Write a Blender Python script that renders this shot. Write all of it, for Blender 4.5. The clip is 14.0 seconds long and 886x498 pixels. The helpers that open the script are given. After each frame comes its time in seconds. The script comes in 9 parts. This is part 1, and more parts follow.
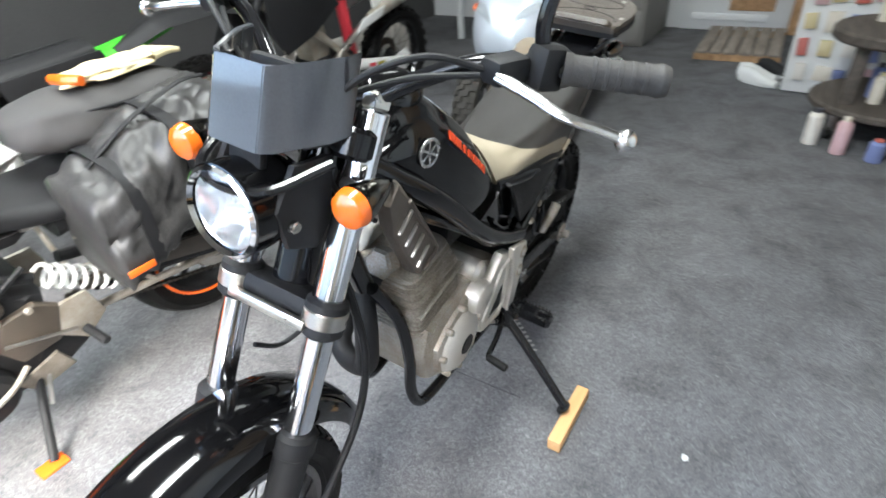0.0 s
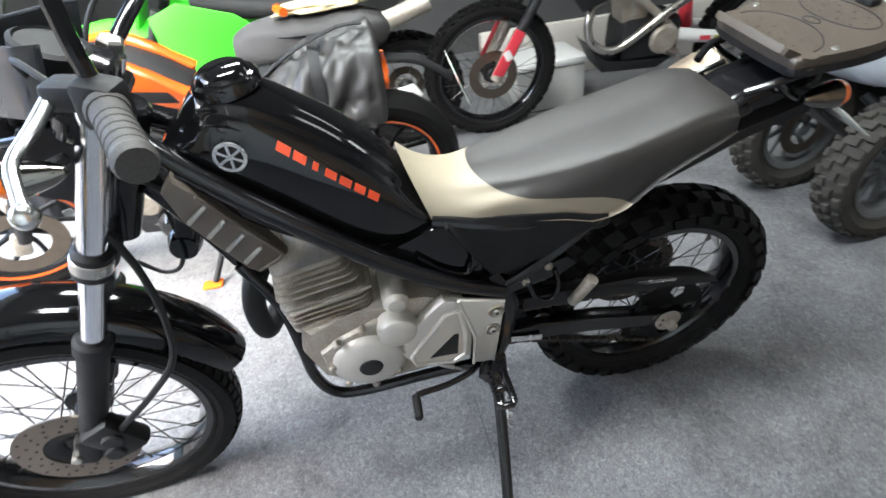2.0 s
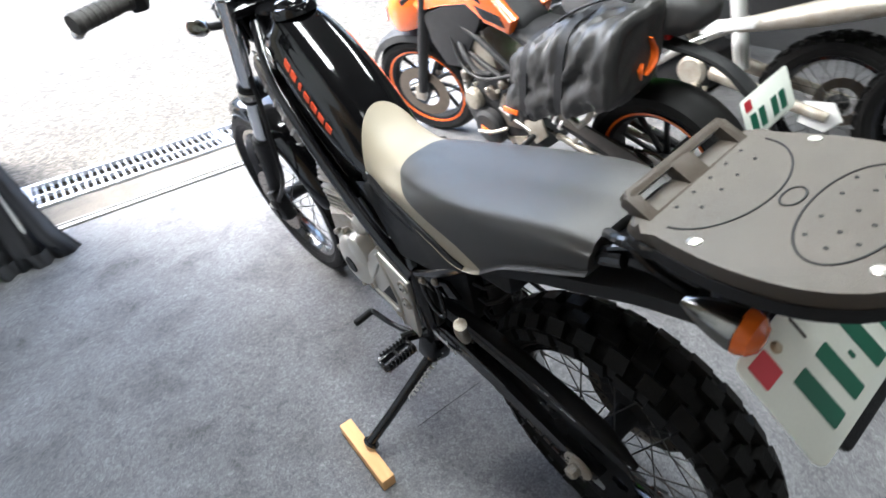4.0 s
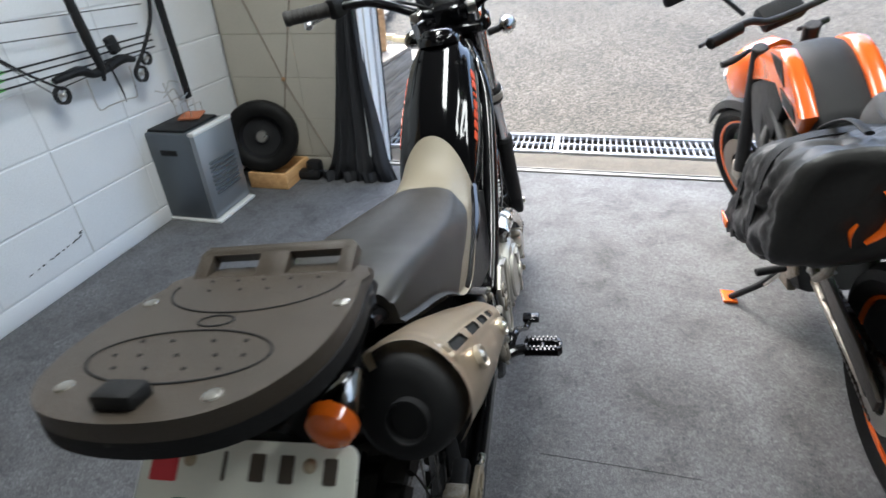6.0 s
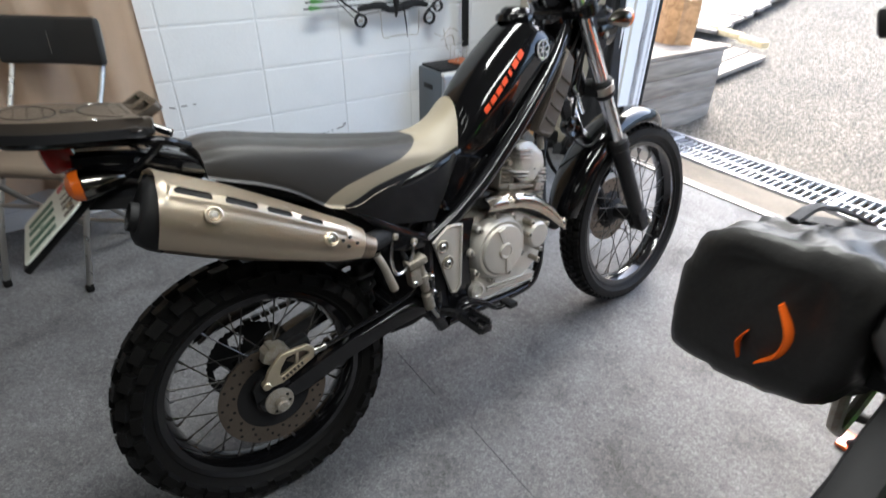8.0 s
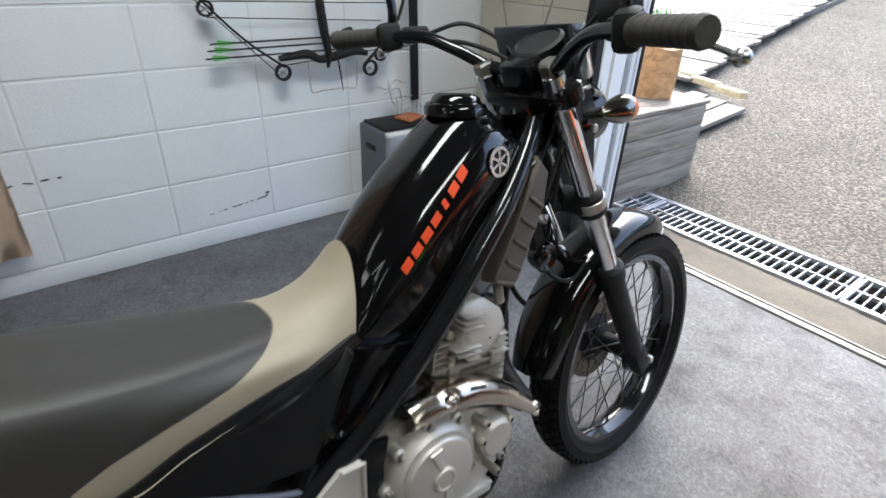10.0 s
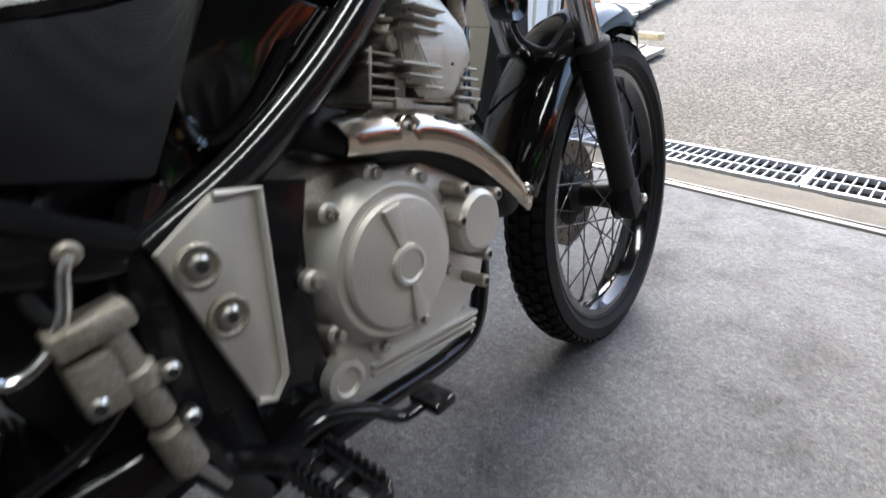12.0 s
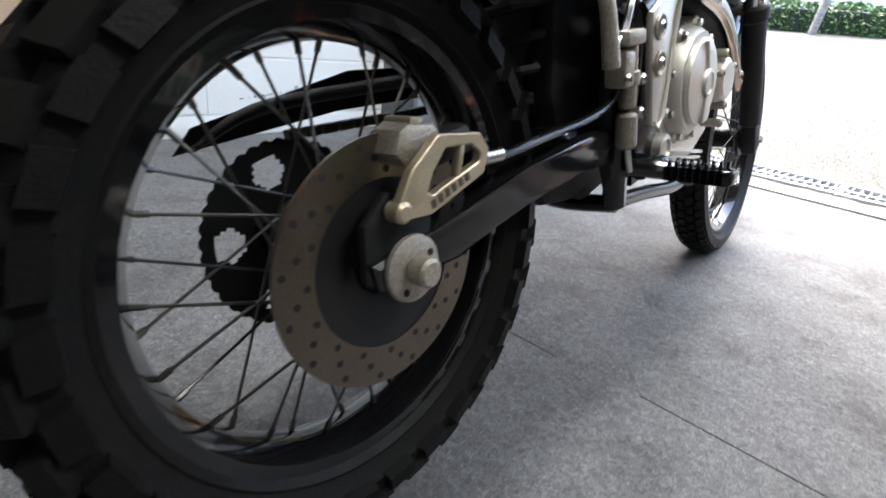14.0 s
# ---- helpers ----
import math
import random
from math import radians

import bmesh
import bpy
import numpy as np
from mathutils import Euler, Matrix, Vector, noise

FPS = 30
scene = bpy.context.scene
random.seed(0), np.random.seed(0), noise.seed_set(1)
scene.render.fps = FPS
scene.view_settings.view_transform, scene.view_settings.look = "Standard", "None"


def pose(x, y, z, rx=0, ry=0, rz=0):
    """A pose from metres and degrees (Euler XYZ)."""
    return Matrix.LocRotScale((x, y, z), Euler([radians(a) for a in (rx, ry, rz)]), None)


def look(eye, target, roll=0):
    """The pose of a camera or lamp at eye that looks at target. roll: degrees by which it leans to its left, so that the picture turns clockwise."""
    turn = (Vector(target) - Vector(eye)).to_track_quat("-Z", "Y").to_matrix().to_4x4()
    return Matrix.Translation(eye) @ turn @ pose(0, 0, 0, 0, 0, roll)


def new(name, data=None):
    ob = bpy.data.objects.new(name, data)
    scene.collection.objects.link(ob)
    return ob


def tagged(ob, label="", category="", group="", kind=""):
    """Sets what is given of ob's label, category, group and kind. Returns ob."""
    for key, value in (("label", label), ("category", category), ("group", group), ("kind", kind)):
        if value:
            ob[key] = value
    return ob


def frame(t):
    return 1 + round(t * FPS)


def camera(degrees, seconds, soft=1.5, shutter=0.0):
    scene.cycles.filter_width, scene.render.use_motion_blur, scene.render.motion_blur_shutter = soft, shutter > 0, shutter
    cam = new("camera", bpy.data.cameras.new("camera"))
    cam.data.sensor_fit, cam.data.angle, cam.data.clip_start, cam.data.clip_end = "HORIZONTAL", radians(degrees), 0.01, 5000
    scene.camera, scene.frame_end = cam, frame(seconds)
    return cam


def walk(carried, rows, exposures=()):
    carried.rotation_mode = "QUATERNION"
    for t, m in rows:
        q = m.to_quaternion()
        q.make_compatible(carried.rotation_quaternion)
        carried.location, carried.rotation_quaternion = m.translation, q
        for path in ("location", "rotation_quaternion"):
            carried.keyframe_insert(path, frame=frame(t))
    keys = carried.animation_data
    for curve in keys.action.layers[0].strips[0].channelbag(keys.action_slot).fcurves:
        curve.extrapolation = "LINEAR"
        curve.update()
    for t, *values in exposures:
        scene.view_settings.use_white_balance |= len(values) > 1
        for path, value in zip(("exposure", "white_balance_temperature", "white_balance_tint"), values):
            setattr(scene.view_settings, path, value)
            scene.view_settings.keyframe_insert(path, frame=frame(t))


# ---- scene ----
cam = camera(79.64, 14.0, soft=1.6, shutter=0.35)
walk(cam, [
    (0, pose(-0.6239, 1.4169, 1.2197, 56.3, 3.84, -149.09)),
    (0.5, pose(-0.7549, 1.2446, 1.2248, 55.88, 4.4, -132.62)),
    (1, pose(-0.8916, 1.0739, 1.199, 54.75, 4.33, -122.76)),
    (1.5, pose(-0.8872, 0.8668, 1.1971, 54.72, 4.24, -116.84)),
    (2, pose(-0.9475, 0.6363, 1.1991, 54.48, 5.64, -102.92)),
    (2.2, pose(-0.9443, 0.5821, 1.201, 54.06, 5.21, -98.66)),
    (3.25, pose(-0.87, -0.06, 1.205, 54.0, 5.6, -65)),
    (4.3, pose(-0.5115, -0.4104, 1.2011, 54.25, 5.58, -30.03)),
    (4.5, pose(-0.4327, -0.4874, 1.2005, 55.13, 6.47, -23.84)),
    (5, pose(-0.272, -0.5839, 1.2282, 58.78, 5.3, -10.21)),
    (5.5, pose(-0.056, -0.5656, 1.228, 60, 3.43, 0.77)),
    (6, pose(0.1464, -0.4923, 1.2053, 59.03, 2.6, 11.63)),
    (6.5, pose(0.3077, -0.3252, 1.176, 55.11, 2.91, 22.4)),
    (7, pose(0.5431, -0.2575, 1.1541, 50.48, 1.07, 36.48)),
    (7.5, pose(0.6905, -0.1834, 1.1542, 51.96, -0.42, 48.09)),
    (8, pose(0.8967, -0.1921, 1.2003, 57.76, -0.7, 53.78)),
    (8.2, pose(0.9392, -0.2025, 1.2244, 60.27, -0.59, 54.34)),
    (9.25, pose(0.79, 0.02, 1.235, 61.0, -1.2, 53.0)),
    (10.3, pose(0.3689, 0.4038, 1.1584, 60.66, -1.82, 49.55)),
    (10.5, pose(0.3142, 0.5126, 1.1171, 60.65, -1.12, 48.85)),
    (11, pose(0.276, 0.5591, 0.9477, 60.47, 1.25, 46.31)),
    (11.5, pose(0.3169, 0.4588, 0.8462, 60.87, 1.47, 42.61)),
    (12, pose(0.4008, 0.3015, 0.7213, 63.3, 0.29, 41.32)),
    (12.5, pose(0.4498, 0.1559, 0.654, 65.93, -3.08, 42.96)),
    (13, pose(0.4372, -0.0029, 0.592, 68.41, -4.4, 44.92)),
    (13.5, pose(0.4139, -0.1729, 0.542, 69.82, -5.49, 45.63)),
    (14, pose(0.3541, -0.3088, 0.5157, 67.24, -6.08, 42.44)),
], exposures=[(0, 3.95, 6100, 5), (1.5, 4.12, 6000, 6), (2.2, 4.12, 6050, 6), (4.4, 3.75, 6000, 7), (5, 3.25, 6000, 6), (6, 2.9, 6050, 6), (7, 2.92, 6150, 7), (8, 3.25, 6250, 8), (11, 2.68, 6150, 6), (12.5, 3.02, 6150, 8), (14, 3.7, 6250, 8)])

# ---- light: overcast-bright daylight through the wide garage opening ----
world = bpy.data.worlds.new("world")
scene.world = world
world.use_nodes = True
wn = world.node_tree.nodes
sky = wn.new("ShaderNodeTexSky")
sky.sky_type = "NISHITA"
sky.sun_disc = False
sky.sun_elevation = radians(48)
sky.sun_rotation = radians(-40)
sky.dust_density = 4.0
wn["Background"].inputs["Strength"].default_value = 0.135
world.node_tree.links.new(sky.outputs["Color"], wn["Background"].inputs["Color"])
sun = new("sun", bpy.data.lights.new("sun", "SUN"))
sun.data.energy = 0.9
sun.data.angle = radians(45)
sun.data.color = (1.0, 0.97, 0.93)
sun.matrix_basis = look((-3.0, 3.6, 5.2), (0, 0, 0))

# tube lamps under the ceiling
for u, v, watts in ((-0.2, 0.7, 7), (1.6, 0.7, 5), (-0.2, -1.8, 0.6), (1.6, -1.8, 0.5), (0.6, -3.4, 1.0)):
    lamp = new("tube_lamp", bpy.data.lights.new("tube_lamp", "AREA"))
    lamp.data.shape, lamp.data.size, lamp.data.size_y = "RECTANGLE", 0.4, 1.2
    lamp.data.energy, lamp.data.color = watts, (1.0, 0.99, 0.94)
    lamp.matrix_basis = pose(u, v, 2.68)


# ---- materials ----
def mat(name, col, rough=0.5, metal=0.0, var=0.15, scale=12.0, bump=0.0, bscale=250.0, rvar=0.1, coat=0.0, col2=None, spot=0.5):
    m = bpy.data.materials.new(name)
    m.use_nodes = True
    n, l = m.node_tree.nodes, m.node_tree.links
    p = n["Principled BSDF"]
    tc = n.new("ShaderNodeTexCoord")
    a = n.new("ShaderNodeTexNoise")
    a.inputs["Scale"].default_value, a.inputs["Detail"].default_value = scale, 6
    b = n.new("ShaderNodeTexNoise")
    b.inputs["Scale"].default_value, b.inputs["Detail"].default_value = bscale, 3
    info = n.new("ShaderNodeObjectInfo")
    off = n.new("ShaderNodeVectorMath")
    off.operation = "MULTIPLY_ADD"
    off.inputs[1].default_value = (1, 1, 1)
    comb = n.new("ShaderNodeCombineXYZ")
    l.new(info.outputs["Random"], comb.inputs[0])
    l.new(tc.outputs["Object"], off.inputs[0])
    l.new(comb.outputs[0], off.inputs[2])
    for t in (a, b):
        l.new(off.outputs[0], t.inputs["Vector"])
    ramp = n.new("ShaderNodeValToRGB")
    c2 = col2 or tuple(c * (1 - var) for c in col)
    ramp.color_ramp.elements[0].position, ramp.color_ramp.elements[1].position = spot - 0.2, spot + 0.2
    ramp.color_ramp.elements[0].color = (*c2, 1)
    ramp.color_ramp.elements[1].color = (*col, 1)
    mix = n.new("ShaderNodeMath")
    mix.operation = "MULTIPLY_ADD"
    mix.inputs[1].default_value = 0.5
    half = n.new("ShaderNodeMath")
    half.operation = "MULTIPLY"
    half.inputs[1].default_value = 0.5
    l.new(b.outputs["Fac"], half.inputs[0])
    l.new(a.outputs["Fac"], mix.inputs[0])
    l.new(half.outputs[0], mix.inputs[2])
    l.new(mix.outputs[0], ramp.inputs["Fac"])
    l.new(ramp.outputs["Color"], p.inputs["Base Color"])
    mr = n.new("ShaderNodeMapRange")
    mr.inputs["To Min"].default_value, mr.inputs["To Max"].default_value = max(0.02, rough - rvar), min(1, rough + rvar)
    l.new(a.outputs["Fac"], mr.inputs["Value"])
    l.new(mr.outputs[0], p.inputs["Roughness"])
    p.inputs["Metallic"].default_value = metal
    p.inputs["Coat Weight"].default_value = coat
    p.inputs["Coat Roughness"].default_value = 0.05
    if bump:
        bp = n.new("ShaderNodeBump")
        bp.inputs["Strength"].default_value, bp.inputs["Distance"].default_value = bump, 0.002
        l.new(b.outputs["Fac"], bp.inputs["Height"])
        l.new(bp.outputs[0], p.inputs["Normal"])
    return m


def ramp_of(n, l, source, stops):
    r = n.new("ShaderNodeValToRGB")
    e = r.color_ramp.elements
    while len(e) < len(stops):
        e.new(0.5)
    for k, (pos, v) in zip(e, stops):
        k.position, k.color = pos, (*((v,) * 3 if isinstance(v, float) else v), 1)
    l.new(source, r.inputs["Fac"])
    return r


def carpet_mat():
    """Needle felt: tangled pale and dark fibres over slow worn patches."""
    m = mat("carpet", (0.1, 0.105, 0.118), 0.97, 0, 0.5, 2.2, 0.25, 700, 0.02, spot=0.5)
    n, l = m.node_tree.nodes, m.node_tree.links
    p = n["Principled BSDF"]
    tc = n.new("ShaderNodeTexCoord")
    tones = []
    for scale, detail, rough, warp, stops in (
            (95, 6, 0.8, 1.2, [(0.34, (0.072, 0.073, 0.077)), (0.5, (0.124, 0.124, 0.129)), (0.66, (0.208, 0.207, 0.211))]),
            (420, 2, 0.6, 0.0, [(0.3, 0.7), (0.5, 0.98), (0.68, 1.34)]),
            (5.0, 8, 0.68, 0.4, [(0.3, (0.62, 0.61, 0.6)), (0.5, (0.97, 0.97, 0.97)), (0.72, (1.2, 1.2, 1.21))])):
        f = n.new("ShaderNodeTexNoise")
        f.inputs["Scale"].default_value, f.inputs["Detail"].default_value = scale, detail
        f.inputs["Roughness"].default_value, f.inputs["Distortion"].default_value = rough, warp
        l.new(tc.outputs["Object"], f.inputs["Vector"])
        tones.append(ramp_of(n, l, f.outputs["Fac"], stops).outputs[0])
        if scale == 420:
            bp = n.new("ShaderNodeBump")
            bp.inputs["Strength"].default_value, bp.inputs["Distance"].default_value = 0.35, 0.002
            l.new(f.outputs["Fac"], bp.inputs["Height"])
            l.new(bp.outputs[0], p.inputs["Normal"])
    out = tones[0]
    for tone in tones[1:]:
        x = n.new("ShaderNodeMix")
        x.data_type, x.blend_type = "RGBA", "MULTIPLY"
        x.inputs["Factor"].default_value = 1.0
        l.new(out, x.inputs[6])
        l.new(tone, x.inputs[7])
        out = x.outputs[2]
    l.new(out, p.inputs["Base Color"])
    p.inputs["Specular IOR Level"].default_value = 0.15
    return m


def gravel_mat():
    m = mat("gravel_asphalt", (0.3, 0.28, 0.25), 0.9, 0, 0.4, 3, 1.0, 60, 0.05)
    n, l = m.node_tree.nodes, m.node_tree.links
    tc = n.new("ShaderNodeTexCoord")
    v = n.new("ShaderNodeTexVoronoi")
    v.inputs["Scale"].default_value = 105
    l.new(tc.outputs["Object"], v.inputs["Vector"])
    sep = n.new("ShaderNodeSeparateColor")
    l.new(v.outputs["Color"], sep.inputs[0])
    r = ramp_of(n, l, sep.outputs[0], [(0.0, (0.027, 0.0235, 0.019)), (0.5, (0.066, 0.058, 0.047)), (1.0, (0.165, 0.147, 0.12))])
    s = n.new("ShaderNodeTexNoise")
    s.inputs["Scale"].default_value, s.inputs["Detail"].default_value = 1.3, 5
    l.new(tc.outputs["Object"], s.inputs["Vector"])
    sr = ramp_of(n, l, s.outputs["Fac"], [(0.3, 0.75), (0.7, 1.1)])
    x = n.new("ShaderNodeMix")
    x.data_type, x.blend_type = "RGBA", "MULTIPLY"
    x.inputs["Factor"].default_value = 1.0
    l.new(r.outputs[0], x.inputs[6])
    l.new(sr.outputs[0], x.inputs[7])
    l.new(x.outputs[2], n["Principled BSDF"].inputs["Base Color"])
    b = n.new("ShaderNodeBump")
    b.inputs["Strength"].default_value, b.inputs["Distance"].default_value = 0.8, 0.006
    b.invert = True
    l.new(v.outputs["Distance"], b.inputs["Height"])
    l.new(b.outputs[0], n["Principled BSDF"].inputs["Normal"])
    return m


def wood_mat(name, a, b, scale=6.0, rough=0.75):
    m = mat(name, b, rough, 0, 0.2, 8, 0.5, 120)
    n, l = m.node_tree.nodes, m.node_tree.links
    tc = n.new("ShaderNodeTexCoord")
    info = n.new("ShaderNodeObjectInfo")
    mp = n.new("ShaderNodeMapping")
    mp.inputs["Scale"].default_value = (scale * 6, scale * 0.5, scale * 6)
    l.new(tc.outputs["Object"], mp.inputs[0])
    cx = n.new("ShaderNodeCombineXYZ")
    for k in range(3):
        l.new(info.outputs["Random"], cx.inputs[k])
    l.new(cx.outputs[0], mp.inputs["Location"])
    f = n.new("ShaderNodeTexNoise")
    f.inputs["Scale"].default_value, f.inputs["Detail"].default_value, f.inputs["Distortion"].default_value = 1.0, 7, 0.8
    l.new(mp.outputs[0], f.inputs["Vector"])
    r = ramp_of(n, l, f.outputs["Fac"], [(0.3, a), (0.7, b)])
    l.new(r.outputs[0], n["Principled BSDF"].inputs["Base Color"])
    return m


def seat_mat():
    """Dark vinyl with a cream front panel whose border sweeps down towards the tail."""
    m = mat("seat_vinyl", (0.031, 0.029, 0.027), 0.41, 0, 0.15, 30, 0.35, 900, 0.06)
    n, l = m.node_tree.nodes, m.node_tree.links
    p = n["Principled BSDF"]
    tc = n.new("ShaderNodeTexCoord")
    sx = n.new("ShaderNodeSeparateXYZ")
    l.new(tc.outputs["Object"], sx.inputs[0])
    bow = n.new("ShaderNodeMath")
    bow.operation = "MULTIPLY"
    l.new(sx.outputs["X"], bow.inputs[0])
    l.new(sx.outputs["X"], bow.inputs[1])
    yy = n.new("ShaderNodeMath")
    yy.operation = "MULTIPLY_ADD"
    yy.inputs[1].default_value = 3.0
    l.new(bow.outputs[0], yy.inputs[0])
    l.new(sx.outputs["Y"], yy.inputs[2])
    r = ramp_of(n, l, yy.outputs[0], [(0.20, 0.698), (0.23, 0.718), (0.265, 0.731), (0.32, 0.742), (0.39, 0.752), (0.425, 0.763), (0.442, 0.777), (0.452, 0.81), (0.458, 1.0)])
    d = n.new("ShaderNodeMath")
    d.operation = "SUBTRACT"
    l.new(r.outputs[0], d.inputs[0])
    l.new(sx.outputs["Z"], d.inputs[1])
    step = n.new("ShaderNodeMapRange")
    step.inputs["From Min"].default_value, step.inputs["From Max"].default_value = -0.0008, 0.0008
    l.new(d.outputs[0], step.inputs["Value"])
    x = n.new("ShaderNodeMix")
    x.data_type = "RGBA"
    l.new(step.outputs[0], x.inputs["Factor"])
    old = p.inputs["Base Color"].links[0].from_socket
    l.new(old, x.inputs[6])
    x.inputs[7].default_value = (0.3, 0.258, 0.19, 1)
    l.new(x.outputs[2], p.inputs["Base Color"])
    return m


def dimpled(m, scale):
    """Small moulded dimples in close rows."""
    n, l = m.node_tree.nodes, m.node_tree.links
    tc = n.new("ShaderNodeTexCoord")
    v = n.new("ShaderNodeTexVoronoi")
    v.inputs["Scale"].default_value, v.inputs["Randomness"].default_value = scale, 0.0
    l.new(tc.outputs["Object"], v.inputs["Vector"])
    b = n.new("ShaderNodeBump")
    b.inputs["Strength"].default_value, b.inputs["Distance"].default_value = 0.5, 0.0015
    l.new(v.outputs["Distance"], b.inputs["Height"])
    l.new(b.outputs[0], n["Principled BSDF"].inputs["Normal"])
    return m


CARPET = carpet_mat()
GRAVEL = gravel_mat()
BLOCK_PAINT = mat("white_block_paint", (0.72, 0.74, 0.76), 0.7, 0, 0.1, 5, 0.6, 160)
BEIGE_PAINT = mat("aged_cream_block_paint", (0.47, 0.44, 0.37), 0.75, 0, 0.15, 4, 0.6, 160)
BEIGE_JOINT = mat("cream_joint_paint", (0.43, 0.4, 0.335), 0.8, 0, 0.15, 9, 0.5, 200)
JOINT = mat("joint_paint", (0.66, 0.68, 0.7), 0.8, 0, 0.15, 9, 0.5, 200)
# ceiling is out of view; dark grey keeps its reflection off the tank
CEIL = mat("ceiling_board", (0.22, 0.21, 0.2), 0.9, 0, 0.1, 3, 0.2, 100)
# the low colour puts shadow into the right-hand walls
DARKWALL = mat("shadow_dark_wall", (0.06, 0.06, 0.06), 0.85, 0, 0.3, 4, 0.3, 80)
WHITE = mat("white_paint", (0.75, 0.76, 0.77), 0.5, 0, 0.08, 5, 0.1, 200)
CONCRETE = mat("concrete", (0.12, 0.104, 0.083), 0.95, 0, 0.35, 9, 1.0, 110, col2=(0.05, 0.043, 0.035))
DIRTY_ALLOY = mat("grimy_cast_alloy", (0.38, 0.345, 0.295), 0.5, 0.5, 0.3, 30, 0.7, 260, 0.1, col2=(0.16, 0.135, 0.1))
POLISHED = mat("polished_alloy", (0.72, 0.72, 0.71), 0.24, 1.0, 0.1, 25, 0.05, 300, 0.06)
RUSTY = mat("brown_plated_steel", (0.2, 0.13, 0.07), 0.4, 0.7, 0.4, 60)
CHAIN = mat("oily_chain_steel", (0.07, 0.06, 0.05), 0.45, 0.8, 0.4, 80)
GRIP = mat("dusty_grip_rubber", (0.05, 0.046, 0.042), 0.7, 0, 0.3, 25, 0.4, 400, col2=(0.028, 0.026, 0.025))
RIM_GREY = mat("satin_grey_rim", (0.13, 0.135, 0.14), 0.4, 0.3, 0.15, 20)
SEAM = mat("carpet_seam_shadow", (0.045, 0.044, 0.046), 0.95, 0, 0.4, 60)
GALV = mat("galvanised_steel", (0.5, 0.52, 0.56), 0.45, 0.8, 0.2, 30, 0.2, 300)
ALU_RAIL = mat("aluminium_rail", (0.3, 0.29, 0.275), 0.5, 0.6, 0.2, 20, 0.2, 200)
# near black stands in for the shade inside the drain, holes and slots
SHADE_BLACK = mat("recess_shade", (0.012, 0.012, 0.012), 0.9, 0, 0.2)
GLOSS_BLACK = mat("gloss_black_paint", (0.0035, 0.0035, 0.004), 0.09, 0, 0.3, 30, 0.0, 500, 0.03)
FRAME_BLACK = mat("black_frame_enamel", (0.008, 0.008, 0.009), 0.13, 0, 0.3, 20, 0.05, 300, 0.05)
MATT_BLACK = mat("matt_black_plastic", (0.014, 0.014, 0.015), 0.55, 0, 0.3, 25, 0.4, 700)
# brown tone holds dust and the warm sheen reflected by the rack plate
GREY_PLASTIC = mat("dusty_sheen_grey_plastic", (0.042, 0.034, 0.026), 0.33, 0, 0.25, 18, 0.4, 800, col2=(0.07, 0.055, 0.041))
RUBBER = mat("tyre_rubber", (0.006, 0.006, 0.006), 0.5, 0, 0.35, 18, 0.4, 250, col2=(0.011, 0.0105, 0.01))
DUSTY_RUBBER = mat("dusty_rubber", (0.022, 0.021, 0.02), 0.9, 0, 0.4, 14, 0.5, 200, col2=(0.06, 0.055, 0.048))
CHROME = mat("chrome", (0.82, 0.83, 0.85), 0.09, 1.0, 0.1, 15, 0, 300, 0.04)
STEEL = mat("brushed_steel", (0.55, 0.53, 0.49), 0.3, 1.0, 0.2, 25, 0.1, 400, 0.1)
ALLOY = mat("cast_alloy", (0.47, 0.45, 0.41), 0.45, 0.55, 0.25, 22, 0.7, 300, 0.1, col2=(0.25, 0.2, 0.135))
ALLOY_PAINT = mat("silver_engine_paint", (0.6, 0.57, 0.515), 0.38, 0.5, 0.15, 14, 0.3, 450, 0.08)
GOLD_ALLOY = mat("champagne_alloy", (0.55, 0.47, 0.34), 0.4, 0.7, 0.15, 20, 0.3, 400)
DISC_STEEL = mat("disc_steel", (0.21, 0.175, 0.14), 0.36, 1.0, 0.3, 25, 0.2, 300, 0.1)
SHIELD = mat("warm_brushed_steel", (0.84, 0.73, 0.58), 0.32, 0.85, 0.07, 9, 0.06, 500, 0.05)
POLISHED_SHIELD = mat("polished_warm_steel", (0.52, 0.46, 0.385), 0.17, 1.0, 0.1, 14, 0.02, 300, 0.06)
STAINED_STEEL = mat("heat_stained_steel", (0.36, 0.29, 0.22), 0.36, 0.9, 0.3, 9, 0.1, 300, 0.1, col2=(0.16, 0.12, 0.085))
SEAT = seat_mat()
SIDE_VINYL = dimpled(mat("textured_black_panel", (0.01, 0.01, 0.0105), 0.42, 0, 0.2, 20, 0, 520), 380)
ORANGE_LENS = mat("amber_lens", (0.75, 0.14, 0.01), 0.2, 0, 0.15, 40, 0, 300, 0.05, coat=0.6)
RED_LENS = mat("red_lens", (0.35, 0.01, 0.008), 0.2, 0, 0.15, 40, 0, 300, 0.05, coat=0.6)
DECAL_RED = mat("orange_red_decal", (0.72, 0.075, 0.02), 0.35, 0, 0.1, 40)
EMBLEM = mat("silver_emblem", (0.7, 0.7, 0.7), 0.25, 0.8, 0.1, 40)
PLATE_WHITE = mat("plate_white", (0.82, 0.85, 0.77), 0.4, 0, 0.06, 20, 0.1, 300)
PLATE_GREEN = mat("plate_green", (0.01, 0.12, 0.07), 0.4, 0, 0.1, 20)
STICKER_RED = mat("sticker_red", (0.6, 0.04, 0.06), 0.4, 0, 0.1, 20)
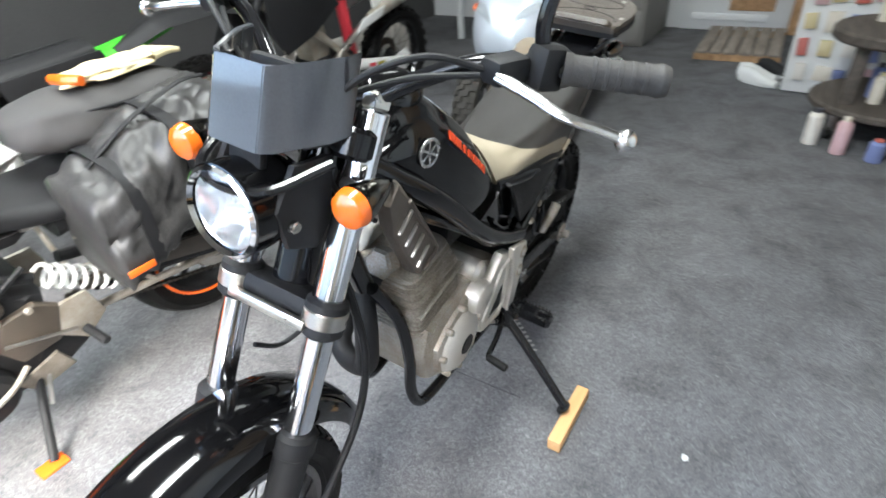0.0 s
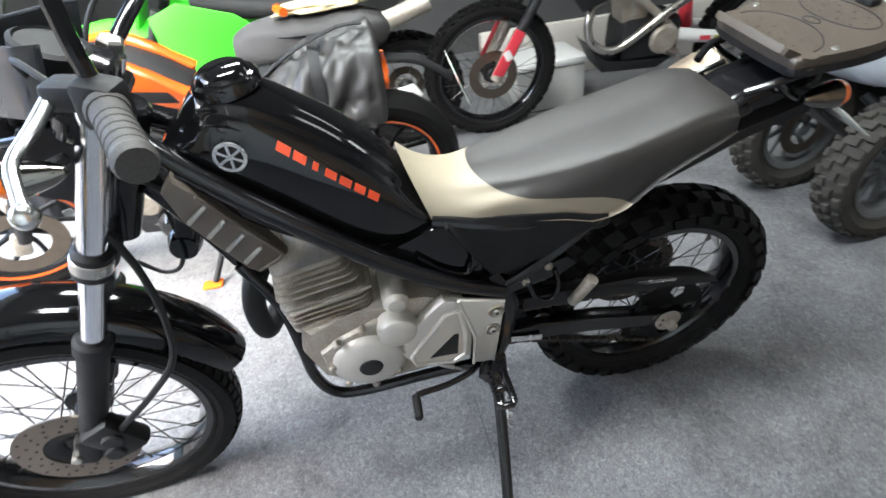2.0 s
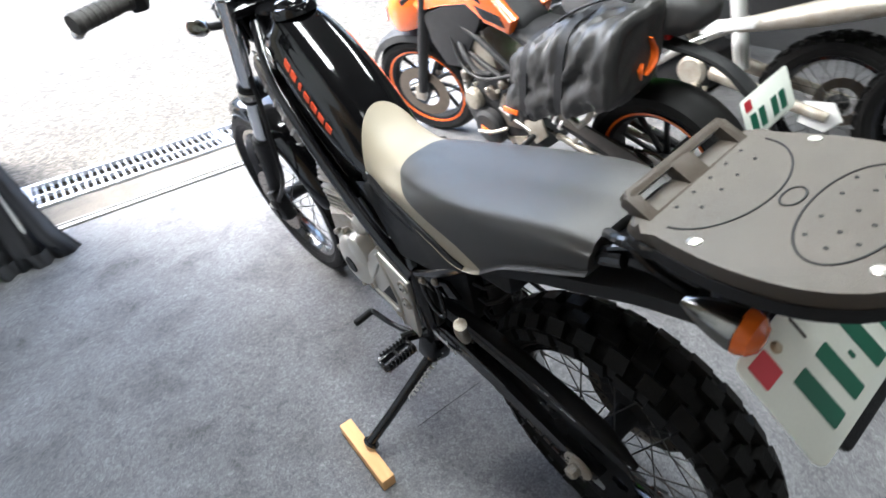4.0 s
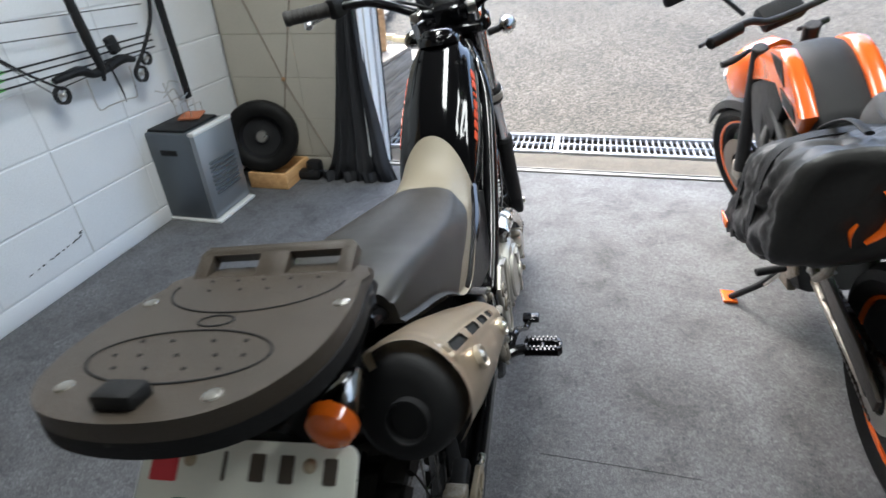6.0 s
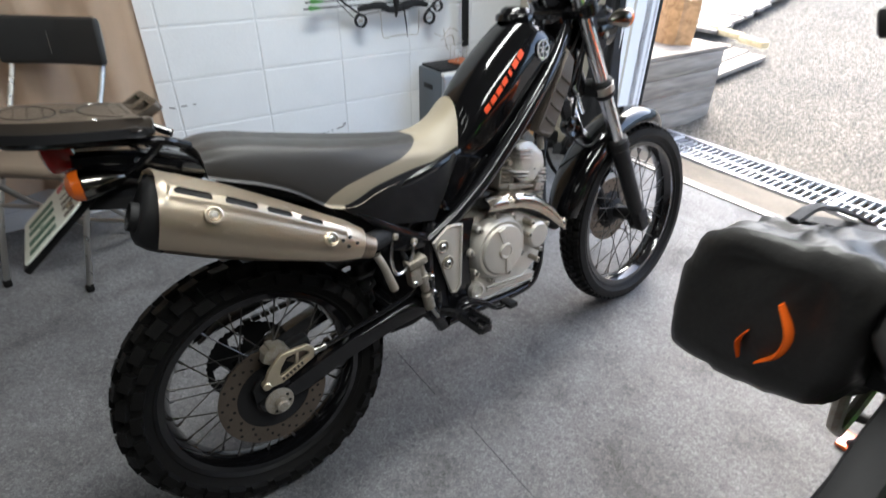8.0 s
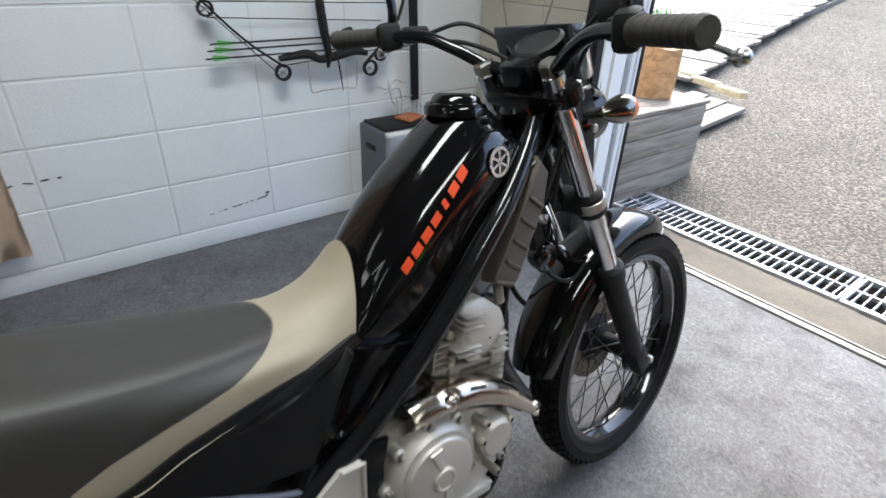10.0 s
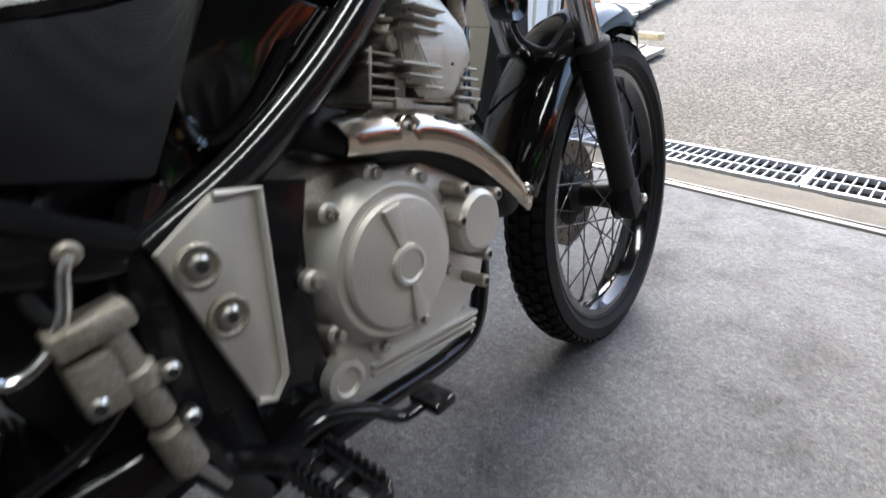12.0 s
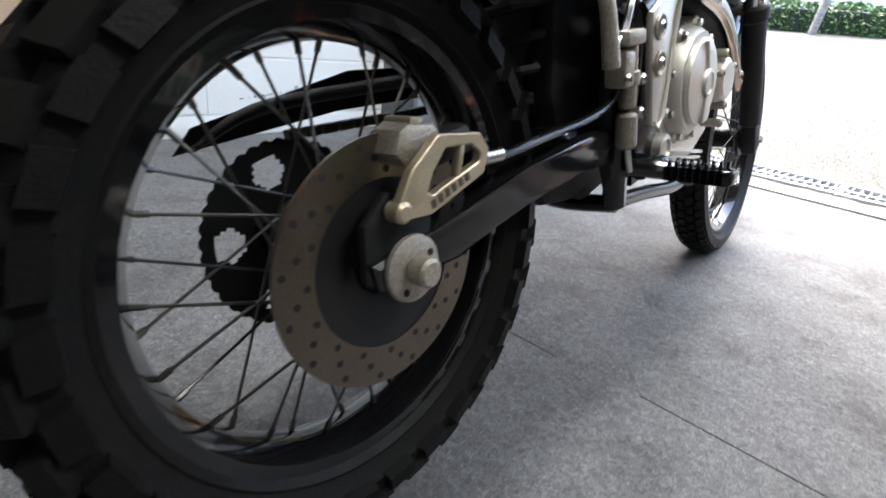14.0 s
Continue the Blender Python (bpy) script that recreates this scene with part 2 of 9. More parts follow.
ORANGE = mat("orange_paint", (0.78, 0.13, 0.012), 0.25, 0, 0.12, 15, 0, 300, 0.05, coat=0.7)
GREEN = mat("lime_green_plastic", (0.08, 0.62, 0.03), 0.35, 0, 0.1, 15, 0.1, 300)
SILVER = mat("silver_blue_paint", (0.48, 0.52, 0.57), 0.3, 0.3, 0.1, 10, 0, 300, 0.05, coat=0.6)
WHITE_PLASTIC = mat("white_plastic", (0.7, 0.7, 0.68), 0.4, 0, 0.1, 15, 0.1, 300)
BAG = mat("black_tarpaulin", (0.038, 0.037, 0.036), 0.42, 0, 0.3, 12, 0.4, 120, 0.12)
CLOTH = mat("cream_towel", (0.62, 0.53, 0.33), 0.95, 0, 0.2, 20, 0.8, 400)
PINE = wood_mat("pine", (0.55, 0.3, 0.12), (0.72, 0.44, 0.2))
OLD_WOOD = wood_mat("weathered_wood", (0.145, 0.12, 0.098), (0.33, 0.285, 0.24))
DARK_WOOD = wood_mat("stained_dark_wood", (0.045, 0.037, 0.03), (0.1, 0.082, 0.068))
BARK_WOOD = wood_mat("split_log", (0.28, 0.16, 0.08), (0.55, 0.34, 0.18), 4)
CURTAIN = mat("dark_curtain", (0.055, 0.057, 0.064), 0.7, 0, 0.3, 8, 0.5, 300)
BEIGE_CURTAIN = mat("beige_curtain", (0.76, 0.59, 0.44), 0.9, 0, 0.15, 6, 0.5, 400)
HEATER = mat("grey_metallic_case", (0.12, 0.135, 0.15), 0.35, 0.5, 0.15, 12, 0.1, 400)
TERRACOTTA = mat("terracotta", (0.5, 0.17, 0.08), 0.8, 0, 0.2, 20, 0.4, 200)
LEAF = mat("hedge_leaf", (0.1, 0.17, 0.03), 0.6, 0, 0.5, 30, col2=(0.03, 0.07, 0.012))
DRYLEAF = mat("yellowing_leaf", (0.3, 0.24, 0.06), 0.6, 0, 0.5, 30)
for m, level in ((RUBBER, 0.12), (DUSTY_RUBBER, 0.2), (MATT_BLACK, 0.25), (FRAME_BLACK, 0.4), (SIDE_VINYL, 0.2), (BAG, 0.38), (GREY_PLASTIC, 0.5)):
    m.node_tree.nodes["Principled BSDF"].inputs["Specular IOR Level"].default_value = level
GLASS = bpy.data.materials.new("lamp_glass")
GLASS.use_nodes = True
GLASS.node_tree.nodes["Principled BSDF"].inputs["Transmission Weight"].default_value = 0.9
GLASS.node_tree.nodes["Principled BSDF"].inputs["Roughness"].default_value = 0.08
GLASS.node_tree.nodes["Principled BSDF"].inputs["Base Color"].default_value = (0.9, 0.93, 0.95, 1)


# ---- mesh helpers ----
I4 = Matrix.Identity(4)


def obj(name, bm, material, smooth=35):
    me = bpy.data.meshes.new(name)
    bmesh.ops.recalc_face_normals(bm, faces=bm.faces)
    if smooth:
        for f in bm.faces:
            f.smooth = True
        lim = radians(smooth)
        for e in bm.edges:
            if len(e.link_faces) == 2 and e.calc_face_angle(0) > lim:
                e.smooth = False
    bm.to_mesh(me)
    bm.free()
    me.materials.append(material)
    return new(name, me)


def part(name, bm, material, parent, label="", smooth=35):
    ob = obj(name, bm, material, smooth)
    ob.parent = parent
    return tagged(ob, label)


def thing(name, m, label, category, group="", kind=""):
    ob = new(name)
    ob.empty_display_size = 0.1
    ob.matrix_basis = m
    return tagged(ob, label, category, group, kind)


def box(size, at=(0, 0, 0), rot=(0, 0, 0), bevel=0.0, bm=None, seg=2):
    bm = bm or bmesh.new()
    m = pose(*at, *rot) @ Matrix.Diagonal((*size, 1))
    made = bmesh.ops.create_cube(bm, size=1, matrix=m)["verts"]
    if bevel:
        es = list({e for v in made for e in v.link_edges})
        bmesh.ops.bevel(bm, geom=es, offset=bevel, segments=seg, affect="EDGES", profile=0.5)
    return bm


def rings(bm, loops, closed=True, caps=True):
    """Skin a row of equally long vertex loops."""
    vs = [[bm.verts.new(p) for p in lp] for lp in loops]
    n = len(vs[0])
    for a, b in zip(vs, vs[1:]):
        for i in range(n if closed else n - 1):
            j = (i + 1) % n
            bm.faces.new((a[i], a[j], b[j], b[i]))
    if caps and closed:
        for v in (vs[0], vs[-1]):
            bm.faces.new(v)
    return bm


def smooth_path(pts, per=6):
    if len(pts) < 3:
        return [Vector(p) for p in pts]
    P = [Vector(p) for p in pts]
    P = [2 * P[0] - P[1]] + P + [2 * P[-1] - P[-2]]
    out = []
    for k in range(1, len(P) - 2):
        for s in range(per):
            t = s / per
            a, b, c, d = P[k - 1:k + 3]
            out.append(0.5 * ((2 * b) + (c - a) * t + (2 * a - 5 * b + 4 * c - d) * t * t + (3 * b - a - 3 * c + d) * t ** 3))
    return out + [P[-2]]


def tube(pts, r, seg=10, per=6, bm=None, flat=1.0, smooth=True):
    """A pipe along the points; r may be a number or one radius per point."""
    bm = bm or bmesh.new()
    path = smooth_path(pts, per) if smooth else [Vector(p) for p in pts]
    n = len(path)
    rr = [r] * n if not isinstance(r, (list, tuple)) else [float(np.interp(i / (n - 1), np.linspace(0, 1, len(r)), r)) for i in range(n)]
    loops, side = [], None
    for i, p in enumerate(path):
        d = (path[min(i + 1, n - 1)] - path[max(i - 1, 0)]).normalized()
        if side is None:
            side = d.cross(Vector((0, 0, 1)) if abs(d.z) < 0.9 else Vector((1, 0, 0))).normalized()
        side = (side - d * side.dot(d)).normalized()
        up = side.cross(d)
        loops.append([p + rr[i] * (side * math.cos(t) + flat * up * math.sin(t)) for t in [2 * math.pi * k / seg for k in range(seg)]])
    return rings(bm, loops)


def lathe(profile, m=I4, seg=32, bm=None, loop=False):
    """Turn (radius, height) pairs round the local z axis of m."""
    bm = bm or bmesh.new()
    pr = list(profile) + ([profile[0]] if loop else [])
    vs = []
    for k in range(seg):
        t = 2 * math.pi * k / seg
        vs.append([bm.verts.new(m @ Vector((r * math.cos(t), r * math.sin(t), h))) for r, h in (profile)])
    n = len(profile)
    for k in range(seg):
        a, b = vs[k], vs[(k + 1) % seg]
        for i in range(n if loop else n - 1):
            j = (i + 1) % n
            if profile[i][0] == 0 and profile[j][0] == 0:
                continue
            bm.faces.new((a[i], a[j], b[j], b[i]))
    bmesh.ops.remove_doubles(bm, verts=bm.verts, dist=1e-5)
    return bm


def cyl(r, a, b, seg=20, bevel=0.0, bm=None, r2=None):
    """A solid rod with chamfered ends from point a to point b."""
    a, b = Vector(a), Vector(b)
    L = (b - a).length
    m = Matrix.Translation(a) @ (b - a).to_track_quat("Z", "Y").to_matrix().to_4x4()
    r2 = r if r2 is None else r2
    c = min(bevel, L / 3, r / 2)
    pr = [(0, 0), (r - c, 0), (r, c), (r2, L - c), (r2 - c, L), (0, L)] if c else [(0, 0), (r, 0), (r2, L), (0, L)]
    return lathe(pr, m, seg, bm)


def plate(outline, thick, m=I4, bevel=0.0, bm=None):
    """A flat outline (x, y) given thickness along the local z of m."""
    bm = bm or bmesh.new()
    lo = [bm.verts.new(m @ Vector((x, y, -thick / 2))) for x, y in outline]
    hi = [bm.verts.new(m @ Vector((x, y, thick / 2))) for x, y in outline]
    n = len(outline)
    fs = [bm.faces.new(lo[::-1]), bm.faces.new(hi)]
    for i in range(n):
        fs.append(bm.faces.new((lo[i], lo[(i + 1) % n], hi[(i + 1) % n], hi[i])))
    if bevel:
        es = [e for e in fs[1].edges] + [e for e in fs[0].edges]
        bmesh.ops.bevel(bm, geom=es, offset=bevel, segments=2, affect="EDGES", profile=0.5)
    return bm


def rounded(w, h, r, n=5):
    pts = []
    for cx, cy, a0 in ((w / 2 - r, h / 2 - r, 0), (-w / 2 + r, h / 2 - r, 90), (-w / 2 + r, -h / 2 + r, 180), (w / 2 - r, -h / 2 + r, 270)):
        for k in range(n + 1):
            a = radians(a0 + 90 * k / n)
            pts.append((cx + r * math.cos(a), cy + r * math.sin(a)))
    return pts


# a plane whose local x is the bike's y, local y its z and local z its x
SIDE = Matrix(((0, 0, 1, 0), (1, 0, 0, 0), (0, 1, 0, 0), (0, 0, 0, 1)))


def side_plate(outline, x, thick, bevel=0.002):
    """A plate standing parallel to the bike's side at x; outline in (y, z)."""
    return plate(outline, thick, Matrix.Translation((x, 0, 0)) @ SIDE, bevel)


def lerp(y, ys, vs):
    return float(np.interp(y, ys, vs))


# ---- structure: the garage, turned two degrees against the parked bike ----
ROOM = pose(0, 0, 0, 0, 0, -2.1)
WX, FV, OPEN_L, OPEN_R, RX, BV, CH = -1.80, 2.25, -0.97, 1.85, 3.3, -4.4, 2.75


def struct(name, bm, material, label, category="wall", smooth=0):
    ob = obj(name, bm, material, smooth)
    ob.matrix_basis = ROOM
    return tagged(ob, label, category, kind="structure")


floor = struct("floor", box((RX - WX + 0.4, 2.36 - BV + 0.2, 0.1), ((RX + WX) / 2, (2.36 + BV - 0.2) / 2, -0.05)), CARPET, "dark grey speckled needle-felt carpet floor of the garage", "floor")
struct("ceiling", box((RX - WX + 0.4, FV - BV + 0.6, 0.12), ((RX + WX) / 2, (FV + BV) / 2 + 0.1, CH + 0.06)), CEIL, "plain unseen ceiling of the garage, darkened to cut reflected light", "ceiling")
wall_left = struct("wall_left", box((0.15, FV - BV + 0.3, CH), (WX - 0.085, (FV + BV) / 2 + 0.15, CH / 2)), JOINT, "white painted concrete block wall with recessed joints")
struct("wall_right", box((0.15, FV - BV + 0.3, CH), (RX + 0.075, (FV + BV) / 2, CH / 2)), DARKWALL, "side wall of the garage, its shadow put into the dark colour")
struct("wall_back", box((RX - WX, 0.15, CH), ((RX + WX) / 2, BV - 0.075, CH / 2)), WHITE, "white painted back wall of the garage")
wall_front = struct("wall_front", box((OPEN_L - WX, 0.16, CH), ((WX + OPEN_L) / 2, FV + 0.09, CH / 2)), BEIGE_JOINT, "cream painted block wall beside the garage opening")
struct("wall_front_side", box((RX - OPEN_R, 0.16, CH), ((RX + OPEN_R) / 2, FV + 0.09, CH / 2)), DARKWALL, "wall beside the garage opening, coloured dark for its shadow")
struct("lintel", box((OPEN_R - OPEN_L, 0.16, CH - 2.3), ((OPEN_R + OPEN_L) / 2, FV + 0.09, (CH + 2.3) / 2)), WHITE, "white lintel over the wide garage opening")
bm = bmesh.new()
prof = [(3.035, 0.0), (3.3, 0.04), (4.5, 0.265), (6.0, 0.52), (8.4, 0.915), (9.5, 1.03), (14, 1.15), (60, 1.6), (400, 3.0)]
xs = [-300, -40, -12, -6, -3, -1.5, 0, 1.5, 3, 6, 12, 40, 300]
vg = [[bm.verts.new((x, v, z)) for x in xs] for v, z in prof]
for a, b in zip(vg, vg[1:]):
    for k in range(len(xs) - 1):
        bm.faces.new((a[k], a[k + 1], b[k + 1], b[k]))
struct("ground", bm, GRAVEL, "pale worn gravel asphalt yard rising away from the garage", "ground", 40)
bm = bmesh.new()
NU = 260
strip = [(2.365, -0.09), (2.365, -0.008), (2.40, -0.004), (2.45, -0.004), (2.50, -0.004), (2.56, -0.004), (2.62, -0.004), (2.665, -0.006), (2.695, -0.012), (2.695, -0.09)]
loops = []
for k in range(NU + 1):
    u = -3.2 + 7.4 * k / NU
    rim = 0.012 * noise.noise(Vector((u * 6, 1.3, 0))) + 0.006 * noise.noise(Vector((u * 21, 4.1, 0)))
    loops.append([(u, v + (rim if i in (7, 8) else 0), z + (0.004 * noise.noise(Vector((u * 9, v * 14, 0))) + 0.003 * noise.noise(Vector((u * 40, v * 40, 2))) - 0.002 if 0 < i < 9 else 0)) for i, (v, z) in enumerate(strip)])
struct("ground_strip", rings(bm, loops), CONCRETE, "rough worn concrete threshold strip at the garage opening", "ground", 30)
for name, v, wd, z in (("door_rail", 2.378, 0.03, 0.004), ("door_rail_2", 2.408, 0.008, 0.006)):
    struct(name, box((6, wd, 0.02), (0.7, v, z - 0.004), bevel=0.003), ALU_RAIL, "scuffed aluminium door rail along the threshold", "rail")
struct("drain_channel", box((9, 0.34, 0.02), (0.7, 2.86, -0.12)), SHADE_BLACK, "drain channel under the grating, shade put into its near-black colour", "drain")
struct("drain_kerb", box((9, 0.03, 0.14), (0.7, 3.028, -0.071)), CONCRETE, "concrete edge behind the drain channel", "kerb")

# cut lines of the carpet, a little raised, and flaked paint along a joint of the wall
for u, v, length, turn in ((0.22, 0.469, 0.16, 0.4), (0.42, 0.47, 0.24, 0.2), (-0.12, 0.448, 0.22, 1.0)):
    part("carpet_seam", box((length, 0.002, 0.0012), (u, v, 0.0004), (0, 0, turn)), SEAM, floor, "thin dark seam in the carpet")
rw = random.Random(3)
for v0, v1, z0, z1, n in ((0.76, 1.03, 0.150, 0.182, 9), (1.015, 1.025, 0.18, 0.205, 3), (0.1, 0.3, 0.42, 0.428, 4), (-0.35, -0.2, 0.66, 0.655, 3)):
    for k in range(n):
        f = (k + rw.random() * 0.6) / n
        part("paint_flake", box((0.0015, rw.uniform(0.008, 0.028), rw.uniform(0.002, 0.005)), (WX - 0.0055, v0 + (v1 - v0) * f, z0 + (z1 - z0) * f), (rw.uniform(-20, 20), 0, 0)), SEAM, wall_left)


# ---- the black trail motorcycle on its side stand ----
def cr(y, ys, vs):
    """Smooth interpolation through the stations."""
    ys, vs = list(ys), list(vs)
    if ys[0] > ys[-1]:
        ys, vs = ys[::-1], vs[::-1]
    y = min(max(y, ys[0]), ys[-1])
    k = max(0, min(len(ys) - 2, int(np.searchsorted(ys, y)) - 1))

    def slope(i):
        if i in (0, len(ys) - 1):
            j = min(i, len(ys) - 2)
            return (vs[j + 1] - vs[j]) / (ys[j + 1] - ys[j])
        return (vs[i + 1] - vs[i - 1]) / (ys[i + 1] - ys[i - 1])
    h = ys[k + 1] - ys[k]
    t = (y - ys[k]) / h
    return ((2 * t ** 3 - 3 * t ** 2 + 1) * vs[k] + (t ** 3 - 2 * t ** 2 + t) * h * slope(k)
            + (-2 * t ** 3 + 3 * t ** 2) * vs[k + 1] + (t ** 3 - t ** 2) * h * slope(k + 1))


def soft_ring(pts, n=44):
    """Resample a closed half-smooth outline evenly."""
    P = [Vector((*p, 0)) for p in pts]
    Q = []
    m = len(P)
    for k in range(m):
        a, b, c, d = P[k - 1], P[k], P[(k + 1) % m], P[(k + 2) % m]
        for s in range(6):
            t = s / 6
            Q.append(0.5 * (2 * b + (c - a) * t + (2 * a - 5 * b + 4 * c - d) * t * t + (3 * b - a - 3 * c + d) * t ** 3))
    L = [0]
    for i in range(len(Q)):
        L.append(L[-1] + (Q[(i + 1) % len(Q)] - Q[i]).length)
    out = []
    for k in range(n):
        s = L[-1] * k / n
        i = max(0, int(np.searchsorted(L, s, side="right")) - 1) % len(Q)
        f = (s - L[i]) / max(1e-9, L[i + 1] - L[i])
        q = Q[i].lerp(Q[(i + 1) % len(Q)], f)
        out.append((q.x, q.y))
    return out


def aligned_loft(ys, ring, per=5):
    """Skin smooth rings whose points run straight from one to the next."""
    loops = []
    for y in ys:
        P = [Vector((*p, 0)) for p in ring(y)]
        m = len(P)
        loop = []
        for k in range(m):
            a, b, c, d = P[k - 1], P[k], P[(k + 1) % m], P[(k + 2) % m]
            for s in range(per):
                t = s / per
                q = 0.5 * (2 * b + (c - a) * t + (2 * a - 5 * b + 4 * c - d) * t * t + (3 * b - a - 3 * c + d) * t ** 3)
                loop.append((q.x, y, q.y))
        loops.append(loop)
    return rings(bmesh.new(), loops)


def loft(ys, ring, n=44):
    bm = bmesh.new()
    return rings(bm, [[(x, y, z) for x, z in soft_ring(ring(y), n)] for y in ys])


def wheel_tyre(R, w, rim, deep):
    """Tyre carcass round the x axis at the origin."""
    c = w / 2
    prof = [(rim, -c * 0.55), (rim + 0.008, -c * 0.72), (rim + 0.012, -c * 0.79), (rim + 0.015, -c * 0.78), (rim + (R - rim) * 0.4, -c * 0.955), (rim + (R - rim) * 0.42, -c * 0.985), (rim + (R - rim) * 0.48, -c * 0.985), (R - deep - (R - rim) * 0.16, -c * 0.93), (R - deep - 0.008, -c * 0.62), (R - deep, -c * 0.25),
            (R - deep, c * 0.25), (R - deep - 0.008, c * 0.62), (R - deep - (R - rim) * 0.16, c * 0.93), (rim + (R - rim) * 0.48, c * 0.985), (rim + (R - rim) * 0.42, c * 0.985), (rim + (R - rim) * 0.4, c * 0.955), (rim + 0.015, c * 0.78), (rim + 0.012, c * 0.79), (rim + 0.008, c * 0.72), (rim, c * 0.55)]
    bm = lathe(prof, SIDE, 72, loop=True)
    return bm


def tread(hub, R, rows, count, block, deep, material):
    """Moulded tread blocks round a carcass, row by row, alike blocks on one mesh."""
    bl, wd = block
    for x, tilt, drop, half, skew in rows:
        bm = bmesh.new()
        m = pose(x, 0, R - deep / 2 - drop, 0, tilt, 0)
        lo = [(-wd * half, -bl, -deep), (wd * half, -bl * 0.8, -deep), (wd * half, bl, -deep), (-wd * half, bl * 0.8, -deep)]
        hi = [(px * 0.88, py * 0.86, deep / 2) for px, py, pz in lo]
        vs = [bm.verts.new(m @ Vector(p)) for p in lo + hi]
        bm.faces.new(vs[4:])
        for i in range(4):
            j = (i + 1) % 4
            bm.faces.new((vs[i], vs[j], vs[4 + j], vs[4 + i]))
        me = None
        for k in range(count):
            if me is None:
                o = part("tread_block", bm, material, hub, smooth=0)
                me = o.data
            else:
                o = new("tread_block", me)
                o.parent = hub
            o.matrix_basis = pose(0, 0, 0, 360 * (k + skew) / count, 0, 0)


def spoked_wheel(name, parent, centre, R, w, rim, hub_w, rows, count, block, deep, label):
    hub = part(name, lathe([(0.0, -hub_w - 0.01), (0.022, -hub_w - 0.01), (0.03, -hub_w), (0.046, -hub_w), (0.046, -hub_w + 0.006), (0.026, -hub_w + 0.016), (0.024, 0),
                            (0.026, hub_w - 0.016), (0.046, hub_w - 0.006), (0.046, hub_w), (0.03, hub_w), (0.022, hub_w + 0.01), (0.0, hub_w + 0.01)], SIDE, 32), MATT_BLACK, parent, label)
    hub.matrix_basis = Matrix.Translation(centre)
    part("tyre", wheel_tyre(R, w, rim - 0.006, deep), RUBBER, hub, "black block-tread rubber tyre")
    tread(hub, R, rows, count, block, deep, RUBBER)
    c = w * 0.29
    part("rim", lathe([(rim + 0.002, -c - 0.004), (rim + 0.002, -c), (rim - 0.012, -c + 0.004), (rim - 0.02, -c * 0.35), (rim - 0.024, 0), (rim - 0.02, c * 0.35), (rim - 0.012, c - 0.004), (rim + 0.002, c), (rim + 0.002, c + 0.004),
                       (rim - 0.014, c + 0.004), (rim - 0.026, c * 0.5), (rim - 0.03, 0), (rim - 0.026, -c * 0.5), (rim - 0.014, -c - 0.004)], SIDE, 72, loop=True), RIM_BLACK, hub, "polished black wheel rim")
    for s in (-1, 1):
        for d in (-1, 1):
            a = Vector((s * (hub_w - 0.003), 0.04 * math.sin(d * 1.25), 0.04 * math.cos(d * 1.25)))
            b = Vector((s * 0.006, 0, rim - 0.024))
            sp = bmesh.new()
            cyl(0.0016, a, b, 6, bm=sp)
            cyl(0.003, b - (b - a).normalized() * 0.016, b, 6, bm=sp)
            me = None
            for k in range(9):
                ang = 360 * (k + (0.25 if s > 0 else 0.0) + (0.5 if d > 0 else 0.0)) / 9
                if me is None:
                    o = part("spoke", sp, SPOKE, hub)
                    me = o.data
                else:
                    o = new("spoke", me)
                    o.parent = hub
                o.matrix_basis = pose(0, 0, 0, ang, 0, 0)
    return hub


def holed_disc(r0, r1, x, t, seg=72):
    """A flat brake disc round the x axis."""
    return lathe([(r0, x - t / 2), (r1, x - t / 2), (r1, x + t / 2), (r0, x + t / 2)], SIDE, seg, loop=True)


def drill(wheel, r0, r1, x, n, hole):
    """Three rings of drilled holes, each a dark plug of its own."""
    me = None
    for j, f in enumerate((0.2, 0.5, 0.8)):
        for k in range(n):
            a = 2 * math.pi * (k + j * 0.33) / n
            r = r0 + (r1 - r0) * f
            if me is None:
                o = part("brake_disc_hole", cyl(hole, (-0.0027, 0, 0), (0.0027, 0, 0), 10), SHADE_BLACK, wheel)
                me = o.data
            else:
                o = new("brake_disc_hole", me)
                o.parent = wheel
            o.matrix_basis = Matrix.Translation((x, r * math.cos(a), r * math.sin(a)))


RIM_BLACK = mat("polished_black_rim", (0.012, 0.012, 0.014), 0.16, 0.6, 0.2, 20, 0, 300, 0.05, coat=0.8)
SPOKE = mat("dark_spoke_steel", (0.12, 0.115, 0.11), 0.35, 0.9, 0.3, 60)
STANCHION = mat("fork_chrome", (0.86, 0.87, 0.9), 0.14, 1.0, 0.08, 20, 0, 300, 0.04)

BIKE = pose(0, 0, 0.0, 0, -8, 0)
bike = thing("motorcycle", BIKE, "glossy black trail motorcycle with cream-and-black seat on its side stand", "motorcycle")
RW, FW = Vector((0, 0, 0.303)), Vector((0, 1.33, 0.318))

# wheels
rear = spoked_wheel("rear_wheel", bike, RW, 0.300, 0.108, 0.224, 0.055,
                    [(-0.0155, -4, 0.001, 1.05, 0), (0.0155, 4, 0.001, 1.05, 0.5), (-0.0415, -34, 0.0115, 1.2, 0.5), (0.0415, 34, 0.0115, 1.2, 0.0), (-0.0535, -76, 0.032, 0.95, 0.0), (0.0535, 76, 0.032, 0.95, 0.5)], 30, (0.023, 0.0125), 0.015, "spoked rear wheel")
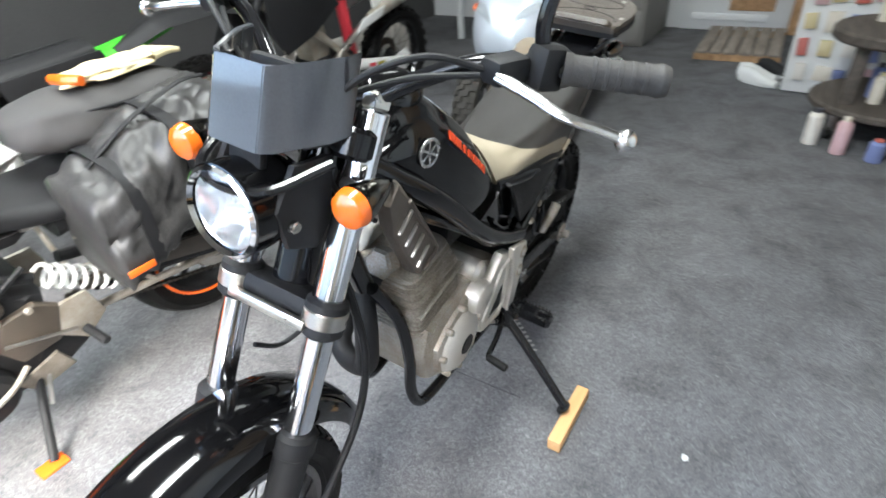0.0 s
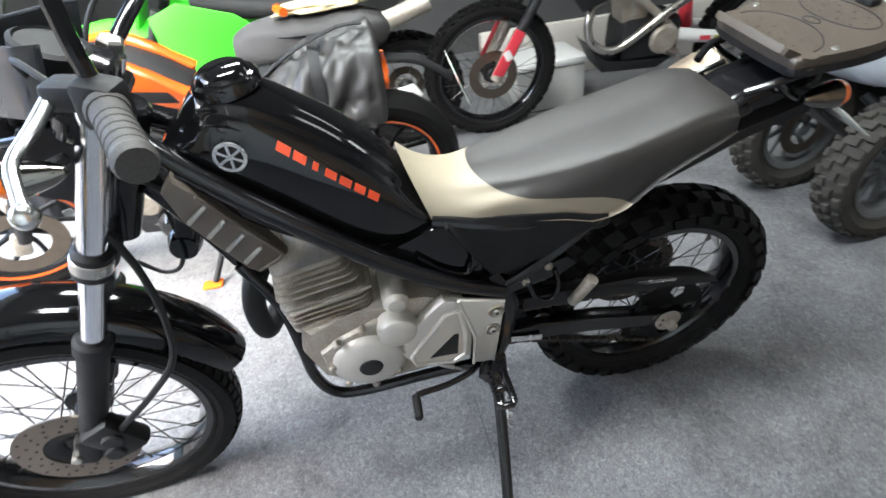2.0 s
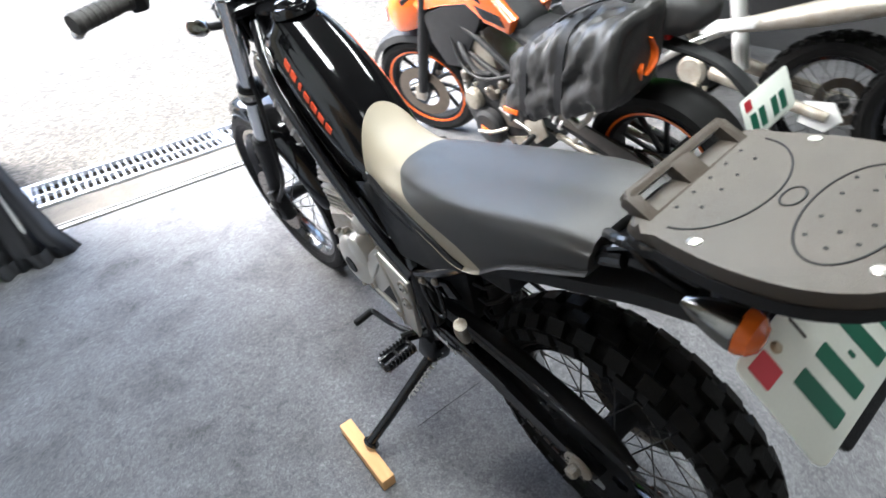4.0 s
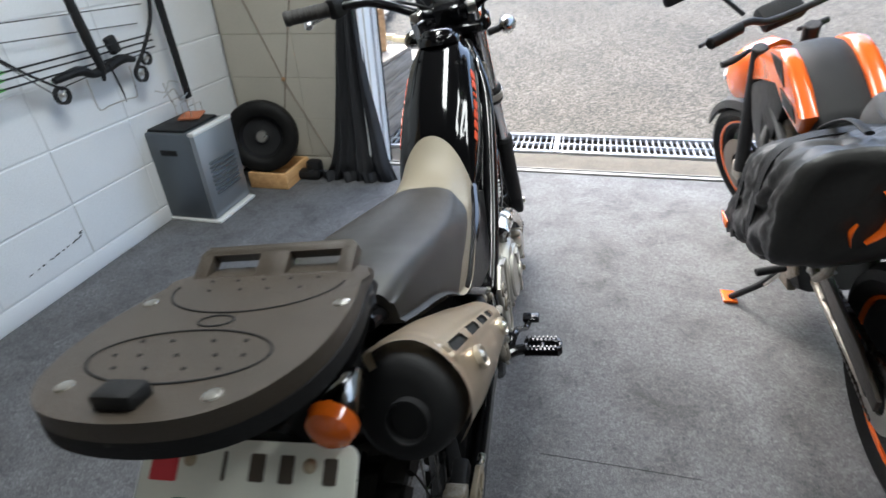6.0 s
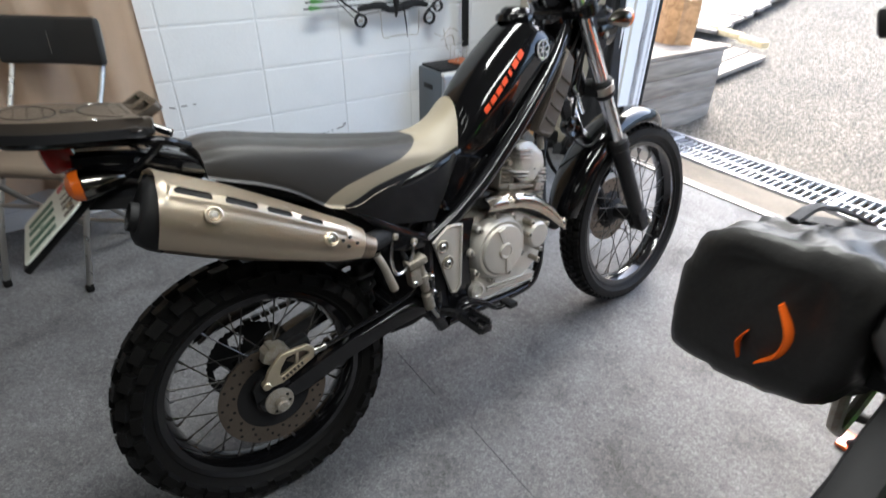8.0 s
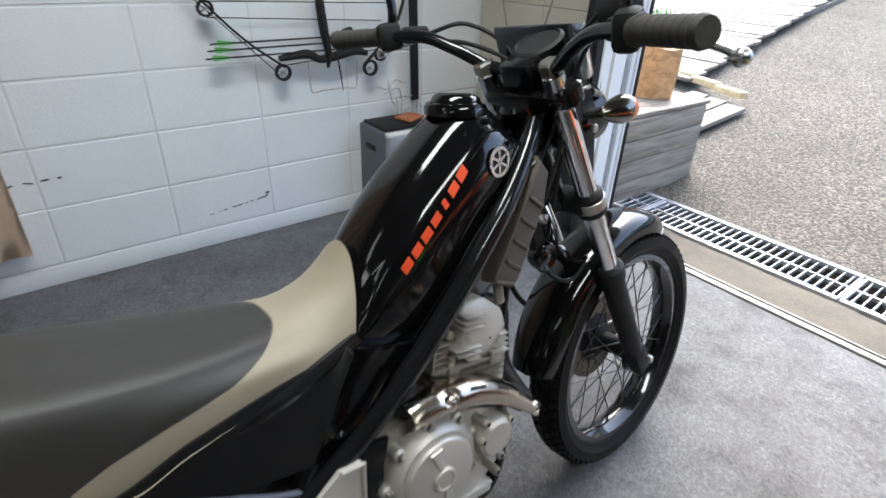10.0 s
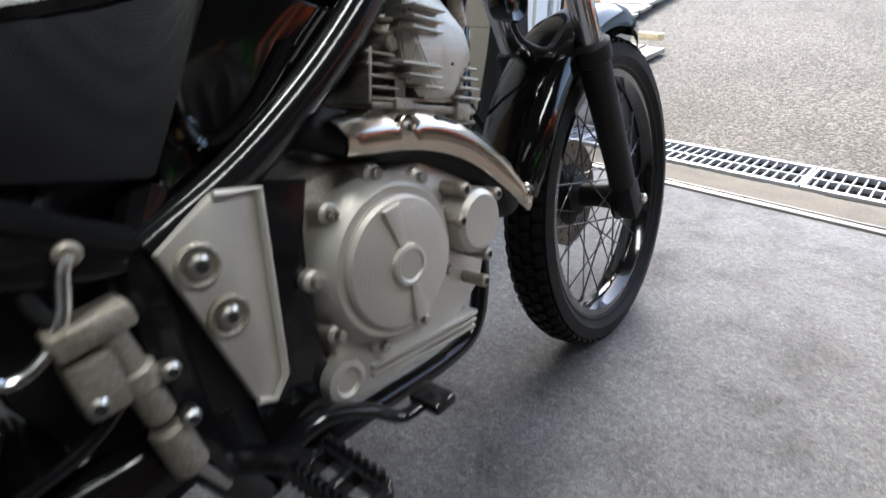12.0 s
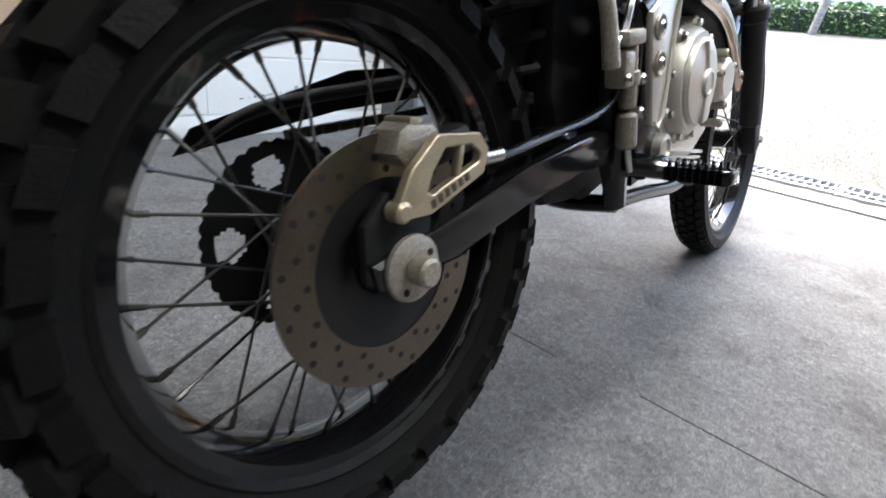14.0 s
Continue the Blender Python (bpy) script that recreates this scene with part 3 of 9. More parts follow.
front = spoked_wheel("front_wheel", bike, FW, 0.318, 0.088, 0.254, 0.05,
                     [(-0.010, -3, 0.001, 1.0, 0), (0.010, 3, 0.001, 1.0, 0.5), (-0.029, -26, 0.006, 1.0, 0.5), (0.029, 26, 0.006, 1.0, 0.0)], 68, (0.0115, 0.0085), 0.006, "spoked front wheel")
for w, x, r0, r1 in ((rear, 0.074, 0.08, 0.118), (front, -0.066, 0.062, 0.115)):
    part("brake_disc", holed_disc(r0, r1, x, 0.0045), DISC_STEEL, w, "drilled steel brake disc")
    drill(w, r0, r1, x, 16, 0.0034)
    part("disc_carrier", lathe([(0.03, x * 0.7), (0.05, x * 0.85), (r0 + 0.006, x - 0.004 * (1 if x > 0 else -1)), (r0 + 0.006, x + 0.001), (0.05, x), (0.03, x * 0.85)], SIDE, 24, loop=True), MATT_BLACK, w)
ring = bmesh.new()
NA = 120
radii = (0.03, 0.056, 0.062, 0.068, 0.076, 0.082, 0.088, 0.0975, 0.104)
grid = [[ring.verts.new((-0.081, (q - (0.003 if q > 0.1 and k % 3 == 0 else 0)) * math.cos(2 * math.pi * k / NA), (q - (0.003 if q > 0.1 and k % 3 == 0 else 0)) * math.sin(2 * math.pi * k / NA))) for k in range(NA)] for q in radii]
for a in range(len(radii) - 1):
    mid = (radii[a] + radii[a + 1]) / 2
    for k in range(NA):
        turn = ((k + 0.5) % 24 - 12) * 2 * math.pi / NA * 0.075
        if math.hypot(turn, (mid - 0.072) * 1.1) < 0.0185:
            continue
        j = (k + 1) % NA
        ring.faces.new((grid[a][k], grid[a][j], grid[a + 1][j], grid[a + 1][k]))
bmesh.ops.solidify(ring, geom=list(ring.faces), thickness=-0.006)
part("sprocket", ring, MATT_BLACK, rear, "black rear chain sprocket with five round holes")

# front fork
def fy(z):
    return 0.955 + (1.03 - z) * 0.486


for s in (-1, 1):
    x = 0.073 * s
    leg = part("fork_leg", cyl(0.0203, (x, fy(1.035), 1.035), (x, fy(0.56), 0.56), 24, 0.002), STANCHION, bike, "chromed fork stanchion")
    part("slider", cyl(0.0265, (x, fy(0.62), 0.62), (x, fy(0.36), 0.36), 24, 0.004, r2=0.024), MATT_BLACK, leg, "black lower fork slider")
    part("slider_foot", box((0.04, 0.05, 0.085), (x, fy(0.33) + 0.012, 0.325), (26, 0, 0), 0.012), MATT_BLACK, leg)
    part("dust_seal", cyl(0.031, (x, fy(0.632), 0.632), (x, fy(0.597), 0.597), 24, 0.006), MATT_BLACK, leg)
    part("fork_cap", cyl(0.019, (x, fy(1.035), 1.035), (x, fy(1.055), 1.055), 6, 0.004), STEEL, leg)
    part("axle_nut", cyl(0.011, (x, 1.33, 0.318), (x + 0.027 * s, 1.33, 0.318), 6, 0.003), STEEL, leg)
    part("fork_clamp", cyl(0.029, (x, fy(0.815), 0.815), (x, fy(0.765), 0.765), 24, 0.006), MATT_BLACK, bike)
    part("clamp_band", cyl(0.0305, (x, fy(0.803), 0.803), (x, fy(0.778), 0.778), 24, 0.004), STEEL, bike)
    part("upper_clamp", cyl(0.028, (x, fy(1.02), 1.02), (x, fy(0.985), 0.985), 24, 0.006), FRAME_BLACK, bike)
part("fork_bridge", box((0.16, 0.055, 0.034), (0, fy(0.79) - 0.008, 0.79), (26, 0, 0), 0.012), MATT_BLACK, bike, "black lower fork bridge")
part("fork_brace_plate", box((0.13, 0.012, 0.015), (0, fy(0.79) + 0.03, 0.792), (26, 0, 0), 0.004), STEEL, bike, "scuffed steel bar across the fork clamps")
part("upper_yoke", box((0.17, 0.06, 0.03), (0, fy(1.0) - 0.012, 1.0), (26, 0, 0), 0.012), FRAME_BLACK, bike)
part("steering_head", cyl(0.03, (0, 0.925, 0.99), (0, 1.035, 0.775), 24, 0.006), FRAME_BLACK, bike)

# front fender
bm = bmesh.new()
loops = []
for k in range(31):
    a = radians(68 + (164 - 68) * k / 30)
    r = cr(k / 30, [0, 0.1, 0.3, 0.6, 1.0], [0.33, 0.35, 0.366, 0.374, 0.376])
    wid = 0.062 * (1 - 0.35 * max(0, 1 - k / 6) ** 2) * (1 - 0.25 * max(0, (k - 24) / 6) ** 2)
    sect = [(-wid, -0.034), (-wid * 0.98, -0.012), (-wid * 0.78, 0.004), (-wid * 0.35, 0.011), (0, 0.013), (wid * 0.35, 0.011), (wid * 0.78, 0.004), (wid * 0.98, -0.012), (wid, -0.034),
            (wid - 0.003, -0.034), (wid * 0.93, -0.014), (wid * 0.7, 0.0), (0, 0.009), (-wid * 0.7, 0.0), (-wid * 0.93, -0.014), (-wid + 0.003, -0.034)]
    loops.append([Vector((x, FW.y + (r + h) * math.cos(a), FW.z + (r + h) * math.sin(a))) for x, h in sect])
part("front_fender", rings(bm, loops), GLOSS_BLACK, bike, "glossy black front mudguard", 50)
for s in (-1, 1):
    part("fender_stay", tube([(0.06 * s, 1.12, 0.68), (0.072 * s, 1.135, 0.665), (0.08 * s, 1.15, 0.64)], 0.008, 8), FRAME_BLACK, bike)
part("brake_hose", tube([(-0.075, 1.02, 0.86), (-0.085, 1.00, 0.76), (-0.10, 1.00, 0.66), (-0.103, 1.03, 0.55), (-0.104, 1.11, 0.46), (-0.105, 1.18, 0.40), (-0.098, 1.215, 0.36)], 0.0065, 8), MATT_BLACK, bike, "black front brake hose")
part("brake_hose", tube([(0.06, 0.98, 0.90), (0.04, 0.97, 0.74), (0.03, 0.985, 0.66), (0.05, 1.03, 0.63), (0.06, 1.07, 0.66)], 0.0042, 8), MATT_BLACK, bike)
cal = part("front_caliper", box((0.045, 0.075, 0.11), (-0.088, 1.235, 0.36), (-25, 0, 0), 0.014), MATT_BLACK, bike, "black front brake caliper")
part("caliper_piston", cyl(0.02, (-0.105, 1.232, 0.375), (-0.117, 1.232, 0.375), 20, 0.003), MATT_BLACK, cal)
part("caliper_piston", cyl(0.02, (-0.105, 1.245, 0.332), (-0.117, 1.245, 0.332), 20, 0.003), MATT_BLACK, cal)

# headlight, instrument visor, turn signals
HL = Matrix.Translation((0.004, 1.046, 0.94)) @ Euler((radians(-82), 0, 0)).to_matrix().to_4x4() @ Matrix.Diagonal((0.72, 0.72, 0.95, 1))
head = part("headlight", lathe([(0, -0.05), (0.04, -0.048), (0.066, -0.03), (0.078, 0.0), (0.081, 0.04), (0.079, 0.062), (0.08, 0.068), (0.072, 0.071), (0.066, 0.064), (0.064, 0.05), (0.05, 0.03), (0.02, 0.016), (0, 0.014)], HL, 40), GLOSS_BLACK, bike, "round headlight in a gloss black shell")
part("reflector", lathe([(0.0, 0.022), (0.02, 0.024), (0.045, 0.038), (0.064, 0.058), (0.066, 0.062), (0.062, 0.062), (0.042, 0.043), (0.02, 0.03), (0, 0.028)], HL, 40), CHROME, head)
part("lens", lathe([(0, 0.076), (0.03, 0.0745), (0.055, 0.07), (0.067, 0.064), (0.067, 0.061), (0.055, 0.066), (0.03, 0.0705), (0, 0.072)], HL, 40), GLASS, head, "clear ribbed headlight glass")
part("rim_ring", lathe([(0.066, 0.068), (0.071, 0.0735), (0.077, 0.07), (0.078, 0.064), (0.07, 0.064)], HL, 40, loop=True), CHROME, head)
for s in (-1, 1):
    part("headlight_stay", side_plate([(0.985, 0.99), (1.05, 1.0), (1.085, 0.955), (1.075, 0.9), (1.03, 0.875), (1.0, 0.9)], 0.052 * s, 0.01, 0.003), MATT_BLACK, bike)
    part("stay_bolt", cyl(0.008, (0.056 * s, 1.066, 0.93), (0.066 * s, 1.066, 0.93), 12, 0.002), STEEL, bike)
bm = bmesh.new()
vis = [(-0.088, 0.985), (-0.084, 1.01), (-0.05, 1.068), (-0.036, 1.078), (0.036, 1.078), (0.05, 1.068), (0.084, 1.01), (0.088, 0.985)]
lo = [(x, y + 0.004, 1.022) for x, y in vis]
hi = [(x * 0.97, y - 0.026, 1.108) for x, y in vis]
ins_lo = [(x * 0.94, y - 0.003, 1.022) for x, y in vis]
ins_hi = [(x * 0.91, y - 0.031, 1.106) for x, y in vis]
vl = [[bm.verts.new(p) for p in q] for q in (lo, hi, ins_hi, ins_lo)]
for a, b in zip(vl, vl[1:] + vl[:1]):
    for i in range(7):
        bm.faces.new((a[i], a[i + 1], b[i + 1], b[i]))
for i in (0, 7):
    bm.faces.new([q[i] for q in vl])
bmesh.ops.bevel(bm, geom=list(bm.edges), offset=0.0012, segments=2, affect="EDGES")
VISOR = mat("smoked_visor", (0.05, 0.053, 0.06), 0.14, 0, 0.2, 20, 0, 300, 0.05, coat=0.5)
part("instrument_visor", bm, VISOR, bike, "dark glossy instrument visor", 25)
part("visor_bracket", box((0.05, 0.012, 0.05), (0.0, 1.06, 1.015), (14, 0, 0), 0.004), MATT_BLACK, bike)
part("instrument_base", box((0.13, 0.06, 0.05), (0.0, 1.005, 1.03), (14, 0, 0), 0.012), MATT_BLACK, bike)
part("visor_bracket", tube([(-0.085, 1.02, 1.0), (-0.045, 1.095, 0.985), (0.045, 1.095, 0.985), (0.085, 1.02, 1.0)], 0.006, 8), FRAME_BLACK, bike)
part("speedometer", lathe([(0, -0.03), (0.035, -0.028), (0.044, -0.01), (0.046, 0.012), (0.04, 0.016), (0.038, 0.012), (0, 0.012)], pose(0, 0.985, 1.07, 28, 0, 0), 32), MATT_BLACK, bike, "small round black speedometer")


def turn_signal(at, face, root, shell):
    """Bullet-shaped signal; face is +1 where the lens looks ahead, -1 behind."""
    m = Matrix.Translation(at) @ Euler((radians(-90 * face), 0, 0)).to_matrix().to_4x4() @ Matrix.Diagonal((0.82, 0.82, 0.82, 1))
    body = part("turn_signal", lathe([(0, -0.068), (0.008, -0.064), (0.018, -0.044), (0.026, -0.015), (0.0295, 0.004), (0.0295, 0.01), (0, 0.01)], m, 28), shell, bike, "bullet turn signal with an amber lens")
    part("lens", lathe([(0.0295, 0.008), (0.0295, 0.014), (0.026, 0.026), (0.016, 0.034), (0, 0.037)], m, 28), ORANGE_LENS, body, "amber lens")
    part("stalk", tube([Vector(at) + Vector((0, -0.012 * face, 0)), root], 0.009, 10, smooth=False), MATT_BLACK, body)


SMOKE_CHROME = mat("dark_chrome", (0.2, 0.19, 0.17), 0.12, 1.0, 0.15, 20, 0, 300, 0.04)
for s in (-1, 1):
    turn_signal((0.132 * s, 1.035, 0.973), 1, (0.085 * s, 1.0, 0.965), SMOKE_CHROME)
    turn_signal((0.088 * s, -0.19, 0.836), -1, (0.04 * s, -0.15, 0.83), SMOKE_CHROME)

# handlebar and controls
HB = [(-0.372, 0.803, 1.098), (-0.275, 0.843, 1.10), (-0.19, 0.878, 1.098), (-0.13, 0.905, 1.075), (-0.075, 0.935, 1.045), (-0.03, 0.945, 1.04)]
bar = part("handlebar", tube(HB + [(-x, y, z) for x, y, z in HB[::-1]], 0.011, 12), FRAME_BLACK, bike, "black tubular handlebar")
part("bar_clamp", box((0.07, 0.045, 0.05), (0, 0.945, 1.035), (26, 0, 0), 0.008), FRAME_BLACK, bike)
for s in (-1, 1):
    P = [Vector((x * -s, y, z)) for x, y, z in HB]
    d = (P[1] - P[0]).normalized()
    part("grip", tube([P[0] - d * 0.004, P[0] + d * 0.005, P[0] + d * 0.02, P[1] - d * 0.012, P[1] - d * 0.004, P[1] + d * 0.004], [0.016, 0.0185, 0.0165, 0.0165, 0.0185, 0.02], 16), GRIP, bar, "ribbed black rubber grip")
    bm = bmesh.new()
    for k in range(5):
        c = P[0] + d * (0.018 + 0.014 * k)
        cyl(0.0174, c, c + d * 0.006, 16, 0.001, bm=bm)
    part("grip_rib", bm, GRIP, bar)
    part("switch_box", box((0.034, 0.045, 0.05), P[1] + d * 0.022, (10, 0, 22 * s), 0.01), MATT_BLACK, bar, "black handlebar switch box")
    part("lever_perch", box((0.034, 0.05, 0.03), P[1] + d * 0.058 + Vector((0, 0.022, 0.0)), (0, 0, 22 * s), 0.008), MATT_BLACK, bar)
    L0 = P[1] + d * 0.055 + Vector((0, 0.045, -0.002))
    lever = tube([L0, Vector((-0.262 * -s, 0.915, 1.092)), Vector((-0.305 * -s, 0.925, 1.083)), Vector((-0.34 * -s, 0.915, 1.075)), Vector((-0.366 * -s, 0.905, 1.067))], [0.009, 0.0085, 0.0072, 0.0066, 0.007], 12, flat=0.75)
    bmesh.ops.create_uvsphere(lever, u_segments=16, v_segments=10, radius=0.0115, matrix=Matrix.Translation((-0.367 * -s, 0.9045, 1.0665)))
    part("lever", lever, POLISHED, bar, "silver alloy hand lever with a ball end")
    part("mirror_stem", tube([P[1] + d * 0.03 + Vector((0, 0, 0.02)), P[1] + d * 0.03 + Vector((-0.0 * s, 0.0, 0.06)), P[1] + d * 0.02 + Vector((0.012 * s, -0.012, 0.16))], 0.0075 if s > 0 else 0.0085, 10), FRAME_BLACK, bar)
part("brake_reservoir", box((0.055, 0.04, 0.032), (0.205, 0.905, 1.125), (6, 0, -22), 0.008), MATT_BLACK, bar, "black front brake fluid reservoir")
for i, path in enumerate([
        [(-0.21, 0.90, 1.10), (-0.15, 0.955, 1.115), (-0.07, 0.99, 1.06), (-0.045, 0.98, 0.94), (-0.05, 0.90, 0.84)],
        [(-0.2, 0.89, 1.09), (-0.12, 0.94, 1.08), (-0.03, 0.975, 1.03), (0.02, 0.96, 0.92), (0.02, 0.88, 0.86)],
        [(0.2, 0.90, 1.10), (0.14, 0.965, 1.125), (0.05, 1.0, 1.06), (0.04, 0.985, 0.95), (0.05, 0.90, 0.85)],
        [(0.21, 0.89, 1.09), (0.15, 0.94, 1.10), (0.08, 0.98, 1.03), (0.06, 0.97, 0.9), (0.055, 0.93, 0.8)]]):
    part("control_cable", tube(path, 0.004, 8), MATT_BLACK, bike)

# fuel tank
TY = [0.50, 0.54, 0.58, 0.64, 0.70, 0.76, 0.80, 0.84, 0.875, 0.90]
TT = [0.728, 0.778, 0.838, 0.902, 0.951, 0.992, 1.003, 0.992, 0.958, 0.935]
TB = [0.715, 0.695, 0.69, 0.70, 0.735, 0.785, 0.825, 0.868, 0.905, 0.92]
TW = [0.074, 0.082, 0.087, 0.090, 0.088, 0.083, 0.079, 0.072, 0.058, 0.042]


def tank_ring(y):
    t, b, w = cr(y, TY, TT), cr(y, TY, TB), cr(y, TY, TW)
    h = t - b
    c = min(0.02, h * 0.2)
    half = [(0.0, t), (w * 0.36, t - c * 0.15), (w * 0.62, t - c * 0.9), (w * 0.68, t - c * 1.35), (w * 0.86, t - c - h * 0.12), (w, t - c - h * 0.3), (w * 1.0, b + h * 0.4), (w * 0.93, b + h * 0.12), (w * 0.7, b)]
    return half + [(-x, z) for x, z in half[::-1][:-1]]


def cut(bm, at, normal):
    """Slice off what lies beyond the plane and close the hole."""
    g = bmesh.ops.bisect_plane(bm, geom=list(bm.verts) + list(bm.edges) + list(bm.faces), plane_co=at, plane_no=normal, clear_outer=True)
    bmesh.ops.holes_fill(bm, edges=[e for e in g["geom_cut"] if isinstance(e, bmesh.types.BMEdge)])
    return bm


NOSE = (0, 0.94, -0.32)
def tank_body():
    return cut(loft(np.linspace(0.50, 0.90, 41), tank_ring, 72), (0, 0.570, 0.845), (0, -0.94, 0.32))


tank = part("fuel_tank", tank_body(), GLOSS_BLACK, bike, "glossy black sculpted fuel tank", 60)
CAPM = pose(0, 0.792, 0.998, -6, 0, 0)
part("filler_cap", lathe([(0, 0.022), (0.028, 0.021), (0.036, 0.016), (0.04, 0.008), (0.046, 0.006), (0.05, 0.0), (0.05, -0.012), (0, -0.012)], CAPM, 36), GLOSS_BLACK, tank, "round black filler cap")


def on_tank(y, z, s, lift=0.0):
    """The tank's side at (y, z), a little lifted off."""
    ring = [(x, q) for x, q in soft_ring(tank_ring(y), 160) if x > 0.02]
    ring.sort(key=lambda p: abs(p[1] - z))
    x = max(p[0] for p in ring[:3])
    return Vector(((x + lift) * s, y, z))


for s in (-1, 1):
    # a plain ringed badge and slanted lettering blocks drawn as plain shapes
    c = on_tank(0.805, 0.922, s, 0.001)
    nrm = (on_tank(0.82, 0.922, s) - on_tank(0.79, 0.922, s)).cross(on_tank(0.805, 0.935, s) - on_tank(0.805, 0.905, s)).normalized()
    if nrm.x * s < 0:
        nrm = -nrm
    m = Matrix.Translation(c) @ nrm.to_track_quat("Z", "Y").to_matrix().to_4x4()
    badge = part("tank_badge", lathe([(0.0185, 0), (0.0235, 0.0005), (0.0235, 0.003), (0.0185, 0.003)], m, 36, loop=True), EMBLEM, tank, "round silver badge")
    part("badge_field", lathe([(0, 0.0012), (0.0186, 0.0012), (0.0186, -0.001), (0, -0.001)], m, 36), MATT_BLACK, badge)
    bm = bmesh.new()
    for k in range(3):
        box((0.036, 0.0042, 0.001), bm=bm)
        vs = list(bm.verts)[-8:]
        bmesh.ops.transform(bm, matrix=m @ Matrix.Translation((0, 0, 0.0018)) @ pose(0, 0, 0, 0, 0, 30 + 60 * k), verts=vs)
    part("badge_bar", bm, EMBLEM, badge)
    A, Bv = Vector((0, 0.742, 0.926)), Vector((0, 0.610, 0.803))
    along = (Bv - A).normalized()
    up = Vector((0, -along.z, along.y))
    if up.z < 0:
        up = -up
    for k in range(7):
        f = (k + 0.5) / 7
        hh = (0.022, 0.021, 0.019, 0.019, 0.02, 0.02, 0.021)[k]
        ww = (0.021, 0.02, 0.009, 0.019, 0.02, 0.019, 0.02)[k]
        q = A.lerp(Bv, f)
        bm = bmesh.new()
        cor = []
        for u, v in ((-ww / 2 + 0.003, -hh / 2), (ww / 2 + 0.003, -hh / 2), (ww / 2 - 0.003, hh / 2), (-ww / 2 - 0.003, hh / 2)):
            p = q + along * u + up * v
            cor.append(on_tank(p.y, p.z, s, 0.0006))
        nn = (cor[1] - cor[0]).cross(cor[3] - cor[0]).normalized() * 0.0008
        if nn.x * s < 0:
            nn = -nn
        # each mark is one plain slanted bar
        def quad(a0, a1, b0, b1):
            g = [cor[0].lerp(cor[1], u).lerp(cor[3].lerp(cor[2], u), v) for u, v in ((a0, b0), (a1, b0), (a1, b1), (a0, b1))]
            top = [bm.verts.new(p + nn) for p in g]
            bot = [bm.verts.new(p - nn * 2) for p in g]
            bm.faces.new(top)
            for i in range(4):
                j = (i + 1) % 4
                bm.faces.new((bot[i], bot[j], top[j], top[i]))
        quad(0.0, 1.0, 0.26, 0.84)
        part("tank_decal", bm, DECAL_RED, tank, "orange-red decal stroke", 0)

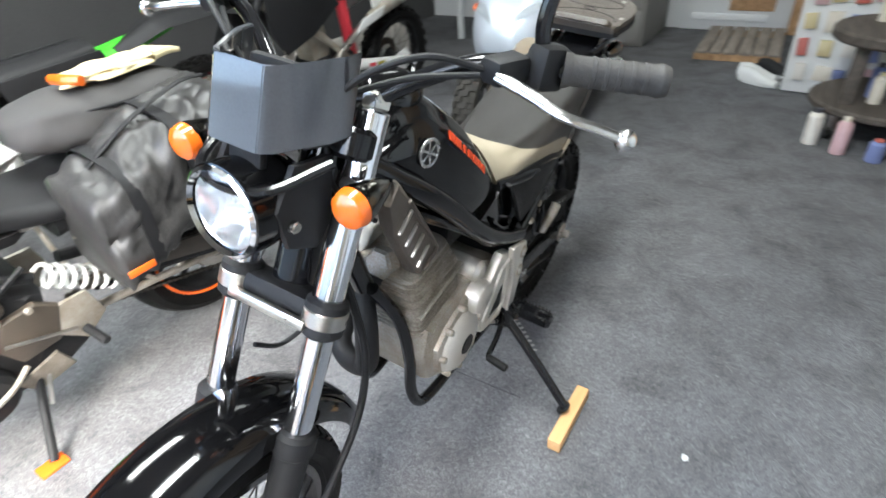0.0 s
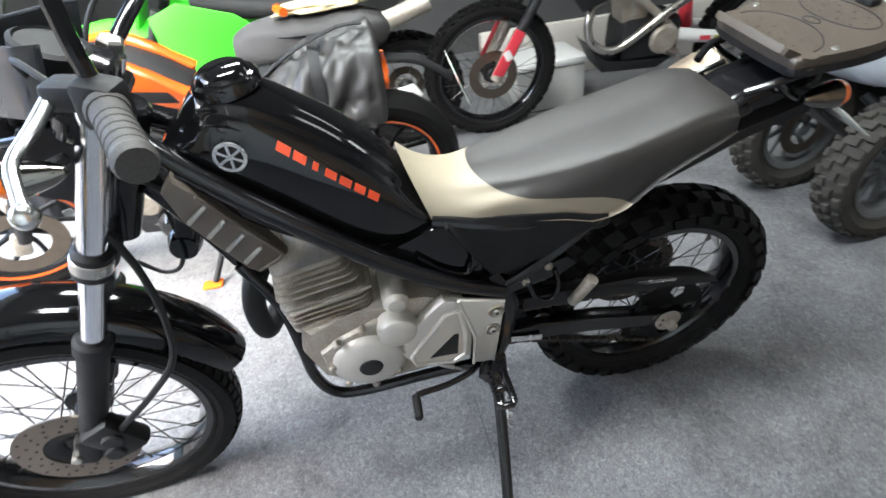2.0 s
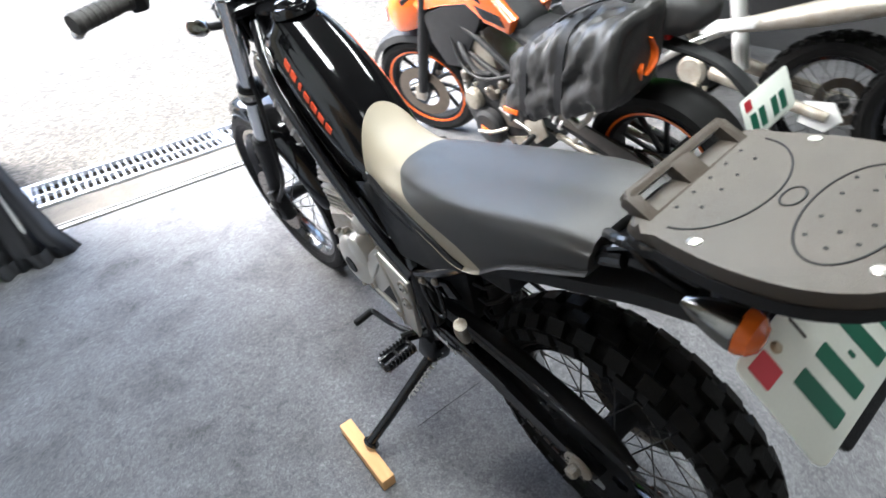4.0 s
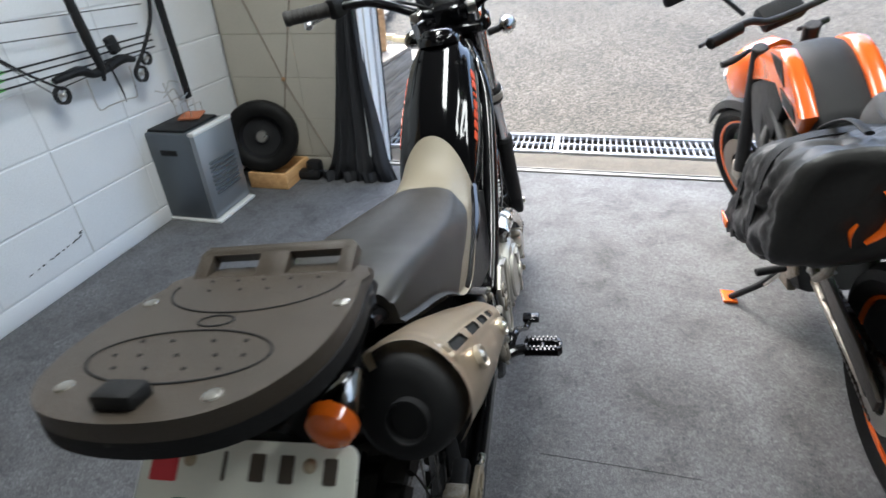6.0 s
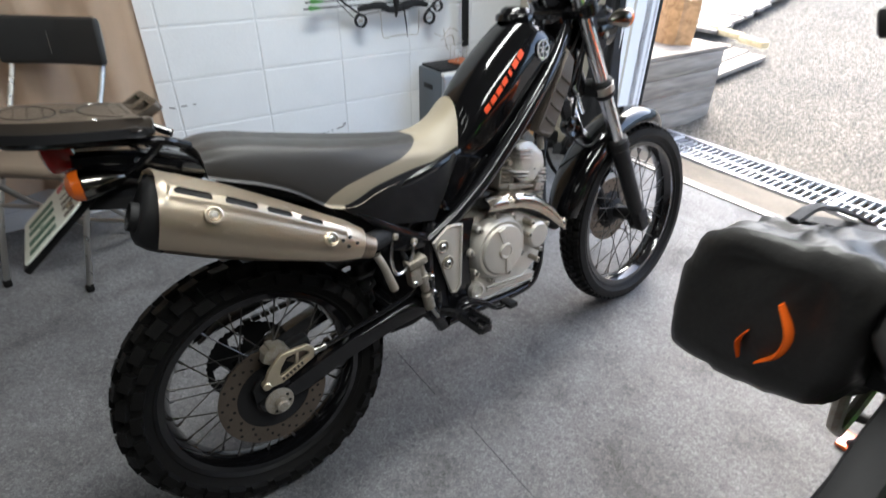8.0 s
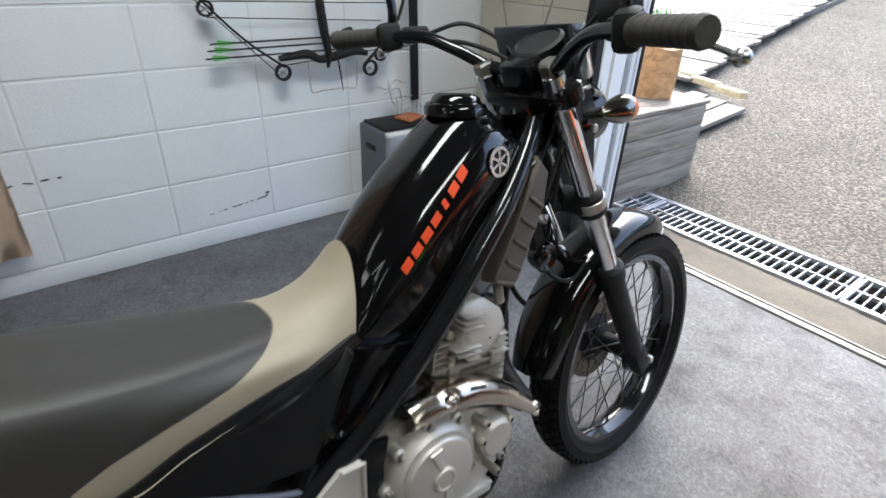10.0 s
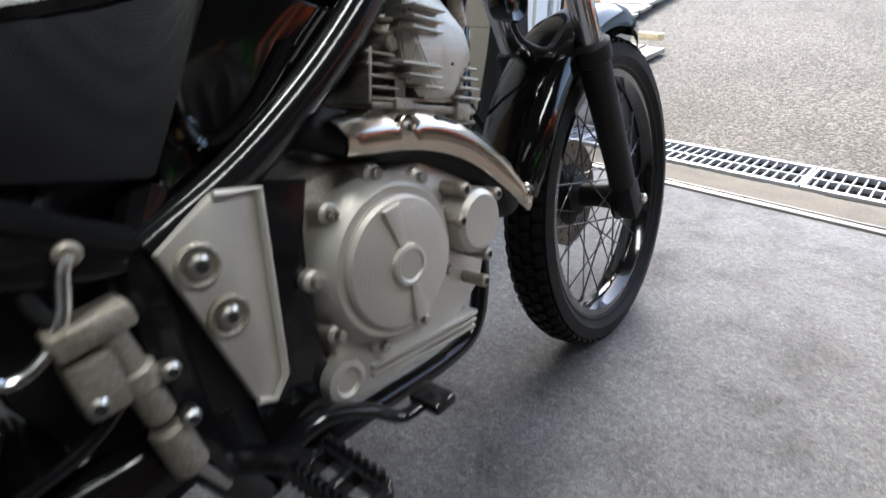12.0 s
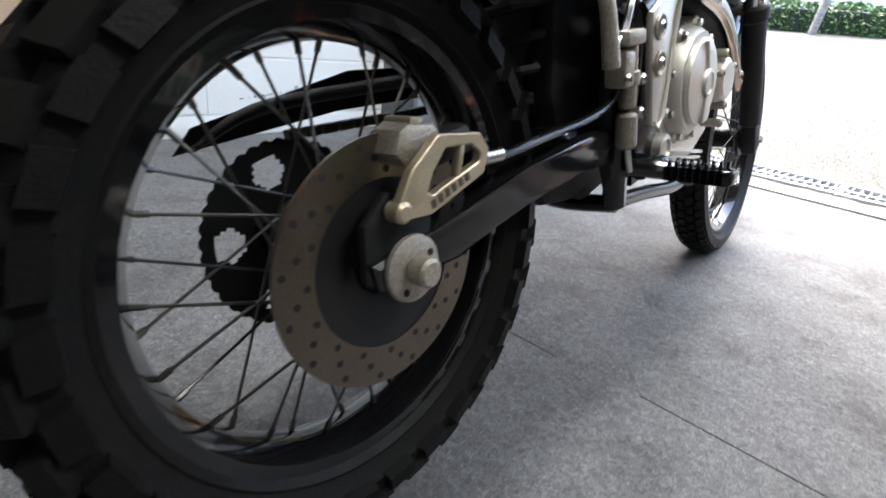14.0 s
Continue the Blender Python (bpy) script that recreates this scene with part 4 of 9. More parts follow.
# frame
for s in (-1, 1):
    x = s
    part("frame_beam", tube([(0.035 * x, 0.935, 0.955), (0.065 * x, 0.875, 0.905), (0.087 * x, 0.812, 0.853), (0.096 * x, 0.741, 0.787), (0.1 * x, 0.664, 0.713), (0.103 * x, 0.584, 0.645), (0.106 * x, 0.495, 0.586), (0.108 * x, 0.41, 0.545)], 0.0165, 12, flat=1.15), FRAME_BLACK, bike, "glossy black main frame tube")
    part("frame_beam", tube([(0.03 * x, 0.92, 0.90), (0.07 * x, 0.815, 0.815), (0.082 * x, 0.722, 0.745), (0.085 * x, 0.62, 0.662), (0.09 * x, 0.54, 0.594), (0.095 * x, 0.45, 0.562)], 0.0115, 10), FRAME_BLACK, bike)
    part("frame_gusset", side_plate([(0.905, 0.92), (0.80, 0.86), (0.62, 0.69), (0.50, 0.60), (0.42, 0.56), (0.48, 0.588), (0.58, 0.645), (0.68, 0.725), (0.81, 0.842)], 0.078 * x, 0.012, 0.004), FRAME_BLACK, bike)
    part("subframe_tube", tube([(0.105 * x, 0.42, 0.548), (0.108 * x, 0.36, 0.582), (0.106 * x, 0.28, 0.637), (0.098 * x, 0.20, 0.697), (0.08 * x, 0.08, 0.782), (0.066 * x, -0.05, 0.826)], 0.0105, 10), FRAME_BLACK, bike)
    part("seat_rail", tube([(0.08 * x, 0.53, 0.73), (0.1 * x, 0.40, 0.705), (0.095 * x, 0.25, 0.69), (0.085 * x, 0.10, 0.745), (0.08 * x, 0.0, 0.795)], 0.012, 10), FRAME_BLACK, bike)
    part("rear_upright", tube([(0.09 * x, 0.43, 0.585), (0.1 * x, 0.41, 0.55), (0.108 * x, 0.40, 0.48), (0.1 * x, 0.41, 0.36), (0.09 * x, 0.44, 0.29)], 0.017, 10), FRAME_BLACK, bike)
    part("cradle_tube", tube([(0.02 * x, 0.875, 0.67), (0.045 * x, 0.83, 0.57), (0.062 * x, 0.818, 0.46), (0.066 * x, 0.815, 0.36), (0.07 * x, 0.785, 0.29), (0.075 * x, 0.72, 0.275), (0.08 * x, 0.58, 0.285), (0.085 * x, 0.46, 0.29)], 0.0125, 12), FRAME_BLACK, bike, "black frame cradle tube")
    part("pivot_bracket", side_plate([(0.47, 0.58), (0.39, 0.56), (0.37, 0.48), (0.385, 0.36), (0.42, 0.30), (0.46, 0.33)], 0.092 * x, 0.02, 0.004), MATT_BLACK, bike)
    # tank-side infill panel with recessed triangle behind the engine
    part("side_infill", side_plate([(0.505, 0.735), (0.575, 0.70), (0.64, 0.69), (0.60, 0.635), (0.50, 0.58), (0.43, 0.555), (0.455, 0.66)], 0.084 * x, 0.016, 0.005), GLOSS_BLACK, bike)
    part("infill_rib", tube([(0.096 * x, 0.475, 0.70), (0.097 * x, 0.462, 0.64), (0.097 * x, 0.475, 0.605), (0.097 * x, 0.52, 0.625), (0.096 * x, 0.565, 0.67)], 0.006, 8), GLOSS_BLACK, bike)
    part("infill_bolt", cyl(0.006, (0.09 * x, 0.462, 0.618), (0.1 * x, 0.462, 0.618), 10, 0.002), RUSTY, bike)
    part("bolt_seat", lathe([(0.008, -0.004), (0.013, -0.004), (0.013, 0.003), (0.0105, 0.004), (0.008, 0.002)], Matrix.Translation((0.094 * x, 0.462, 0.618)) @ SIDE, 24, loop=True), FRAME_BLACK, bike)
part("down_tube", tube([(0, 0.955, 0.86), (0, 0.905, 0.75), (0, 0.875, 0.67)], 0.019, 14), FRAME_BLACK, bike)

SHROUD = mat("dull_brown_black_plastic", (0.095, 0.078, 0.063), 0.42, 0, 0.2, 25, 0.5, 900)
# ventilated shrouds ahead of the engine, four slats each
for s in (-1, 1):
    o = [(0.89, 0.915), (0.915, 0.885), (0.905, 0.83), (0.845, 0.715), (0.828, 0.70), (0.776, 0.728), (0.80, 0.775), (0.85, 0.85)]
    sh = part("side_shroud", side_plate(o, 0.074 * s, 0.03, 0.008), SHROUD, bike, "dull brownish black ventilated shroud")
    part("shroud_rim", tube([(0.091 * s, *p) for p in [(0.87, 0.875), (0.80, 0.765), (0.785, 0.732), (0.825, 0.712)]], 0.0035, 8, per=4), SHROUD, sh)
    for k in range(4):
        q = Vector((0.09 * s, 0.880 - 0.0175 * k, 0.842 - 0.0325 * k))
        # left slats take a steel colour to put in the sky's pale reflection
        part("slat", box((0.008, 0.044, 0.0075), q, (-38, 0, 0), 0.0034), (SHROUD if s > 0 else STEEL), sh, "raised vent slat")

horn = part("horn", lathe([(0, -0.02), (0.024, -0.018), (0.028, -0.006), (0.03, 0.008), (0.027, 0.012), (0.016, 0.008), (0.01, 0.011), (0, 0.011)], Matrix.Translation((0.035, 0.965, 0.70)) @ SIDE, 28), GLOSS_BLACK, bike, "round black horn")
part("horn_bracket", box((0.02, 0.03, 0.06), (0.03, 0.95, 0.74), (20, 0, 0), 0.004), MATT_BLACK, horn)
part("cable_guide", tube([(0.058, 0.945, 0.815), (0.06, 0.965, 0.775), (0.06, 0.985, 0.735)], 0.0055, 10), CHROME, bike, "short chromed cable guide")

# seat
SY = [-0.018, 0.02, 0.07, 0.12, 0.20, 0.30, 0.40, 0.47, 0.53, 0.59]
ST = [0.85, 0.854, 0.848, 0.836, 0.818, 0.798, 0.783, 0.781, 0.806, 0.868]
SB = [0.80, 0.787, 0.768, 0.742, 0.69, 0.712, 0.722, 0.724, 0.730, 0.745]
SW = [0.092, 0.1, 0.105, 0.108, 0.112, 0.11, 0.098, 0.088, 0.081, 0.074]


def seat_ring(y):
    t, b, w = cr(y, SY, ST), cr(y, SY, SB) - 0.012 * min(1.0, max(0.0, (y - 0.2) / 0.05)), cr(y, SY, SW)
    h = t - b
    edge = cr(y, [0, 0.2, 0.4, 0.5, 0.575], [0.8, 0.78, 0.68, 0.55, 0.42])
    half = [(0, t - 0.004), (w * edge * 0.55, t - 0.002), (w * edge, t - 0.006), (w * (edge + 0.12), t - 0.018), (w * 0.97, t - h * 0.42), (w, b + h * 0.3), (w * 0.99, b + 0.008), (w * 0.9, b)]
    f = min(1.0, max(0.0, (y - 0.38) / 0.13))
    f = f * f * (3 - 2 * f)
    arch = ((0, 1), (0.3, 0.965), (0.56, 0.86), (0.77, 0.68), (0.92, 0.44), (1.0, 0.2), (1.0, 0.06), (0.9, 0))
    half = [(x + (w * ax - x) * f, z + (b + h * az - z) * f) for (x, z), (ax, az) in zip(half, arch)]
    return half + [(-x, z) for x, z in half[::-1][:-1]]


part("seat", cut(aligned_loft(np.linspace(-0.018, 0.62, 90), seat_ring), (0, 0.567, 0.845), NOSE), SEAT, bike, "dark grey vinyl seat with a cream front panel", 60)
for s in (-1, 1):
    bm = bmesh.new()
    cols = []
    for y in np.linspace(0.215, 0.512, 34):
        top = cr(y, SY, SB) + 0.002
        low = lerp(y, [0.215, 0.235, 0.285, 0.33, 0.43, 0.512], [0.684, 0.666, 0.636, 0.615, 0.594, top - 0.002])
        w = cr(y, SY, SW)
        cols.append([bm.verts.new((s * ((w + 0.001) + (0.104 - w) * k / 8 + 0.003 * math.sin(math.pi * min(1, k / 2.5) / 2) - 0.002), y, top + (low - top) * k / 8)) for k in range(9)])
    for a, b in zip(cols, cols[1:]):
        for k in range(8):
            bm.faces.new((a[k], a[k + 1], b[k + 1], b[k]))
    bmesh.ops.recalc_face_normals(bm, faces=bm.faces)
    bmesh.ops.solidify(bm, geom=list(bm.faces), thickness=0.006)
    part("side_cover", bm, SIDE_VINYL, bike, "textured black side cover")

# engine
EM = Matrix.Translation((0, 0.735, 0.53)) @ Euler((radians(-9), 0, 0)).to_matrix().to_4x4()
def fin(bm, z, w, d, t, r=0.018, y=0.0):
    return plate([(px, py + y) for px, py in rounded(w, d, r)], t, EM @ Matrix.Translation((0, 0, z)), 0.0008, bm)


core = bmesh.new()
fin(core, 0.03, 0.12, 0.125, 0.13)
barrel = part("cylinder", core, DIRTY_ALLOY, bike, "finned cast alloy cylinder")
for k in range(7):
    part("cooling_fin", fin(bmesh.new(), -0.006 + 0.0125 * k, 0.165 if k else 0.15, 0.165 if k else 0.15, 0.0042), DIRTY_ALLOY, barrel)
hd = bmesh.new()
fin(hd, 0.118, 0.135, 0.135, 0.062, 0.025)
headp = part("cylinder_head", hd, ALLOY, bike, "cast alloy cylinder head")
for k in range(5):
    part("cooling_fin", fin(bmesh.new(), 0.094 + 0.0135 * k, 0.165 - 0.006 * k, 0.16 - 0.008 * k, 0.0042), DIRTY_ALLOY, headp)
# faceted side cover with a ridge across it, short cast ribs and the base flange
hull = bmesh.new()
for y, z in ((0.704, 0.672), (0.718, 0.706), (0.745, 0.709), (0.768, 0.703), (0.805, 0.669), (0.814, 0.634), (0.79, 0.614), (0.775, 0.596), (0.729, 0.60), (0.707, 0.626)):
    hull.verts.new((0.055, y, z))
    hull.verts.new((0.082, y, z))
for x, y, z in ((0.096, 0.714, 0.663), (0.098, 0.752, 0.656), (0.091, 0.802, 0.646), (0.094, 0.735, 0.616), (0.092, 0.768, 0.612), (0.09, 0.748, 0.70)):
    hull.verts.new((x, y, z))
bmesh.ops.convex_hull(hull, input=list(hull.verts))
bmesh.ops.delete(hull, geom=[v for v in hull.verts if not v.link_faces], context="VERTS")
bmesh.ops.bevel(hull, geom=list(hull.edges), offset=0.002, segments=2, affect="EDGES", clamp_overlap=True)
head_cover = part("head_cover", hull, ALLOY_PAINT, headp, "faceted cast head side cover", 25)
for y, z, n in ((0.733, 0.691, 0.046), (0.729, 0.6805, 0.046), (0.726, 0.671, 0.046), (0.713, 0.6385, 0.058), (0.716, 0.627, 0.05), (0.725, 0.6145, 0.028)):
    part("cover_rib", box((0.03, n, 0.0026), (0.088, y, z), (-12, 0, 0), 0.001), ALLOY_PAINT, head_cover)
for k in range(4):
    part("cover_rib", box((0.03, 0.02 + 0.007 * k, 0.003), (0.078, 0.802 - 0.003 * k, 0.625 - 0.0105 * k), (-12, 0, 0), 0.001), ALLOY_PAINT, head_cover)
part("cover_mark", cyl(0.0016, (0.09, 0.766, 0.634), (0.096, 0.766, 0.634), 8), SHADE_BLACK, head_cover)
part("cover_bolt", cyl(0.008, (0.05, 0.694, 0.662), (0.082, 0.694, 0.662), 12, 0.002), ALLOY, headp)
part("bolt_tower", cyl(0.009, (0.066, 0.818, 0.67), (0.066, 0.812, 0.708), 16, 0.002), ALLOY, headp)
part("head_flange", box((0.168, 0.162, 0.008), (0, 0.733, 0.592), (-12, 0, 0), 0.003), ALLOY, headp)
for y, z in ((0.692, 0.604), (0.786, 0.584)):
    part("nut_seat", box((0.022, 0.024, 0.02), (0.078, y, z - 0.005), (-12, 0, 0), 0.003), ALLOY, headp)
    part("flange_nut", cyl(0.0085, (0.079, y, z), (0.079, y + 0.004, z + 0.024), 6, 0.0015), STEEL, headp)
for k in range(5):
    part("head_fin", box((0.06, 0.04, 0.0028), (0.056, 0.672, 0.611 + 0.0108 * k), (-12, 0, 0), 0.001), ALLOY, headp)
part("fin_post", box((0.06, 0.004, 0.052), (0.056, 0.655, 0.636), (-12, 0, 0), 0.001), ALLOY, headp)
part("valve_cap", cyl(0.03, (0, 0.80, 0.675), (0, 0.835, 0.69), 6, 0.006), ALLOY, headp)
part("valve_cap", cyl(0.03, (0, 0.725, 0.705), (0, 0.72, 0.735), 6, 0.006), ALLOY, headp)

cc_out = [(0.50, 0.40), (0.475, 0.46), (0.50, 0.53), (0.56, 0.56), (0.63, 0.57), (0.69, 0.545), (0.80, 0.54), (0.815, 0.47), (0.79, 0.38), (0.72, 0.33), (0.60, 0.318), (0.53, 0.335)]
case = part("crankcase", side_plate(cc_out, 0, 0.19, 0.018), ALLOY, bike, "cast alloy crankcase")
XM = Matrix.Translation((0, 0.617, 0.463)) @ SIDE
part("clutch_cover", lathe([(0, 0.13), (0.075, 0.13), (0.083, 0.122), (0.088, 0.105), (0.09, 0.085), (0, 0.085)], XM, 48), ALLOY_PAINT, case, "round silver clutch cover")
part("clutch_cap", lathe([(0, 0.1425), (0.02, 0.1425), (0.05, 0.141), (0.064, 0.138), (0.067, 0.134), (0.067, 0.12), (0, 0.12)], XM, 48), ALLOY_PAINT, case)
part("clutch_boss", lathe([(0, 0.147), (0.014, 0.147), (0.0165, 0.149), (0.0205, 0.148), (0.0215, 0.142), (0, 0.14)], XM, 32), ALLOY_PAINT, case)
for sgn in (-1, 1):
    part("cover_ridge", plate([(-0.011, 0.062 * sgn), (0.011, 0.062 * sgn), (0.004, 0.018 * sgn), (-0.004, 0.018 * sgn)][::sgn], 0.007, XM @ Matrix.Translation((0, 0, 0.142)) @ pose(0, 0, 0, 0, 0, 10), 0.002), ALLOY_PAINT, case)
for k in range(9):
    a = radians(40 * k + 12)
    c = Vector((0, 0.617 + 0.089 * math.cos(a), 0.463 + 0.089 * math.sin(a)))
    lug = cyl(0.0105, c + Vector((0.08, 0, 0)), c + Vector((0.118, 0, 0)), 14, 0.003)
    part("cover_lug", lug, ALLOY_PAINT, case)
    part("cover_bolt", cyl(0.006, c + Vector((0.116, 0, 0)), c + Vector((0.125, 0, 0)), 6, 0.001), STEEL, case)
rc = [(0.54, 0.37), (0.535, 0.45), (0.55, 0.525), (0.60, 0.555), (0.69, 0.545), (0.75, 0.53), (0.782, 0.48), (0.785, 0.42), (0.765, 0.375), (0.70, 0.338), (0.60, 0.322), (0.545, 0.33)]
part("right_case_cover", side_plate(rc, 0.093, 0.03, 0.008), ALLOY_PAINT, case, "silver right engine cover")
part("oil_pump_cover", lathe([(0, 0.142), (0.03, 0.142), (0.036, 0.137), (0.038, 0.128), (0.038, 0.1), (0, 0.1)], Matrix.Translation((0, 0.737, 0.468)) @ SIDE, 32), ALLOY_PAINT, case, "smooth round oil filter cover")
for y, z in ((0.705, 0.478), (0.745, 0.425), (0.77, 0.49), (0.715, 0.51), (0.735, 0.395)):
    part("cover_bolt", cyl(0.0075, (0.1, y, z), (0.142, y, z), 12, 0.002), ALLOY, case)
    part("bolt_socket", cyl(0.004, (0.1405, y, z), (0.1425, y, z), 6), SHADE_BLACK, case)
for k in range(3):
    part("case_rib", box((0.022, 0.172, 0.006), (0.103 - 0.003 * k, 0.662, 0.349 - 0.0105 * k), (-5, 0, 0), 0.0025), ALLOY_PAINT, case)
part("drain_boss", lathe([(0, 0.118), (0.012, 0.118), (0.015, 0.122), (0.022, 0.12), (0.024, 0.1), (0, 0.1)], Matrix.Translation((0, 0.54, 0.365)) @ SIDE, 24), ALLOY_PAINT, case)
# added black plate darkens the crankcase between bracket and clutch cover
part("engine_mount", side_plate([(0.44, 0.556), (0.49, 0.575), (0.55, 0.562), (0.535, 0.52), (0.522, 0.45), (0.528, 0.38), (0.55, 0.335), (0.46, 0.315)], 0.1, 0.012, 0.003), FRAME_BLACK, bike, "black plate added to darken the crankcase behind the bracket")
# left side
LM = Matrix.Translation((0, 0.69, 0.425)) @ SIDE @ Matrix.Diagonal((1, 1, -1, 1))
part("generator_cover", lathe([(0, 0.128), (0.03, 0.128), (0.062, 0.122), (0.074, 0.112), (0.08, 0.09), (0, 0.09)], LM, 40), ALLOY_PAINT, case, "round silver generator cover")
part("inspection_plug", lathe([(0, 0.131), (0.022, 0.131), (0.025, 0.127), (0, 0.12)], LM, 28), MATT_BLACK, case, "dark round inspection plug")
part("left_case_cover", side_plate([(0.78, 0.47), (0.74, 0.50), (0.665, 0.53), (0.60, 0.53), (0.575, 0.46), (0.61, 0.355), (0.66, 0.335), (0.73, 0.345), (0.775, 0.40)], -0.092, 0.03, 0.01), ALLOY, case, "silver left engine cover")
part("starter_gear_cover", lathe([(0, 0.132), (0.028, 0.132), (0.036, 0.127), (0.04, 0.115), (0.04, 0.09), (0, 0.09)], Matrix.Translation((0, 0.624, 0.508)) @ SIDE @ Matrix.Diagonal((1, 1, -1, 1)), 32), ALLOY_PAINT, case)
part("starter_motor", cyl(0.025, (-0.112, 0.617, 0.57), (0.04, 0.617, 0.57), 24, 0.009), ALLOY_PAINT, case)
part("sprocket_cover", side_plate([(0.60, 0.50), (0.53, 0.565), (0.49, 0.55), (0.475, 0.46), (0.48, 0.375), (0.52, 0.355), (0.60, 0.375), (0.625, 0.43)], -0.108, 0.026, 0.008), ALLOY_PAINT, case, "angular silver sprocket cover")
part("cover_rim", tube([(-0.121, *p) for p in [(0.605, 0.42), (0.53, 0.525), (0.50, 0.53), (0.49, 0.46), (0.495, 0.39), (0.52, 0.372), (0.60, 0.39), (0.605, 0.42)]], 0.0055, 8, per=2, smooth=False), ALLOY_PAINT, case)
part("sprocket_cover_slot", side_plate([(0.57, 0.40), (0.515, 0.46), (0.505, 0.46), (0.51, 0.395)], -0.1205, 0.003, 0.001), MATT_BLACK, case)
for k in range(8):
    a = radians(45 * k)
    c = Vector((-0.1, 0.69 + 0.075 * math.cos(a), 0.435 + 0.088 * math.sin(a)))
    part("cover_bolt", cyl(0.008, c, c + Vector((-0.02, 0, 0)), 12, 0.003), ALLOY, case)
# silver footrest brackets
bo = [(0.409, 0.548), (0.456, 0.577), (0.490, 0.573), (0.475, 0.418), (0.461, 0.402), (0.447, 0.408)]
bo_l = [(0.504, 0.570), (0.41, 0.535), (0.425, 0.42), (0.432, 0.345), (0.48, 0.362), (0.473, 0.45)]
for s, o in ((1, bo), (-1, bo_l)):
    br = part("footrest_bracket", side_plate(o, 0.125 * s, 0.012, 0.004), ALLOY_PAINT, bike, "silver alloy frame bracket")
    part("bracket_rim", tube([(0.1325 * s, *p) for p in (o[1:] if s > 0 else o[:1] + o[5:] + o[4:5])], 0.0035, 8, per=2, smooth=False), ALLOY_PAINT, br)
    for y, z in ((0.433, 0.532), (0.444, 0.487)) if s > 0 else ((0.43, 0.515), (0.437, 0.462)):
        part("bolt_seat", lathe([(0.0, 0.131), (0.0115, 0.131), (0.0145, 0.135), (0.0165, 0.134), (0.0175, 0.128), (0, 0.128)], Matrix.Translation((0, y, z)) @ SIDE @ Matrix.Diagonal((1, 1, s, 1)), 24), ALLOY, br)
        part("bracket_bolt", cyl(0.0085, (0.13 * s, y, z), (0.138 * s, y, z), 16, 0.003), STEEL, br)
        part("bolt_socket", cyl(0.004, (0.1375 * s, y, z), (0.1386 * s, y, z), 6), SHADE_BLACK, br)

# carburettor and hidden middle
part("carburettor", box((0.09, 0.11, 0.09), (0.0, 0.60, 0.66), (0, 0, 0), 0.02), MATT_BLACK, bike)
part("air_box", box((0.14, 0.2, 0.17), (0.0, 0.40, 0.64), (0, 0, 0), 0.03), MATT_BLACK, bike, "black plastic air box")
part("frame_centre", side_plate([(0.31, 0.60), (0.50, 0.60), (0.52, 0.42), (0.50, 0.31), (0.43, 0.29), (0.35, 0.36), (0.31, 0.45)], 0.0, 0.10, 0.012), MATT_BLACK, bike, "black castings in the middle of the frame")
part("battery_box", box((0.13, 0.15, 0.12), (0.0, 0.24, 0.66), (0, 0, 0), 0.02), MATT_BLACK, bike)

# exhaust
ex = part("exhaust_header", tube([(0.02, 0.80, 0.655), (0.015, 0.855, 0.625), (-0.01, 0.885, 0.555), (-0.005, 0.885, 0.475), (0.045, 0.875, 0.445), (0.085, 0.852, 0.455), (0.1, 0.80, 0.503), (0.102, 0.70, 0.56), (0.098, 0.625, 0.58), (0.066, 0.54, 0.61), (0.06, 0.42, 0.60), (0.09, 0.32, 0.59), (0.125, 0.245, 0.60)], 0.0225, 14), MATT_BLACK, bike, "black exhaust header pipe")
# polished slab-sided shield: a rolled top edge, a flat outer face and a turned-in lower lip
HY = [0.577, 0.60, 0.65, 0.70, 0.75, 0.80, 0.845]
HT = [0.606, 0.608, 0.604, 0.594, 0.570, 0.530, 0.480]
HB = [0.577, 0.573, 0.566, 0.552, 0.526, 0.486, 0.446]


def shield_ring(y):
    top, low = cr(y, HY, HT), cr(y, HY, HB)
    h = top - low
    scoop = 0.006 * math.exp(-((y - 0.648) / 0.012) ** 4)
    outer = [(0.098, top + 0.001), (0.117, top), (0.127, top - 0.004 - scoop), (0.1345, top - 0.011 - scoop), (0.1375, top - 0.45 * h), (0.1355, low + 0.006), (0.131, low)]
    inner = [(x - 0.003, z - 0.0025) for x, z in outer[:4]] + [(x - 0.0035, z + 0.001) for x, z in outer[4:]]
    return [(x, y, z) for x, z in outer + inner[::-1]]


shield = part("header_shield", rings(bmesh.new(), [shield_ring(y) for y in np.linspace(0.577, 0.845, 44)]), POLISHED_SHIELD, ex, "polished steel header heat shield", 50)
for y in (0.648, 0.838):
    z = cr(y, HY, HT) - 0.016
    part("bolt_seat", lathe([(0.006, 0.131), (0.009, 0.1345), (0.011, 0.137), (0.0122, 0.135), (0.0125, 0.128), (0.006, 0.128)], Matrix.Translation((0, y, z)) @ SIDE, 24, loop=True), POLISHED_SHIELD, shield)
    part("shield_bolt", lathe([(0, 0.1375), (0.004, 0.137), (0.0062, 0.135), (0.0066, 0.128), (0, 0.128)], Matrix.Translation((0, y, z)) @ SIDE, 16), STEEL, shield)
    for turn in (20, 110):
        part("bolt_cross", box((0.0012, 0.007, 0.0014), (0.1376, y, z), (turn, 0, 0)), SHADE_BLACK, shield)
